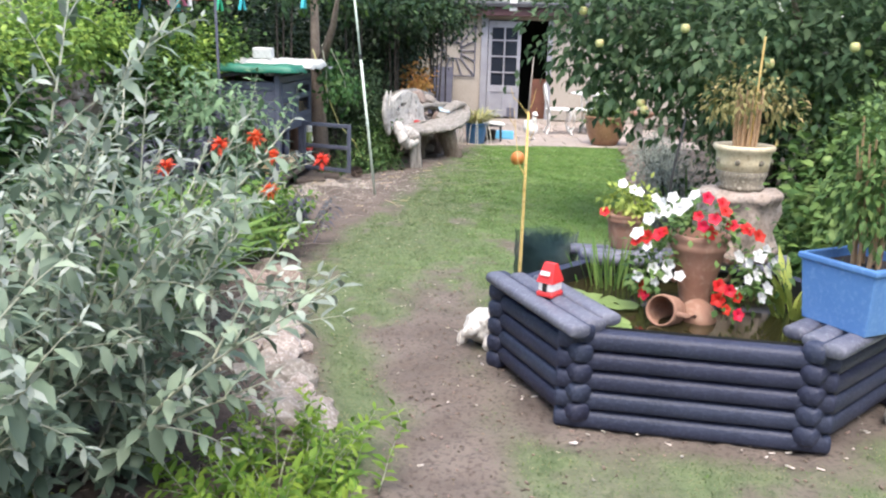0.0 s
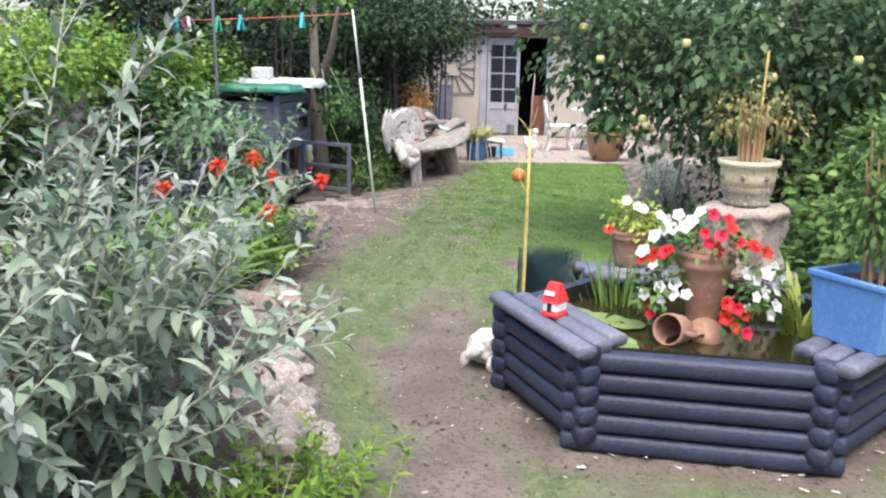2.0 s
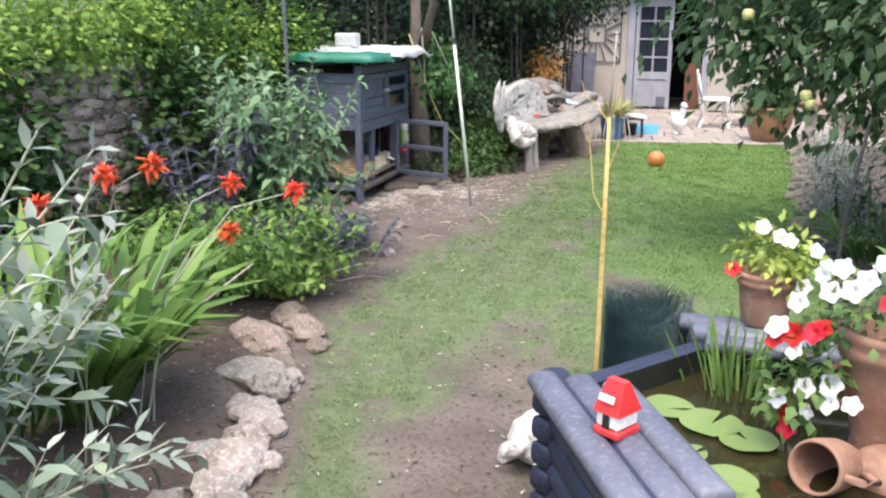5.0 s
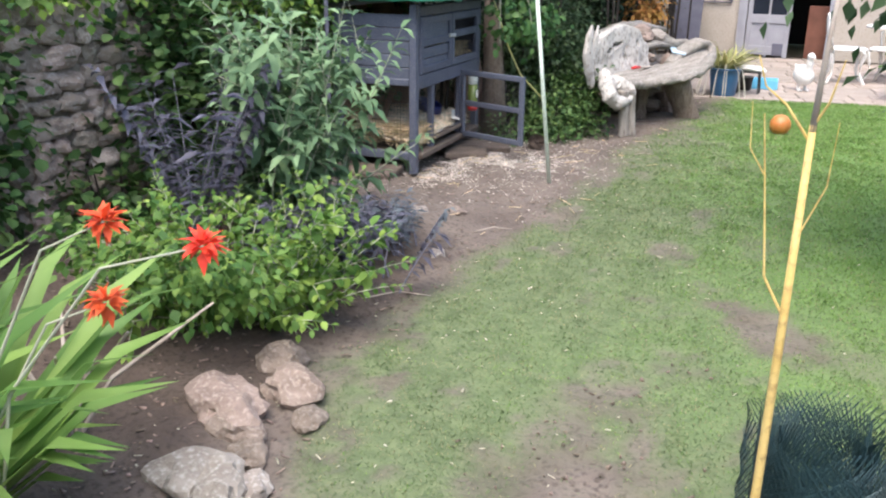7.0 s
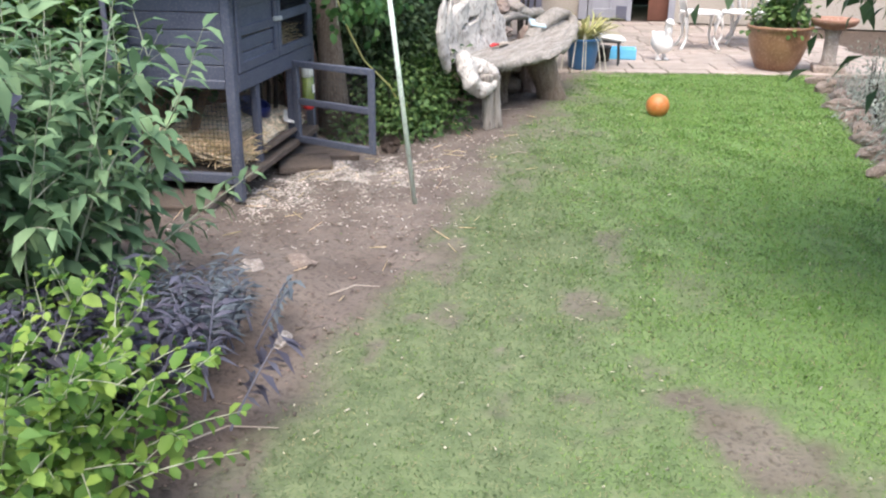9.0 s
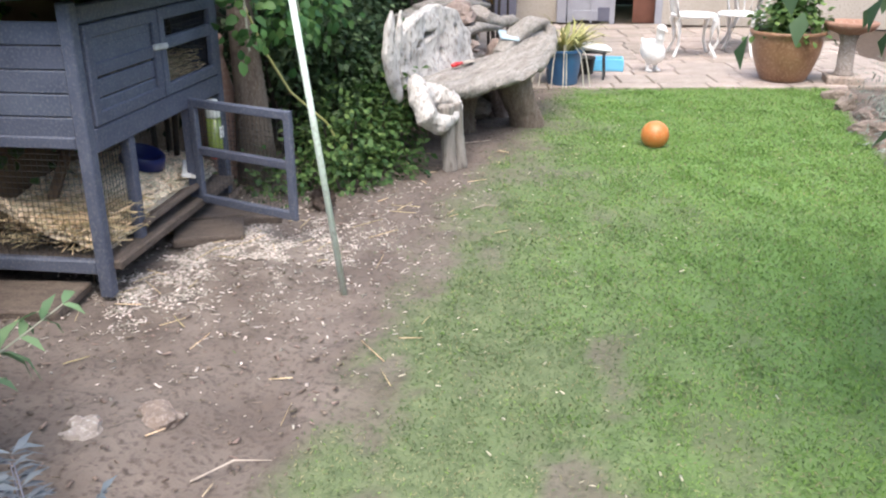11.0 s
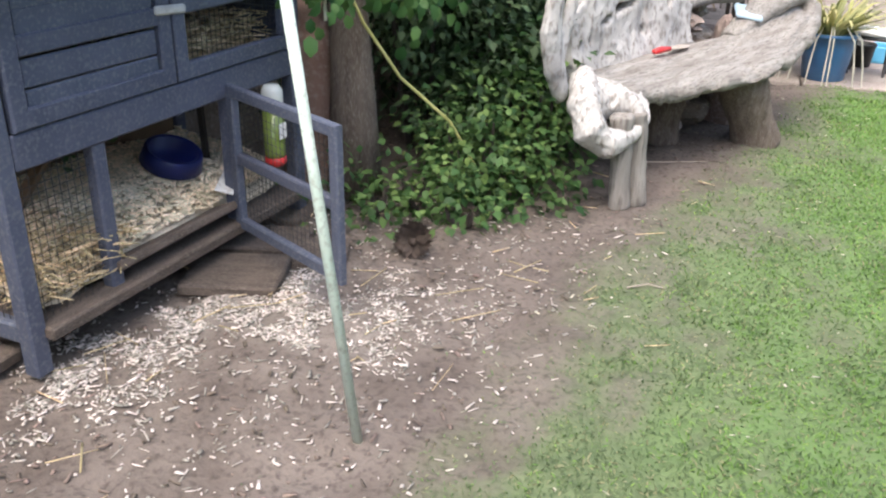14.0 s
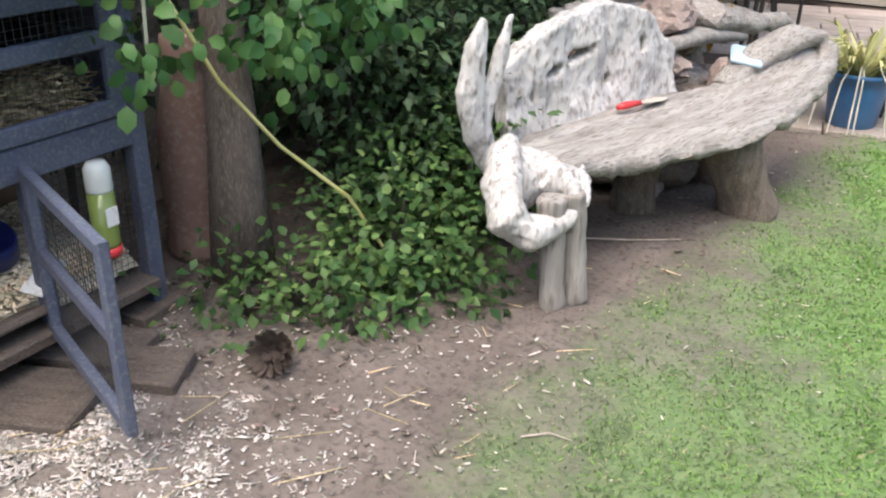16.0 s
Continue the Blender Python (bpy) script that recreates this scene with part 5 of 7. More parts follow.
def petal_flower(r, lobes=5, depth=0.5, pointed=0.0):
    """A trumpet flower that faces +z."""
    g = Geo()
    seg = lobes * 6
    rows = ((0.06, -depth), (0.25, -0.35 * depth), (0.65, -0.05), (1.0, 0.0))
    for q, z in rows:
        for k in range(seg):
            w = 2 * math.pi * k / seg
            e = 1 + (0.13 + pointed) * math.cos(lobes * w) * q
            g.v.append((r * q * e * math.cos(w), r * q * e * math.sin(w), r * (z + 0.05 * q * math.sin(2 * lobes * w))))
    for i in range(3):
        for k in range(seg):
            k2 = (k + 1) % seg
            g.f.append((i * seg + k, i * seg + k2, (i + 1) * seg + k2, (i + 1) * seg + k))
    me = bpy.data.meshes.new("flower")
    me.from_pydata(g.v, [], g.f)
    me.polygons.foreach_set("use_smooth", [True] * len(me.polygons))
    return me


F_RED, F_WHITE = petal_flower(0.034), petal_flower(0.034)
F_RED.materials.append(M_REDPETAL)
F_WHITE.materials.append(M_WHITEPETAL)


def star_head(r):
    """A loose head of narrow scarlet petals."""
    n = 46
    d = unit(rng.normal(size=(n, 3)) + np.array((0, 0, 0.5)))
    me = leaf_mesh("flower_head", d * r * 0.15, d, rng.uniform(0.6, 1.1, n) * r, 0.2 * r, "small", 0.3)
    me.materials.append(M_SCARLET)
    return me


HEAD = star_head(0.05)
for n_, spots in enumerate((((-1.67, 4.20, 0.99), (-1.41, 4.20, 0.98), (-1.69, 4.20, 0.81)), ((-1.51, 3.60, 1.15), (-1.68, 3.60, 1.11), (-1.95, 3.60, 1.0)))):
    t = thing("crocosmia_flower", "wiry arching flower stems with scarlet heads", "flowers", pose((-2.05, -2.0)[n_], (4.05, 3.72)[n_], 0.02), "scarlet flowers")
    b = Vector(t.matrix_basis.translation)
    for i, e in enumerate(spots):
        e = Vector(e) - b
        Geo().tube([(0.02 * i, 0.02 * i, 0), (e.x * 0.25, e.y * 0.25, e.z * 0.6), (e.x * 0.65, e.y * 0.65, e.z * 0.93), e], [0.005, 0.004, 0.003, 0.002], 6).obj("stem", M_STEM, t)
        mesh_part("flower_head", HEAD, None, t, m=pose(*e, 0, 0, i * 40))
t = thing("bare_stemmed_plant", "leggy plant with bare pale woody stems", "plant", pose(-2.46, 4.66, 0.02))
for i in range(8):
    w = 0.8 * i
    r_ = rng.uniform(0.25, 0.5)
    Geo().tube([(0.02 * math.cos(w), 0.02 * math.sin(w), 0), (0.3 * r_ * math.cos(w), 0.3 * r_ * math.sin(w), 0.2), (r_ * math.cos(w), r_ * math.sin(w), rng.uniform(0.38, 0.5))], [0.009, 0.008, 0.004], 6).obj("stem", M_WEATHERED, t)
P, D = cloud(900, [(-0.15, 0.6, 0.42, 0.5, 0.3, 0.15)], 0.05, 8)
L = rng.uniform(0.03, 0.06, 900)
tagged(mesh_part("foliage", leaf_mesh("foliage", P, D, L, L * 0.35, "small", 0.3), L_MID, t), kind="stuff")

# edging stones of the left bed
k = 0
EDGE = [(-1.20, 3.18, 0.26, 0), (-1.34, 3.42, 0.18, 0), (-1.38, 3.66, 0.22, 0), (-1.55, 3.95, 0.20, 0), (-1.62, 4.15, 0.16, 0), (-1.70, 4.35, 0.2, 0), (-1.80, 4.58, 0.17, 0), (-1.93, 4.66, 0.25, 0), (-2.02, 4.95, 0.18, 1), (-2.12, 5.02, 0.26, 1), (-2.05, 5.28, 0.22, 1), (-2.2, 5.42, 0.18, 1), (-1.48, 3.3, 0.14, 0), (-1.72, 4.02, 0.13, 0), (-1.12, 2.98, 0.12, 0), (-2.72, 7.45, 0.16, 0), (-2.55, 7.6, 0.14, 1), (-2.62, 7.25, 0.10, 0), (-1.27, 3.26, 0.20, 0), (-1.30, 3.52, 0.15, 0), (-1.50, 3.78, 0.17, 0), (-1.47, 4.02, 0.12, 0), (-1.60, 4.28, 0.12, 0), (-1.84, 4.42, 0.13, 0), (-1.78, 4.72, 0.12, 0), (-1.62, 3.64, 0.15, 0), (-1.42, 3.55, 0.11, 0), (-1.15, 3.40, 0.10, 0), (-1.93, 4.88, 0.14, 1), (-1.58, 3.50, 0.12, 0), (-1.88, 5.15, 0.12, 1), (-1.32, 3.02, 0.14, 0), (-2.3, 6.9, 0.1, 0), (-1.45, 3.8, 0.11, 0)]
for x, y, s, kind in EDGE:
    k += 1
    rock("border_stone", (x, y, -0.01), (s * rng.uniform(0.9, 1.25), s * rng.uniform(0.8, 1.05), s * rng.uniform(0.55, 0.8)), k * 2.31, M_BROWNSTONE if kind else M_STONE,
         "rough brown border stone" if kind else "pale lumpy border stone", "stone", "border edging stones")

# clothes line
pts = [(-2.338, 8.690, 0), (-2.410, 8.654, 0.7), (-2.481, 8.619, 1.4), (-2.546, 8.586, 2.04)]
pole = thing("clothes_prop", "pale green leaning clothes prop pole", "pole", pose(0, 0, 0))
Geo().tube(pts[:3], 0.0135, 10).obj("lower_tube", M_POLE, pole, smooth=True)
Geo().tube([pts[2], pts[3]], 0.0105, 10).obj("upper_tube", M_POLE, pole, smooth=True)
Geo().tube([(-2.479, 8.620, 1.38), (-2.484, 8.618, 1.43)], 0.017, 10).obj("collar", M_WIRE, pole)
M_LINE = mat("red_plastic_line", (0.55, 0.10, 0.07), (0.62, 0.14, 0.10), None, 0.4, 5, 50, 0.0)
lp = [Vector((-2.54 - 4.0 * i / 16, 8.588 - 0.15 * i / 16, 2.0 - 0.10 * math.sin(math.pi * i / 22))) for i in range(17)]
tagged(Geo().tube(lp, 0.005, 6).obj("clothes_line", M_LINE), "red plastic-covered clothes line", "clothes line")
PEGS = [mat("peg_" + c, a, a, None, 0.4, 5, 50, 0.0) for c, a in (("turquoise", (0.05, 0.45, 0.50)), ("green", (0.05, 0.45, 0.25)), ("pink", (0.70, 0.20, 0.35)), ("white", (0.75, 0.75, 0.78)), ("blue", (0.08, 0.30, 0.60)))]
for s, tint in ((0.13, 0), (0.29, 0), (0.35, 1), (0.43, 3), (0.445, 2), (0.46, 0), (0.475, 4), (0.485, 2), (0.56, 4), (0.60, 1), (0.64, 2), (0.655, 2), (0.73, 0), (0.80, 4)):
    a = s * 16
    j = min(int(a), 15)
    p = lp[j].lerp(lp[j + 1], a - j)
    pg = thing("clothes_peg", "plastic clothes peg hanging on the line", "clothes peg", pose(p.x, p.y, p.z + 0.012, 0, 0, rng.uniform(-70, 70)), "pegs on the line")
    c = PEGS[tint]
    for sg in (-1, 1):
        Geo().box((0, sg * 0.020, -0.052), (0.030, 0.016, 0.150), 0.003, pose(0, 0, 0, sg * 14, 0, 0)).obj("leg", c, pg)
    Geo().tube([(0, -0.02, -0.03), (0, 0.02, -0.03)], 0.007, 8).obj("spring", M_WIRE, pg)
tagged(Geo().tube([(-3.72, 8.0, 0), (-3.72, 8.0, 1.0), (-3.74, 8.0, 2.1)], 0.014, 8).obj("line_post", M_GREYBOARD), "thin dark metal post beside the hutch", "post")

# sapling and its netting
sap = thing("sapling", "bare yellow-barked sapling with a few thin twigs", "sapling", pose(-0.42, 4.62, 0))
Geo().tube([(0, 0, 0), (0.008, -0.02, 0.45), (0.012, -0.04, 0.85), (0.015, -0.06, 1.25)], [0.0100, 0.0092, 0.0080, 0.006], 8).obj("trunk", M_YELLOWCANE, sap, smooth=True)
Geo().tube([(0.015, -0.06, 1.24), (0.02, -0.065, 1.38), (0.028, -0.07, 1.52)], [0.006, 0.004, 0.002], 7).obj("leader", M_WEATHERED, sap, "thin pale brown leading shoot", smooth=True)
for pts, r_ in ((((0.014, -0.055, 1.22), (-0.03, -0.06, 1.28), (-0.065, -0.07, 1.31), (-0.08, -0.08, 1.36)), 0.004), (((0.016, -0.06, 1.25), (0.035, -0.07, 1.29), (0.05, -0.08, 1.36)), 0.0035), (((0.012, -0.045, 0.90), (-0.03, -0.04, 0.97), (-0.045, -0.04, 1.10), (-0.065, -0.04, 1.26)), 0.004), (((-0.05, -0.04, 1.15), (-0.08, -0.05, 1.2), (-0.085, -0.05, 1.28)), 0.002), (((0.014, -0.05, 1.05), (0.05, -0.06, 1.15), (0.055, -0.07, 1.26)), 0.0025)):
    Geo().tube(pts, [r_ * 0.7 * (1 - 0.6 * k / (len(pts) - 1)) for k in range(len(pts))], 6).obj("twig", M_YELLOWCANE, sap)
net = thing("netting_guard", "loose cylinder of dark green plastic netting beside the sapling", "netting", pose(-0.30, 4.93, 0))
g = Geo()
for layer in range(6):
    r0 = 0.18 - 0.018 * layer
    for i in range(64):
        w = 2 * math.pi * i / 64
        for tw in (-1, 1):
            g.tube([((r0 + 0.015 * math.sin(3 * (w + tw * q * 0.5) + layer)) * math.cos(w + tw * q * 0.5), (r0 + 0.015 * math.sin(3 * (w + tw * q * 0.5) + layer)) * math.sin(w + tw * q * 0.5), 0.50 * q / 5 + (0.04 * math.sin(w * 2 + layer) if q == 5 else 0)) for q in range(6)], 0.0011, 3, cap=False)
g.obj("mesh_roll", M_NET, net)
Geo().lathe([(0.17, 0.0), (0.172, 0.004), (0.172, 0.010), (0.168, 0.012), (0.166, 0.004)], 32).obj("rim_wire", M_NET, net)

leafy_plant("golden_shrub", "small yellow-leaved plant at the path edge", "plant", (-1.86, 2.22, 0), M_STEM, L_YELLOW, "round", 0.35, 0.3,
            n_stems=16, height=0.2, spread=0.8, leaf=0.05, width=0.02, gap=0.04, base_r=0.1, twigs=1, start=0.2, droop=0.4, thick=0.003)
rock("white_ornament", (1.38, 3.86, 0.0), (0.16, 0.16, 0.24), 55, M_WHITE, "white-painted stone ornament beside the pond", "ornament")

# ---- things in and on the pond ----
def pad(r, seed):
    g = Geo()
    n = 22
    g.v = [(0, 0, 0.002)]
    for ring_ in (0.55, 1.0):
        for k in range(n + 1):
            w = 0.16 + (2 * math.pi - 0.32) * k / n
            q = r * ring_ * (1 + 0.05 * noise.noise((math.cos(w) * 2, math.sin(w) * 2, seed)))
            g.v.append((q * math.cos(w), q * math.sin(w), 0.003 + 0.006 * ring_ * (1 + noise.noise((math.cos(w) * 1.5, math.sin(w) * 1.5, seed + 5)))))
    for k in range(n):
        g.f.append((0, 1 + k, 2 + k))
        g.f.append((1 + k, n + 2 + k, n + 3 + k, 2 + k))
    return g


for i, (x, y, r) in enumerate(((-0.12, 4.27, 0.085), (0.02, 4.20, 0.095), (0.13, 4.12, 0.085), (0.09, 3.86, 0.08), (-0.19, 4.18, 0.06), (0.12, 3.78, 0.055), (-0.02, 3.98, 0.05))):
    tagged(pad(r, i).obj("lily_pad", L_PAD, m=pose(x, y, 0.357 + 0.002 * (i % 3), 0, 0, i * 67), smooth=True), "round notched green lily pad floating on the pond", "lily pad", "lily pads")
t = thing("pond_reeds", "tuft of upright green reeds in the pond", "reeds", pose(0.08, 4.50, 0.25))
n = 46
px_, py_ = rng.normal(0, 0.075, n), rng.normal(0, 0.05, n)
tagged(mesh_part("foliage", leaf_mesh("foliage", np.stack((px_, py_, np.zeros(n)), 1), np.stack((px_ * 2.2, py_ * 2, np.full(n, 1.0)), 1), rng.uniform(0.25, 0.44, n), 0.0065, "blade", 0.12), L_BLADE, t), kind="stuff")
t = thing("marsh_iris", "yellow-green leafy iris at the pond edge", "plant", pose(0.93, 4.20, 0.28))
n = 54
w = rng.uniform(0, 6.28, n)
tagged(mesh_part("foliage", leaf_mesh("foliage", np.stack((0.06 * np.cos(w), 0.06 * np.sin(w), rng.uniform(0, 0.22, n)), 1), np.stack((0.35 * np.cos(w), 0.35 * np.sin(w), np.ones(n)), 1), rng.uniform(0.10, 0.26, n), 0.014, "lance", 0.25), L_YELLOW, t), kind="stuff")

fp = thing("terracotta_planter", "terracotta planter with handles standing in the pond", "planter", pose(0.47, 4.17, 0.29))
Geo().lathe([(0.075, 0), (0.08, 0.06), (0.07, 0.12), (0.085, 0.20), (0.110, 0.30), (0.118, 0.36), (0.132, 0.375), (0.135, 0.40), (0.126, 0.41), (0.138, 0.425), (0.138, 0.445), (0.12, 0.448), (0.112, 0.40), (0.002, 0.395)], 32).obj("pot", M_TERRA, fp, smooth=True)
for s in (-1, 1):
    Geo().tube([(s * 0.108, -0.02, 0.33), (s * 0.155, -0.02, 0.32), (s * 0.15, -0.02, 0.24), (s * 0.095, -0.02, 0.21)], [0.012, 0.013, 0.013, 0.012], 8).obj("handle", M_TERRA, fp, smooth=True)
am = thing("broken_amphora", "broken terracotta amphora lying half in the water", "amphora", Matrix.Translation((0.36, 4.0, 0.395)) @ Vector((-0.45, -0.8, 0.22)).to_track_quat("Z", "Y").to_matrix().to_4x4() @ Matrix.Scale(0.82, 4))
Geo().lathe([(0.002, -0.11), (0.03, -0.10), (0.05, -0.06), (0.074, 0.02), (0.081, 0.12), (0.078, 0.16), (0.085, 0.165), (0.090, 0.15), (0.092, 0.12), (0.085, 0.02), (0.06, -0.07), (0.035, -0.12), (0.004, -0.13)], 26).obj("body", M_TERRA, am, smooth=True)
Geo().tube([(0.07, 0.0, 0.14), (0.14, 0.0, 0.12), (0.15, 0.0, 0.04), (0.085, 0.0, 0.0)], [0.014, 0.013, 0.013, 0.015], 8).obj("handle", M_TERRA, am, smooth=True)
tagged(Geo().lathe([(0.05, 0.0), (0.08, 0.05), (0.082, 0.11), (0.06, 0.15), (0.045, 0.16), (0.035, 0.15), (0.002, 0.14)], 22).obj("small_urn", M_TERRA, m=pose(0.50, 3.97, 0.31, -50, 14, 30), smooth=True), "small terracotta urn tipped over in the water", "urn")

pet = thing("petunias", "red and white petunias spilling from the planter", "petunias", pose(0.47, 4.15, 0.72))
P, D = cloud(720, [(-0.02, 0, 0.05, 0.20, 0.15, 0.07), (-0.23, -0.06, -0.14, 0.08, 0.08, 0.13), (0.26, -0.04, -0.14, 0.11, 0.09, 0.15), (0.13, -0.18, -0.20, 0.05, 0.05, 0.07)], 0.03, 8)
L = rng.uniform(0.03, 0.055, 720)
tagged(mesh_part("foliage", leaf_mesh("foliage", P, D, L, L * 0.34, "small", 0.3), L_SHRUB, pet), kind="stuff")
WH = [(-0.16, -0.07, 0.13), (-0.11, -0.11, 0.15), (-0.19, -0.02, 0.16), (-0.13, -0.04, 0.19), (-0.08, -0.07, 0.17), (-0.24, -0.06, 0.09), (-0.22, -0.10, -0.14), (-0.17, -0.13, -0.16), (-0.14, -0.10, -0.12), (-0.20, -0.12, -0.20), (-0.27, -0.10, -0.18), (-0.24, -0.12, -0.03), (-0.08, -0.13, -0.16), (0.17, -0.08, -0.06), (0.21, -0.10, -0.08), (0.26, -0.09, -0.05), (0.24, -0.13, -0.13), (0.30, -0.10, -0.12), (0.20, -0.14, -0.15), (0.31, -0.12, -0.19), (0.27, -0.14, -0.23), (0.33, -0.08, -0.08), (0.19, -0.11, -0.22), (-0.3, -0.08, 0.02), (-0.05, 0.02, 0.2), (0.29, -0.05, -0.03)]
RD = [(-0.26, -0.10, 0.01), (-0.21, -0.13, 0.03), (-0.30, -0.08, -0.02), (-0.17, -0.12, 0.04), (0.00, -0.13, 0.08), (0.05, -0.14, 0.12), (0.09, -0.10, 0.15), (0.03, -0.12, 0.05), (0.12, -0.12, 0.09), (0.19, -0.08, 0.07), (0.02, -0.06, 0.20), (-0.03, -0.1, 0.12), (0.08, -0.22, -0.17), (0.13, -0.22, -0.19), (0.07, -0.24, -0.23), (0.12, -0.25, -0.27), (0.16, -0.25, -0.29), (0.16, -0.21, -0.22), (-0.26, -0.06, -0.24), (-0.24, -0.09, -0.27), (0.23, -0.07, 0.04), (0.10, -0.05, 0.18)]
for spots, me in ((WH, F_WHITE), (RD, F_RED)):
    for x, y, z in spots:
        d = Vector((x + rng.normal(0, 0.10), y - 0.22, 0.16 + rng.normal(0, 0.08)))
        mm = Matrix.Translation((x + rng.normal(0, 0.008), y, z)) @ d.to_track_quat("Z", "Y").to_matrix().to_4x4() @ Matrix.Diagonal((*([rng.uniform(0.70, 1.0)] * 3), 1))
        mesh_part("flower", me, None, pet, m=mm)

# urn on its pedestal
ped = tagged(Geo().lathe([(0.215, 0.0), (0.22, 0.03), (0.20, 0.06), (0.21, 0.14), (0.20, 0.24), (0.185, 0.29), (0.20, 0.315), (0.22, 0.33), (0.22, 0.35), (0.195, 0.365), (0.002, 0.367)], 48, wob=0.30).wobble(0.022, 16).obj("stone_pedestal", M_PED, m=pose(0.73, 4.86, 0.488), smooth=True), "weathered carved cast-stone pedestal on the pond edge", "pedestal")
urn = thing("cream_urn", "cream glazed garden pot with studs and a stained foot", "pot", pose(0.73, 4.86, 0.855))
Geo().lathe([(0.112, 0.0), (0.122, 0.008), (0.122, 0.022), (0.112, 0.03), (0.128, 0.07), (0.1345, 0.105)], 40, wob=0.02).obj("foot", M_MOSS, urn, "grey-brown stained foot", smooth=True)
Geo().lathe([(0.1345, 0.105), (0.140, 0.15), (0.142, 0.20), (0.158, 0.212), (0.162, 0.225), (0.158, 0.238), (0.146, 0.24), (0.130, 0.22), (0.125, 0.19), (0.002, 0.185)], 40).obj("bowl", M_CREAM, urn, smooth=True)
for i in range(7):
    w = 2 * math.pi * i / 7 - 1.9
    Geo().ball((0.139 * math.cos(w), 0.139 * math.sin(w), 0.155), (0.016, 0.016, 0.017), 10, 6).obj("stud", M_MOSS, urn, smooth=True)


def potted_canes(name, label, at, n, height, spread, leaves, material, blobs, leaf=0.055):
    t = thing(name, label, "plant", pose(*at))
    for i in range(n):
        w = 2 * math.pi * i / n
        x, y = 0.05 * math.cos(w), 0.05 * math.sin(w)
        Geo().tube([(x, y, 0), (x * 1.2, y * 1.2, height * 0.35), (x * (1 + spread), y * (1 + spread), height * rng.uniform(0.7, 1.0))], [0.010, 0.008, 0.004], 6).obj("cane", M_CANE, t)
    P, D = cloud(leaves, blobs, 0.05, 9)
    L = rng.uniform(0.7, 1.3, leaves) * leaf
    tagged(mesh_part("foliage", leaf_mesh("foliage", P, D, L, L * 0.2, "small", 0.4), material, t), kind="stuff")
    return t


potted_canes("bamboo", "dry yellowing bamboo with tan canes in the cream urn", (0.73, 4.86, 1.035), 13, 0.40, 0.35, 560, L_DRY, [(0.0, 0, 0.34, 0.13, 0.12, 0.12), (-0.12, 0, 0.28, 0.08, 0.1, 0.07), (0.15, 0, 0.27, 0.10, 0.1, 0.10)], 0.045)
Geo().tube([(0.02, -0.03, 0), (0.04, -0.03, 0.62)], 0.006, 6).obj("support_cane", M_YELLOWCANE, bpy.data.objects["bamboo"])

bp = thing("blue_planter", "square blue-painted wooden planter on the pond seat", "planter", pose(1.09, 3.74, 0.487, 0, 0, 38))
s0, s1 = 0.155, 0.175
g = Geo()
g.add([(x * s, y * s, z) for s, z in ((s0, 0), (s1, 0.255), (s1 + 0.012, 0.258), (s1 + 0.012, 0.282), (s1 - 0.012, 0.284), (s1 - 0.016, 0.235)) for x, y in ((-1, -1), (1, -1), (1, 1), (-1, 1))],
      [(4 * r + k, 4 * r + (k + 1) % 4, 4 * r + 4 + (k + 1) % 4, 4 * r + 4 + k) for r in range(5) for k in range(4)] + [(3, 2, 1, 0)])
ob = g.obj("box", M_BLUEPOT, bp)
bv = ob.modifiers.new("soften", "BEVEL")
bv.width, bv.segments = 0.006, 2
Geo().add([(x * 0.158, y * 0.158, 0.245) for x, y in ((-1, -1), (1, -1), (1, 1), (-1, 1))], [(0, 1, 2, 3)]).obj("soil", M_SOIL, bp)
potted_canes("bamboo", "green bamboo with tan canes in the blue planter", (1.09, 3.74, 0.727), 8, 0.62, 0.9, 1500, L_SHRUB, [(0.0, 0, 0.42, 0.17, 0.17, 0.22), (-0.05, -0.08, 0.28, 0.13, 0.1, 0.12)], 0.05)

sp = thing("flower_pot", "brown ribbed terracotta flower pot on the pond edge", "flower pot", pose(0.14, 4.86, 0.488))
Geo().lathe([(0.072, 0), (0.08, 0.01), (0.092, 0.10), (0.097, 0.145), (0.105, 0.15), (0.108, 0.165), (0.103, 0.172), (0.109, 0.18), (0.109, 0.195), (0.098, 0.197), (0.092, 0.165), (0.002, 0.16)], 30).obj("pot", M_TERRA, sp, smooth=True)
fl = thing("potted_petunia", "leggy petunia with white and red flowers in its pot", "petunia", pose(0.14, 4.86, 0.645))
P, D = cloud(420, [(0, 0, 0.09, 0.12, 0.10, 0.09), (0.1, -0.03, 0.05, 0.08, 0.08, 0.06)], 0.03, 6)
L = rng.uniform(0.03, 0.055, 420)
tagged(mesh_part("foliage", leaf_mesh("foliage", P, D, L, L * 0.25, "small", 0.3), L_YELLOW, fl), kind="stuff")
for x, y, z, me in ((-0.03, -0.05, 0.21, F_WHITE), (0.03, -0.05, 0.18, F_WHITE), (0.06, -0.06, 0.17, F_WHITE), (0.15, -0.05, 0.14, F_WHITE), (0.17, -0.07, 0.06, F_WHITE), (0.12, -0.09, 0.02, F_WHITE), (-0.12, -0.06, 0.05, F_RED), (0.19, -0.06, 0.09, F_WHITE)):
    d = Vector((rng.normal(0, 0.3), -1, 0.6))
    mesh_part("flower", me, None, fl, m=Matrix.Translation((x, y, z)) @ d.to_track_quat("Z", "Y").to_matrix().to_4x4() @ Matrix.Diagonal((0.8, 0.8, 0.8, 1)))

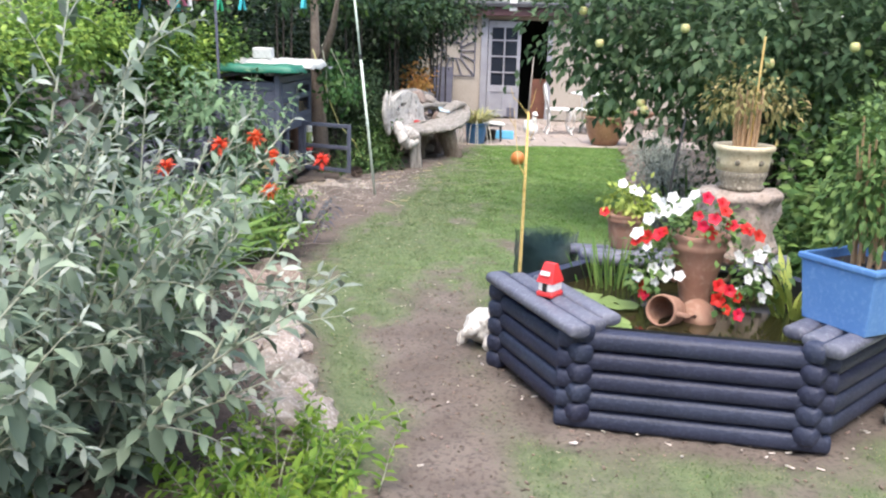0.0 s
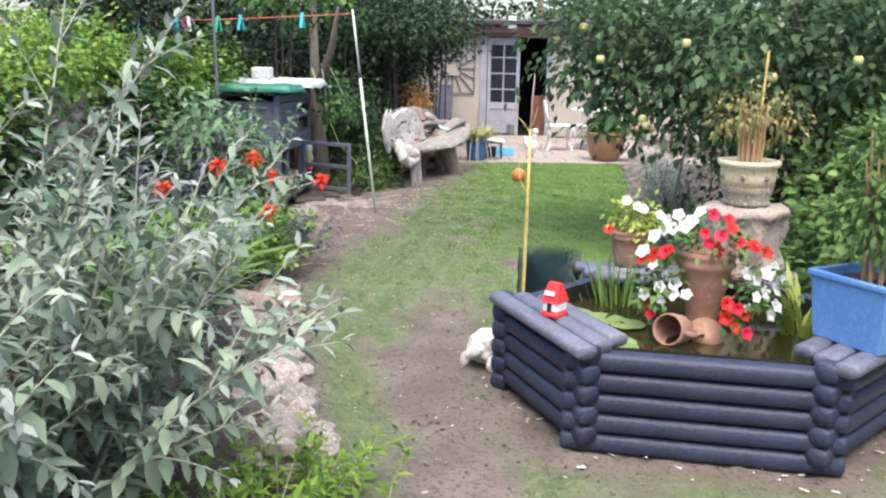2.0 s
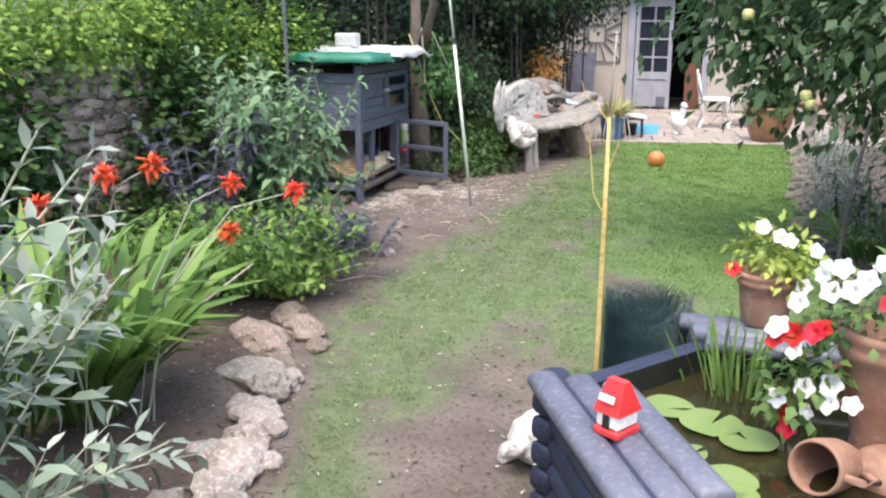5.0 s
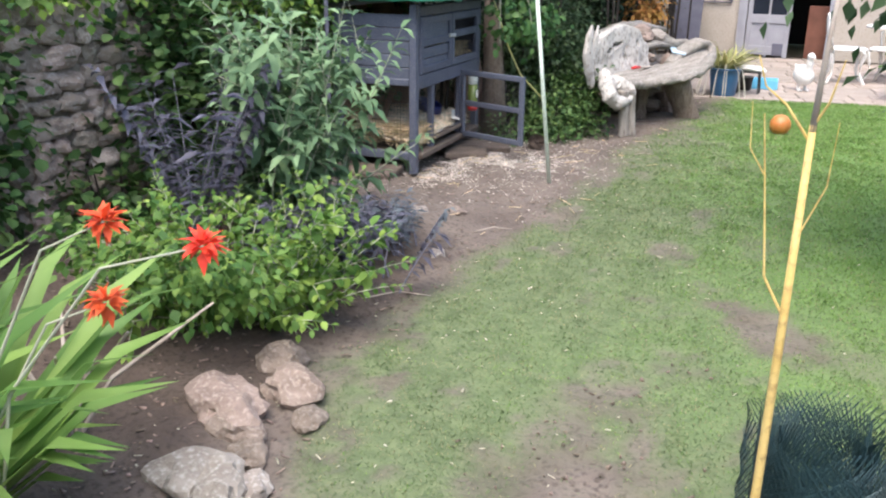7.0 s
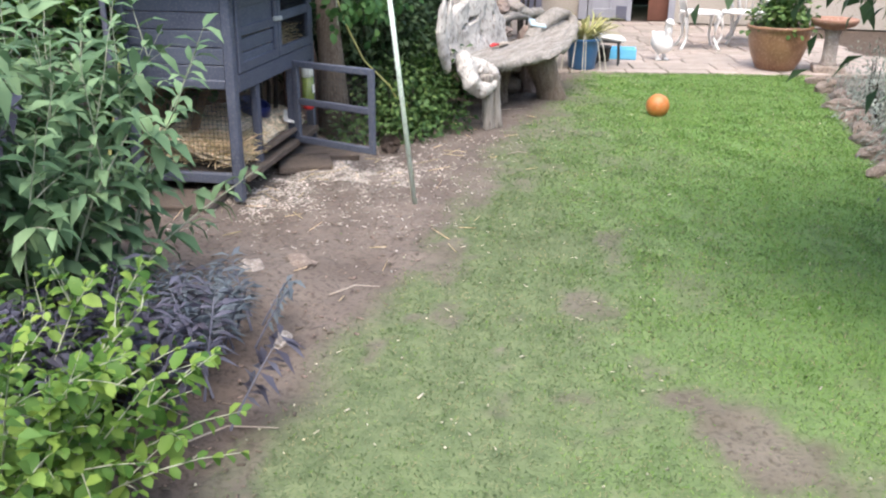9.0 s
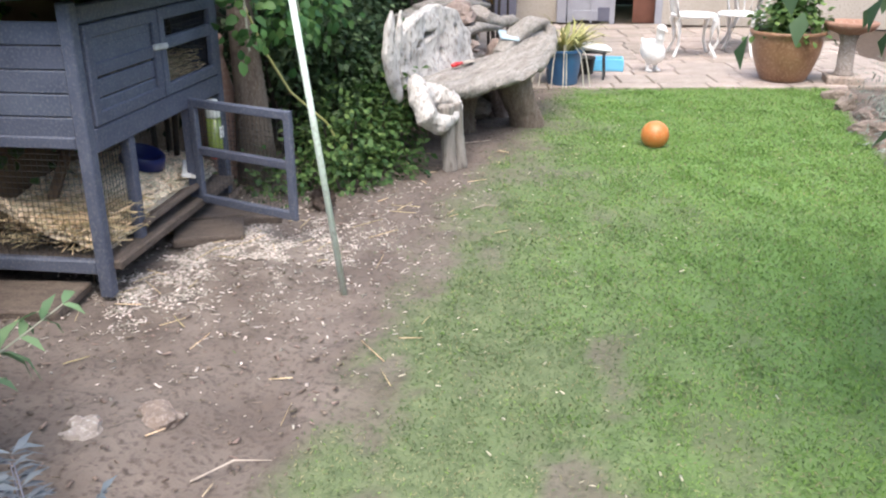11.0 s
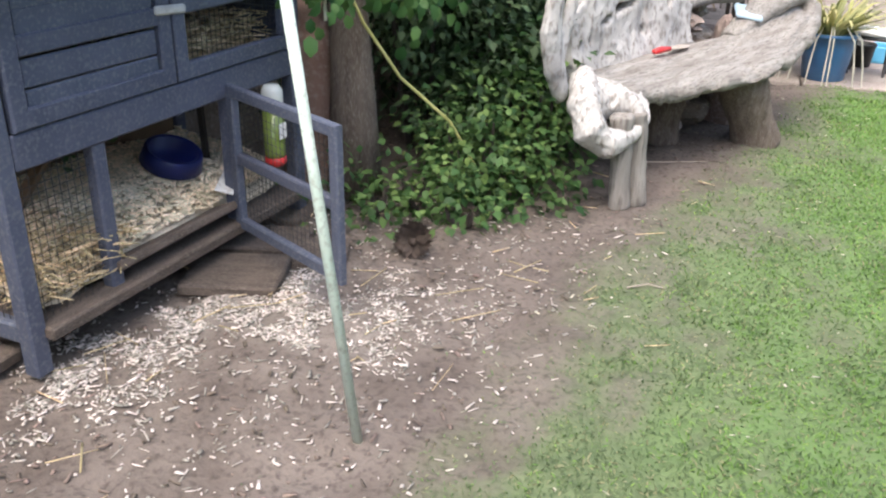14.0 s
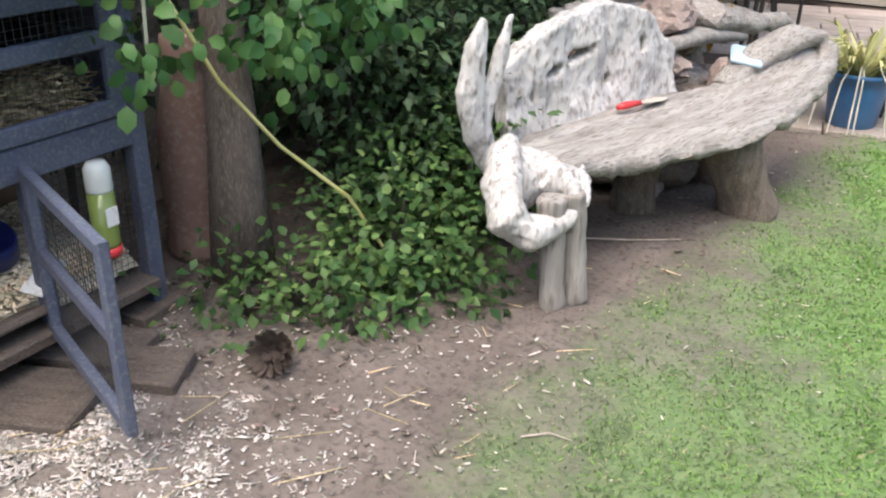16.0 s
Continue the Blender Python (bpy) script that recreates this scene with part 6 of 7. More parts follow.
# red toy house on the pond seat
toy = thing("toy_house", "small red and white toy house with a steep roof", "ornament", pose(-0.20, 3.78, 0.487, 0, 0, -28))
Geo().box((0, 0, 0.012), (0.085, 0.10, 0.024), 0.006).obj("base", M_RED, toy)
Geo().box((0, 0, 0.05), (0.075, 0.09, 0.055), 0.008).obj("walls", M_WHITE, toy)
g = Geo()
g.add([(-0.042, -0.05, 0.066), (0.042, -0.05, 0.066), (0.042, 0.05, 0.066), (-0.042, 0.05, 0.066), (-0.028, -0.012, 0.15), (0.028, -0.012, 0.15), (0.028, 0.012, 0.15), (-0.028, 0.012, 0.15)], [(0, 1, 5, 4), (1, 2, 6, 5), (2, 3, 7, 6), (3, 0, 4, 7), (4, 5, 6, 7), (3, 2, 1, 0)])
g.obj("roof", M_RED, toy)
Geo().box((0, -0.047, 0.045), (0.022, 0.006, 0.038), 0.002).obj("door", M_DARK, toy)
Geo().box((0.0, -0.048, 0.11), (0.05, 0.004, 0.02), 0.002, pose(0, 0, 0, -20, 0, 0)).obj("plaque", M_WHITE, toy)

# white tortoise ornament
g = Geo()
g.ball((0, 0, 0.10), (0.125, 0.105, 0.095), 24, 14)
g.ball((-0.15, 0.0, 0.10), (0.05, 0.035, 0.035), 12, 8)
for x, y in ((-0.085, -0.085), (-0.085, 0.085), (0.085, -0.085), (0.085, 0.085)):
    g.ball((x, y, 0.035), (0.04, 0.03, 0.045), 10, 6)
g.ball((0.13, 0, 0.05), (0.04, 0.015, 0.015), 8, 6)
ob = g.wobble(0.012, 18).obj("tortoise_statue", M_FLAKY, m=pose(-0.57, 4.43, 0.0, 0, 0, 65), smooth=True)
rm = ob.modifiers.new("fuse", "REMESH")
rm.mode, rm.voxel_size, rm.use_smooth_shade = "VOXEL", 0.008, True
tx = bpy.data.textures.new("shell", "VORONOI")
tx.noise_scale = 0.045
dp = ob.modifiers.new("shell", "DISPLACE")
dp.texture, dp.strength = tx, 0.02
tagged(ob, "flaking white-painted stone tortoise beside the pond", "statue")

# ---- lawn, patio and bench end ----
tagged(Geo().ball((0, 0, 0.095), 0.095, 28, 18).obj("ball", M_ORANGE, m=pose(-1.185, 11.55, 0.004, 12, 30, 0), smooth=True), "scuffed orange vinyl play ball on the lawn", "ball")
bw = thing("glazed_pot", "large brown glazed bowl-shaped garden pot", "pot", pose(-0.03, 14.35, 0.015))
Geo().lathe([(0.19, 0), (0.205, 0.01), (0.25, 0.10), (0.30, 0.24), (0.318, 0.36), (0.32, 0.42), (0.338, 0.428), (0.342, 0.45), (0.332, 0.462), (0.305, 0.455), (0.295, 0.40), (0.002, 0.39)], 40).obj("pot", M_BROWNPOT, bw, smooth=True)
hedge("pot_shrub", "bushy yellow-green plant filling the brown pot", (-0.03, 14.35, 0.40), [(0, 0, 0.16, 0.28, 0.26, 0.16), (0.05, 0, 0.34, 0.2, 0.2, 0.14)], 900, 0.07, 0.40, L_SHRUB, "round", 0.05, "plant")
bb = thing("bird_bath", "weathered stone bird bath on a round pillar", "bird bath", pose(0.50, 14.35, 0.0))
Geo().box((0, 0, 0.04), (0.32, 0.32, 0.08), 0.012).obj("plinth", M_PED, bb)
Geo().lathe([(0.10, 0.08), (0.09, 0.10), (0.075, 0.13), (0.07, 0.38), (0.085, 0.43), (0.10, 0.45)], 24).obj("pillar", M_STONE, bb, smooth=True)
Geo().lathe([(0.09, 0.45), (0.20, 0.49), (0.235, 0.53), (0.24, 0.56), (0.22, 0.565), (0.19, 0.53), (0.002, 0.515)], 30).obj("bowl", M_TERRA, bb, smooth=True)

pb = thing("blue_pot", "blue glazed pot at the patio edge", "pot", pose(-2.04, 13.72, 0.01))
Geo().lathe([(0.13, 0), (0.14, 0.01), (0.165, 0.22), (0.172, 0.29), (0.185, 0.295), (0.187, 0.32), (0.165, 0.322), (0.16, 0.28), (0.002, 0.27)], 32).obj("pot", M_POTBLUE, pb, smooth=True)
sl = thing("strap_plant", "variegated cream and green strap-leaved plant", "plant", pose(-2.04, 13.72, 0.28))
n = 130
w = rng.uniform(0, 6.28, n)
tagged(mesh_part("foliage", leaf_mesh("foliage", np.stack((0.05 * np.cos(w), 0.05 * np.sin(w), np.zeros(n)), 1), np.stack((0.6 * np.cos(w), 0.6 * np.sin(w), rng.uniform(0.5, 1.6, n)), 1), rng.uniform(0.25, 0.5, n), 0.012, "blade", 0.55), L_VARIEG, sl), kind="stuff")
M_ROOT = mat("pale_hanging_runners", (0.55, 0.52, 0.42), (0.68, 0.64, 0.54), None, 0.7, 8, 50, 0.1)
for i in range(9):
    w = -2.9 + 2.8 * i / 8 + rng.normal(0, 0.12)
    k = rng.uniform(0.9, 1.3)
    x, y = 0.19 * k * math.cos(w), 0.19 * k * math.sin(w)
    Geo().tube([(x * 0.7, y * 0.7, 0.10), (x * 1.15, y * 1.15, 0.02), (x * 1.35, y * 1.35, -0.14), (x * 1.45, y * 1.45, -0.27)], [0.005, 0.005, 0.006, 0.004], 5).obj("runner", M_ROOT, sl)
ty = thing("plastic_tray", "cyan plastic tray with a green lip on the paving", "tray", pose(-1.68, 14.58, 0.012, 0, 0, 6))
g = Geo()
g.box((0, 0, 0.008), (0.30, 0.22, 0.016), 0.004)
for x, y, sx, sy in ((0, -0.105, 0.30, 0.016), (0, 0.105, 0.30, 0.016), (-0.142, 0, 0.016, 0.20), (0.142, 0, 0.016, 0.20)):
    g.box((x, y, 0.065), (sx, sy, 0.11), 0.005)
g.obj("body", M_CYAN, ty)
kd = thing("black_pot", "small black plastic plant pot", "plant pot", pose(-1.88, 14.30, 0.012))
Geo().lathe([(0.07, 0), (0.075, 0.005), (0.09, 0.14), (0.097, 0.145), (0.097, 0.165), (0.085, 0.165), (0.08, 0.13), (0.002, 0.12)], 24).obj("pot", M_LINER, kd, smooth=True)
tagged(Geo().box((0, 0, 0), (0.34, 0.20, 0.05), 0.02).wobble(0.01, 8).obj("plastic_sheet", M_WHITE, m=pose(-1.80, 14.05, 0.305, 4, 7, 20)), "white plastic sheet lying on the plant stand", "sheet")
st = thing("plant_stand", "low dark stand behind the blue pot", "stand", pose(-1.80, 14.05, 0.012))
for x, y in ((-0.12, -0.07), (0.12, -0.07), (-0.12, 0.07), (0.12, 0.07)):
    Geo().tube([(x, y, 0), (x * 0.9, y * 0.9, 0.255)], 0.010, 8).obj("leg", M_WIRE, st)
Geo().box((0, 0, 0.255), (0.28, 0.18, 0.02), 0.005).obj("top", M_WIRE, st)


g = Geo()
g.ball((0, 0, 0.13), (0.075, 0.105, 0.080), 20, 12, pose(0, 0, 0, 18, 0, 0))
g.tube([(0, -0.055, 0.16), (0, -0.075, 0.22), (0, -0.070, 0.275)], [0.042, 0.028, 0.024], 12)
g.ball((0, -0.080, 0.285), (0.030, 0.038, 0.030), 14, 10)
g.tube([(0, -0.105, 0.282), (0, -0.150, 0.276)], [0.016, 0.008], 8, flat=0.6)
g.tube([(0, 0.085, 0.16), (0, 0.14, 0.20)], [0.030, 0.008], 8)
for x in (-0.03, 0.03):
    g.tube([(x, 0, 0.0), (x, 0, 0.08)], [0.014, 0.012], 8)
    g.ball((x, -0.02, 0.008), (0.022, 0.034, 0.009), 10, 6)
ob = g.obj("duck_statue", M_WHITE, m=pose(-1.25, 14.58, 0.013, 0, 0, 35) @ Matrix.Scale(1.5, 4), smooth=True)
rm = ob.modifiers.new("fuse", "REMESH")
rm.mode, rm.voxel_size, rm.use_smooth_shade = "VOXEL", 0.007, True
tagged(ob, "white-painted stone duck standing on the patio", "statue")


def cast_chair(at, rot):
    t = thing("garden_chair", "ornate white cast-metal garden chair with curved legs", "chair", pose(*at, 0, 0, rot), "white patio furniture")
    for x, y in ((-0.19, -0.18), (0.19, -0.18), (-0.18, 0.18), (0.18, 0.18)):
        sx, sy = (1 if x > 0 else -1), (1 if y > 0 else -1)
        Geo().tube([(x * 1.25, y * 1.25, 0.0), (x * 1.18, y * 1.18, 0.03), (x * 0.92, y * 0.92, 0.14), (x * 0.95, y * 0.95, 0.27), (x * 1.08, y * 1.08, 0.38), (x, y, 0.43)], [0.022, 0.018, 0.015, 0.02, 0.03, 0.028], 8).obj("leg", M_WHITE, t, smooth=True)
    Geo().lathe([(0.235, 0.42), (0.25, 0.43), (0.25, 0.445), (0.235, 0.455), (0.002, 0.458)], 30).obj("seat", M_WHITE, t, smooth=True)
    bk = Geo().tube([(-0.2, 0.2, 0.44), (-0.24, 0.24, 0.62), (-0.17, 0.27, 0.80), (0, 0.28, 0.87), (0.17, 0.27, 0.80), (0.24, 0.24, 0.62), (0.2, 0.2, 0.44)], 0.016, 8).obj("back_frame", M_WHITE, t, smooth=True)
    for x in (-0.12, -0.04, 0.04, 0.12):
        Geo().tube([(x * 0.8, 0.21, 0.45), (x * 1.3, 0.25, 0.62), (x * 0.8, 0.275, 0.83)], 0.009, 6).obj("back_scroll", M_WHITE, t, smooth=True)
    return t


cast_chair((-0.86, 15.75, 0.012), 100)
cast_chair((-0.35, 15.95, 0.012), -20)
tb = thing("garden_table", "round white cast-metal garden table on curved legs", "table", pose(-0.25, 16.5, 0.012), "white patio furniture")
Geo().lathe([(0.02, 0.66), (0.42, 0.67), (0.45, 0.68), (0.45, 0.70), (0.43, 0.71), (0.002, 0.71)], 36).obj("tabletop", M_WHITE, tb, smooth=True)
for i in range(4):
    w = math.pi * (0.25 + 0.5 * i)
    c, s = math.cos(w), math.sin(w)
    Geo().tube([(0.34 * c, 0.34 * s, 0), (0.26 * c, 0.26 * s, 0.12), (0.14 * c, 0.14 * s, 0.35), (0.2 * c, 0.2 * s, 0.55), (0.3 * c, 0.3 * s, 0.67)], [0.02, 0.018, 0.022, 0.022, 0.02], 8).obj("leg", M_WHITE, tb, smooth=True)

# rockery, log and plants behind the bench
for i in range(30):
    lay = i % 3
    a = rng.uniform(0, 1)
    x, y = -2.62 - 0.30 * a - 0.12 * lay + rng.normal(0, 0.05), 11.9 + 1.45 * ((i * 0.618) % 1)
    s = rng.uniform(0.17, 0.34)
    rock("rockery_stone", (x, y, -0.01 + 0.15 * lay), (s * 1.2, s, s * 0.75), 40 + i * 1.9, M_BROWNSTONE if i % 3 else M_STONE, "rough grey-brown rockery stone piled behind the bench", "stone", "rockery stones")
g = Geo()
g.tube([(-3.05, 11.75, 0.78), (-2.90, 12.2, 0.80), (-2.72, 12.7, 0.68), (-2.62, 13.1, 0.63), (-2.45, 13.5, 0.60)], [0.05, 0.10, 0.09, 0.10, 0.05], 12, flat=0.7)
ob = g.obj("driftwood_log", M_DRIFT, smooth=True)
rm = ob.modifiers.new("fuse", "REMESH")
rm.mode, rm.voxel_size, rm.use_smooth_shade = "VOXEL", 0.018, True
tx = bpy.data.textures.new("gnarl_log", "CLOUDS")
tx.noise_scale = 0.10
dp = ob.modifiers.new("gnarl", "DISPLACE")
dp.texture, dp.strength = tx, 0.06
tagged(ob, "grey driftwood log lying on the rockery", "log")
for i in range(40):
    lay = i // 5
    wide_ = 0.34 * (1 - lay / 11)
    x, y = -2.80 + rng.uniform(-1, 1) * wide_ * 0.9, 12.42 + rng.uniform(-1, 1) * wide_ * 1.7
    s = rng.uniform(0.22, 0.36)
    rock("rockery_stone", (x, y, 0.02 + 0.098 * lay), (s * 1.1, s * 1.3, rng.uniform(0.13, 0.19)), 140 + i * 2.3, M_BROWNSTONE if i % 4 else M_STONE, "flat weathered stone stacked in the rockery heap", "stone", "rockery stones")
for a, b, r_ in (((-2.95, 12.0, 0.84), (-2.55, 12.75, 0.80), 0.06), ((-2.62, 11.95, 0.66), (-2.45, 12.7, 0.62), 0.05), ((-2.98, 12.5, 0.86), (-2.62, 13.2, 0.66), 0.055)):
    m_ = [(a[k] + b[k]) / 2 for k in range(3)]
    m_[2] += 0.03
    tagged(Geo().tube([a, [a[k] * 0.7 + m_[k] * 0.3 for k in range(3)], m_, b], [r_ * 0.6, r_, r_ * 1.05, r_ * 0.5], 12, flat=0.7).wobble(0.03, 7, r_ * 90).obj("driftwood_branch", M_DRIFT, smooth=True), "grey driftwood branch lying on the rockery heap", "driftwood", "driftwood pieces")
hedge("rusty_shrub", "rusty orange shrub beside the rockery", (-2.92, 13.2, 0), [(0, 0, 1.0, 0.26, 0.24, 0.20), (0.0, 0, 0.7, 0.12, 0.12, 0.15)], 800, 0.07, 0.3, L_RUST, "small", 0.06, "shrub")
tagged(Geo().box((0, 0, 0), (0.14, 0.20, 0.025), 0.008).wobble(0.012, 10).obj("folded_sheet", M_PALEBLUE, m=pose(-2.30, 12.28, 0.62, 6, 10, 20)), "pale blue folded sheet lying behind the bench", "sheet")
rock("seat_block", (-2.36, 12.30, 0.0), (0.26, 0.26, 0.76), 77, M_BROWNSTONE, "upright brown stone behind the bench", "stone", "rockery stones")

# chimney pot, hose, cone by the tree
tagged(Geo().lathe([(0.13, 0), (0.135, 0.03), (0.125, 0.10), (0.135, 0.30), (0.125, 0.52), (0.09, 0.68), (0.075, 0.74), (0.085, 0.76), (0.08, 0.85), (0.055, 0.86), (0.05, 0.70), (0.002, 0.68)], 28).obj("chimney_pot", M_OLDCLAY, m=pose(-3.70, 10.20, 0.0), smooth=True), "tall terracotta chimney pot beside the tree trunk", "chimney pot")
tagged(Geo().tube([(-3.36, 9.7, 1.45), (-3.26, 9.82, 1.06), (-3.22, 9.95, 0.80), (-3.18, 10.15, 0.55), (-3.05, 10.34, 0.34), (-2.98, 10.45, 0.12), (-2.95, 10.5, 0.03)], 0.007, 8).obj("garden_hose", M_HOSE, smooth=True), "yellow garden hose hanging down past the tree", "hose")
tagged(Geo().tube([(-3.90, 8.34, 0.85), (-3.89, 8.29, 0.68), (-3.90, 8.18, 0.4), (-3.90, 8.09, 0.16), (-3.92, 8.05, 0.0)], 0.009, 8).obj("garden_hose", M_HOSE, smooth=True), "yellow garden hose standing beside the hutch", "hose")
pc = thing("pine_cone", "large open brown pine cone on the earth", "pine cone", pose(-2.86, 9.76, 0.055, 80, 0, 30))
n = 90
i_ = np.arange(n)
zz = -0.07 + 0.14 * i_ / n
rr = 0.055 * np.sqrt(np.clip(1 - (zz / 0.085) ** 2, 0.05, 1))
w = i_ * 2.39996
M_CONE = mat("brown_cone_scales", (0.055, 0.040, 0.032), (0.115, 0.085, 0.066), None, 0.85, 20, 80, 0.3, island=0.12)
P = np.stack((rr * 0.4 * np.cos(w), rr * 0.4 * np.sin(w), zz), 1)
D = np.stack((np.cos(w), np.sin(w), np.full(n, 0.5)), 1)
tagged(mesh_part("scale", leaf_mesh("scale", P, D, rr * 1.0 + 0.008, 0.014, "round", -0.2), M_CONE, pc), kind="stuff")
Geo().ball((0, 0, 0), (0.03, 0.03, 0.075), 10, 8).obj("core", M_CONE, pc)
climb = thing("climbing_leaves", "broad bright-green leaves of a climber hanging by the trunk", "climber", pose(0, 0, 0))
P, D = cloud(460, [(-3.16, 9.64, 0.98, 0.07, 0.09, 0.18), (-3.10, 10.10, 0.92, 0.09, 0.12, 0.19), (-3.12, 10.42, 1.0, 0.12, 0.16, 0.14), (-3.3, 10.3, 1.2, 0.15, 0.3, 0.12)], 0.05, 6, 0.5, 0.7)
L = rng.uniform(0.045, 0.085, 460)
tagged(mesh_part("foliage", leaf_mesh("foliage", P, D, L, L * 0.33, "round", 0.3, up=np.tile((1.0, -0.4, 0.3), (460, 1))), L_CLIMB, climb), kind="stuff")
Geo().tube([(-3.35, 10.0, 1.5), (-3.2, 9.7, 1.2), (-3.17, 9.66, 0.85)], 0.006, 6).obj("vine", M_STEM, climb)
Geo().tube([(-3.35, 10.1, 1.6), (-3.15, 10.2, 1.15), (-3.1, 10.25, 0.8)], 0.006, 6).obj("vine", M_STEM, climb)
tagged(Geo().tube([(0.44, 6.2, 0.0), (0.47, 6.2, 0.7), (0.53, 6.22, 1.12)], [0.011, 0.010, 0.008], 8).obj("garden_stake", M_WIRE), "thin dark metal stake leaning in the border", "stake")
for i in range(12):
    y = 8.9 + i * 0.42
    rock("edging_stone", (0.41 + 0.03 * rng.normal() - 0.004 * i, y, -0.02), (0.12, 0.30, 0.14), 200 + i * 1.7, M_BROWNSTONE, "grey-brown stone edging the lawn", "stone", "lawn edging stones")

# ---- scattered litter ----
def chips(name, label, P, lmin, lmax, wide, thick, material, flat=True):
    n = len(P)
    a = rng.uniform(0, 6.28, n)
    L = lmin + (lmax - lmin) * rng.random(n) ** 2.2
    W = wide * rng.uniform(0.35, 1.7, n)
    tilt = rng.normal(0, 0.12, n)
    d = np.stack((np.cos(a), np.sin(a), tilt), 1) * L[:, None] / 2
    s = np.stack((-np.sin(a), np.cos(a), rng.normal(0, 0.2, n)), 1) * W[:, None] / 2
    up = np.tile((0, 0, thick), (n, 1))
    P = np.asarray(P)
    V = np.stack((P - d - s, P + d - s * 0.7, P + d + s * 0.8, P - d + s, P - d + up * 1.2, P + d + up), 1)
    T = np.array(((0, 1, 5), (0, 5, 4), (3, 4, 5), (3, 5, 2), (0, 4, 3), (1, 2, 5), (0, 3, 2), (0, 2, 1)))
    T = T[None] + (np.arange(n) * 6)[:, None, None]
    return tagged(mesh_part(name, tri_mesh(name, V.reshape(-1, 3), T.reshape(-1, 3)), material), label, "litter", kind="stuff")


def scatter(n, fn, x0, x1, y0, y1, z=0.008):
    x, y = rng.uniform(x0, x1, n), rng.uniform(y0, y1, n)
    k = rng.random(n) < fn(x, y)
    x, y = x[k], y[k]
    return np.stack((x, y, z + 0.002 + 0.010 * ripple(x * 2.3, y * 2.3) * (1.5 - lawn(x, y)) + 0.05 * step(0.10, 0.5, np.interp(y, LEFT_Y, LEFT_X) - x) * step(-8.3, -7.4, -y)), 1)


def by_hutch(x, y):
    return (np.exp(-((x + 2.97) / 0.36) ** 2 - ((y - 9.12) / 0.42) ** 2) + 0.8 * np.exp(-((x + 3.22) / 0.24) ** 2 - ((y - 8.62) / 0.30) ** 2)) * np.clip(0.25 + 2.2 * ripple(x * 3.1, y * 3.1), 0.03, 1.6) + 0.04 * np.exp(-((x + 2.7) / 0.7) ** 2 - ((y - 9.2) / 1.2) ** 2)


M_CREAMCHIP = mat("cream_shavings", (0.74, 0.60, 0.40), (0.90, 0.78, 0.58), None, 0.9, 6, 60, 0.2, island=0.4)
M_CHIP = mat("pale_shavings", (0.42, 0.37, 0.32), (0.68, 0.62, 0.55), None, 0.9, 40, 200, 0.2, island=0.55)
M_FLECK = mat("faded_petal_flecks", (0.40, 0.38, 0.26), (0.60, 0.56, 0.44), None, 0.9, 6, 60, 0.2, island=0.4)
M_LITTER = mat("dry_leaf_litter", (0.13, 0.10, 0.08), (0.26, 0.20, 0.155), None, 0.95, 6, 60, 0.2, island=0.45)
chips("wood_shavings", "pale wood shavings scattered on the earth", scatter(70000, by_hutch, -3.9, -2.0, 7.6, 10.4, 0.003), 0.004, 0.030, 0.008, 0.002, M_CHIP)
chips("wood_shavings", "long pale curls of wood shavings on the earth", scatter(9000, by_hutch, -3.9, -2.0, 7.6, 10.4, 0.006), 0.018, 0.045, 0.006, 0.002, M_CHIP)
chips("hutch_shavings", "pale shavings on the hutch floor", np.array([HM @ Vector((u_, v_, 0.195 + 0.25 * (v_ / 0.6) ** 0.7 * (0.7 + 0.4 * noise.noise((u_ * 3, v_ * 3, 2))))) for u_, v_ in zip(rng.uniform(0.04, 1.28, 6000), rng.uniform(0.04, 0.55, 6000))]), 0.010, 0.045, 0.010, 0.006, M_CREAMCHIP)
chips("straw", "loose straw stalks on the earth by the hutch", scatter(800, lambda x, y: 0.6 * by_hutch(x, y) + 0.08 * (x < -1.9), -3.7, -1.7, 7.2, 11.2, 0.014), 0.06, 0.20, 0.004, 0.003, M_STRAW)
chips("hutch_straw", "golden straw in the end of the hutch", np.array([HM @ Vector((rng.uniform(0.02, 0.40), rng.uniform(-0.03, 0.5), 0.19 + 0.14 * rng.random())) for _ in range(900)]), 0.06, 0.16, 0.004, 0.003, M_STRAW)
chips("hay", "hay in the upper storey of the hutch", np.array([HM @ Vector((rng.uniform(0.72, 1.25), rng.uniform(0.03, 0.4), 0.69 + rng.random() ** 1.4 * 0.17)) for _ in range(1900)]), 0.05, 0.13, 0.005, 0.003, M_STRAW)
chips("leaf_litter", "dry leaf litter and twigs on the bare earth", scatter(8500, lambda x, y: 0.75 * (1 - lawn(x, y)) * (x < np.interp(y, LEFT_Y, LEFT_X) + 0.08), -4.0, -1.0, 2.4, 12.6, 0.006), 0.006, 0.038, 0.010, 0.002, M_LITTER)
chips("lawn_flecks", "pale fallen petals and chips on the lawn", scatter(1000, lambda x, y: 0.2 + 0.6 * (x < -0.9), -2.3, 0.4, 3.0, 13.0, 0.016), 0.008, 0.030, 0.007, 0.002, M_FLECK)
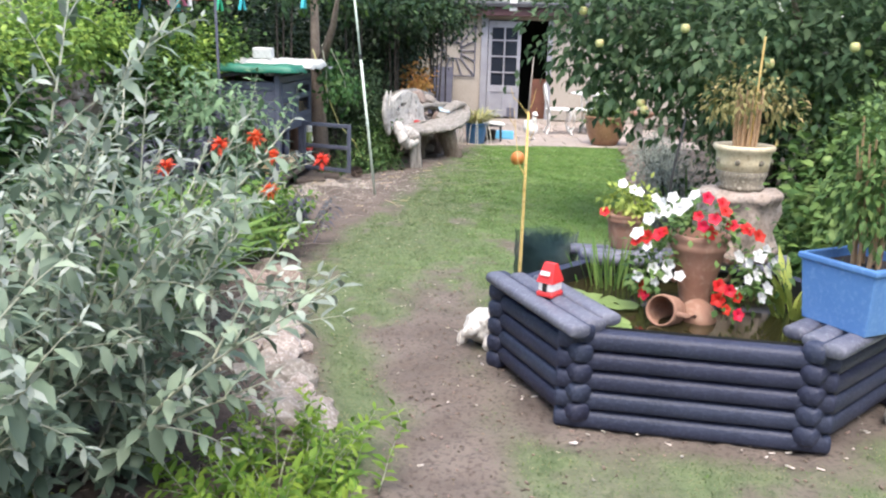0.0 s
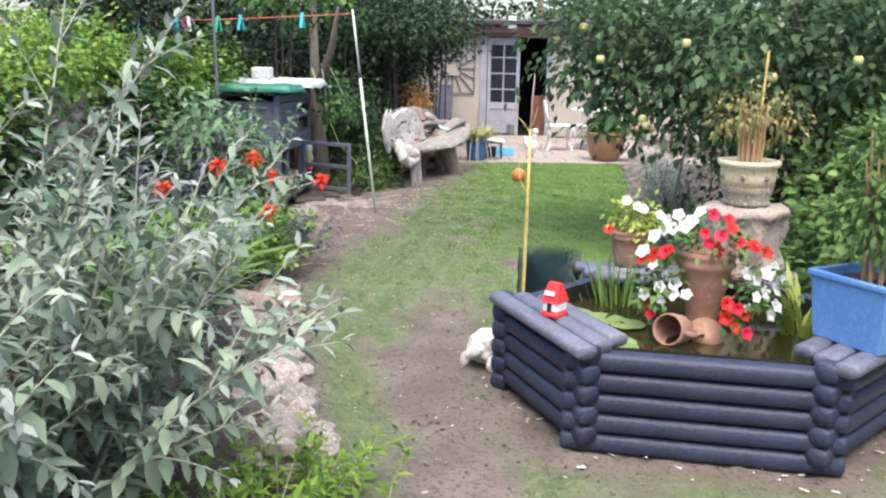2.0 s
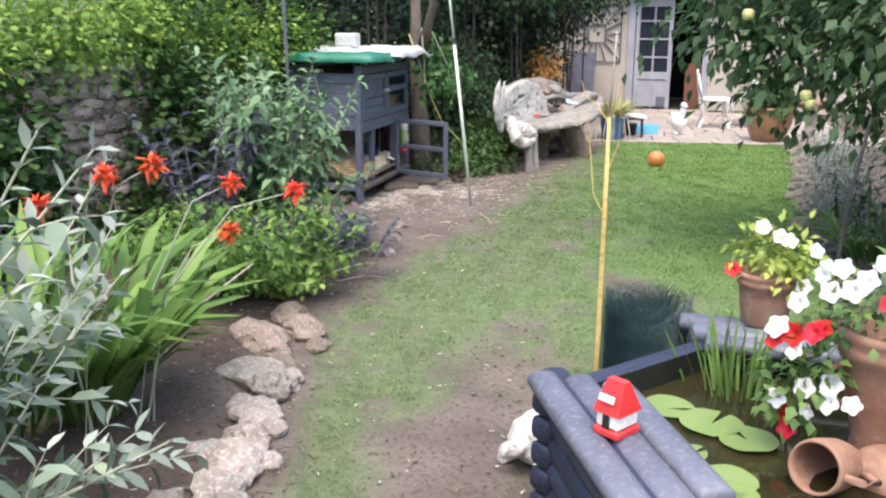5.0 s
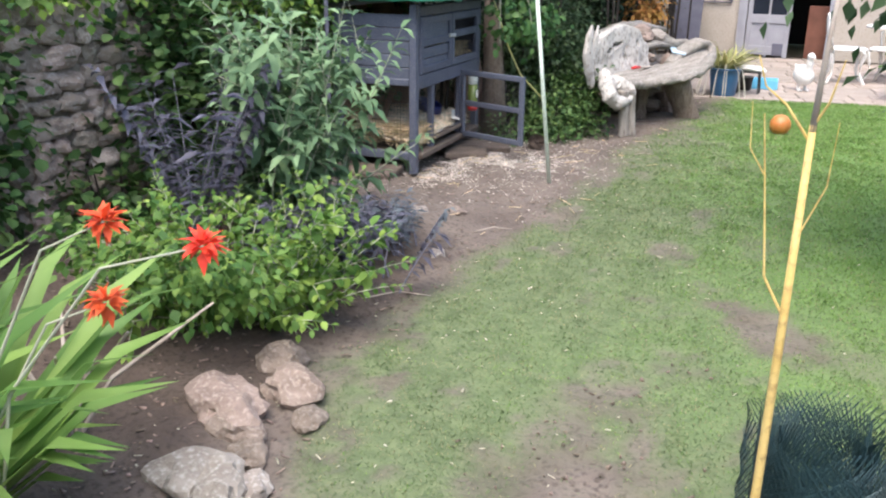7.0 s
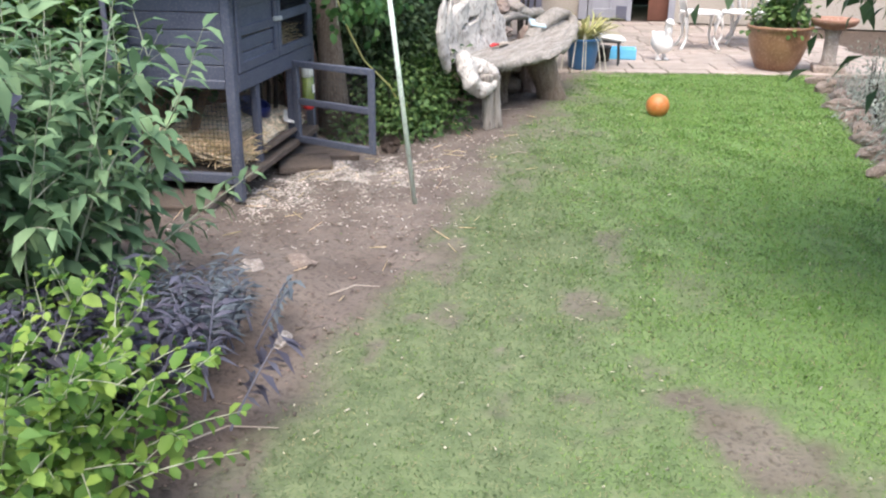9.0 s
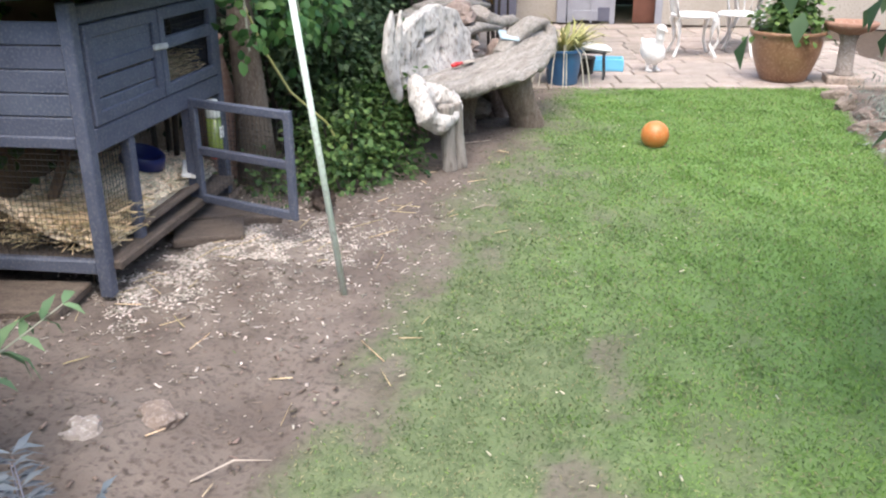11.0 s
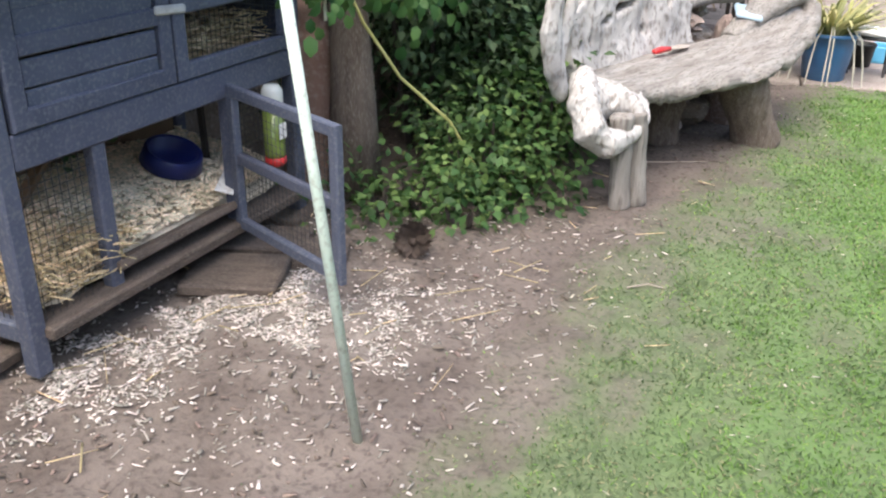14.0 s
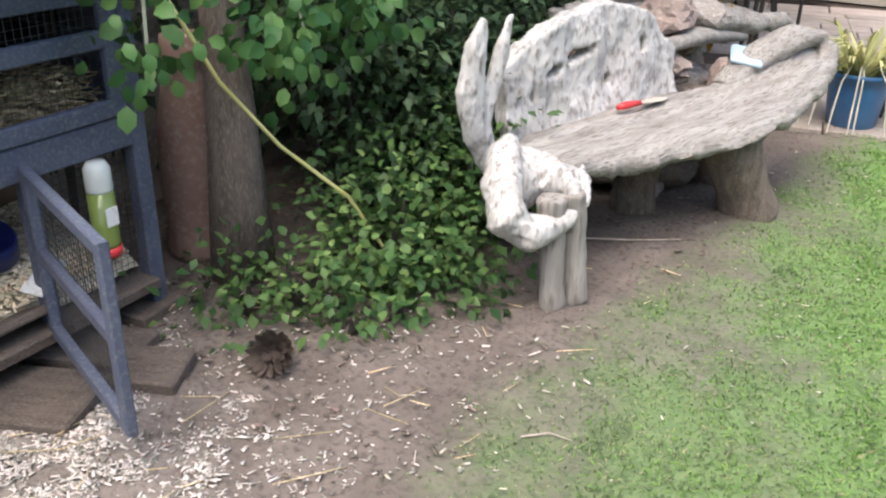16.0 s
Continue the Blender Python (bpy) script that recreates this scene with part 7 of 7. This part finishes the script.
chips("path_grit", "small pebbles and bark bits on the trodden path", scatter(2200, lambda x, y: (1 - lawn(x, y)) * 0.6, -1.4, 1.2, 2.3, 6.2, 0.004), 0.006, 0.022, 0.010, 0.006, M_LITTER)
chips("path_chips", "pale bark chips beside the pond", scatter(420, lambda x, y: (1 - lawn(x, y)) * (0.15 + 0.8 * (chain_dist(x, y, POND + POND[:1]) < 0.2)), -1.2, 1.2, 2.6, 5.2, 0.006), 0.012, 0.035, 0.011, 0.005, M_CHIP)
for a, b, c in (((-2.3, 7.35), (-2.22, 7.46), (-2.12, 7.5)), ((-2.35, 6.1), (-2.2, 6.3), (-2.05, 6.35)), ((-2.05, 9.9), (-1.99, 9.95), (-1.93, 9.97)), ((-2.55, 11.2), (-2.35, 11.3), (-2.2, 11.45))):
    tagged(Geo().tube([(*a, 0.012), (*b, 0.022), (*c, 0.012)], [0.0035, 0.003, 0.0015], 6).obj("twig", M_WEATHERED), "dry brown twig lying on the ground", "twig", "fallen twigs")

# ---- paving slabs ----
SHAPES = {}
u = patio_edge(1) - patio_edge(0)
ang = math.degrees(math.atan(u))
row_v, r = 0.0, 0
while row_v < 4.6 and r < 14:
    d = (0.22, 0.44, 0.30, 0.44)[r % 4]
    q = -0.9 + 0.13 * (r % 3)
    while q < 3.6:
        w = (0.44, 0.30, 0.60, 0.44, 0.22)[int(rng.integers(0, 5))]
        cx, cy = q + w / 2, row_v + d / 2
        wx = -2.13 + cx * math.cos(radians(ang)) - cy * math.sin(radians(ang))
        wy = 13.47 + cx * math.sin(radians(ang)) + cy * math.cos(radians(ang))
        if wy < SY - 0.25:
            if (w, d) not in SHAPES:
                first = Geo().box((0, 0, 0), (w - 0.012, d - 0.012, 0.05), 0.008).obj("slab", M_PAVE)
                SHAPES[(w, d)] = first.data
                bpy.data.objects.remove(first)
            mesh_part("slab", SHAPES[(w, d)], None, patio, m=pose(wx, wy, -0.012 + rng.normal(0, 0.0025), rng.normal(0, 0.3), rng.normal(0, 0.3), ang))
        q += w
    row_v += d
    r += 1
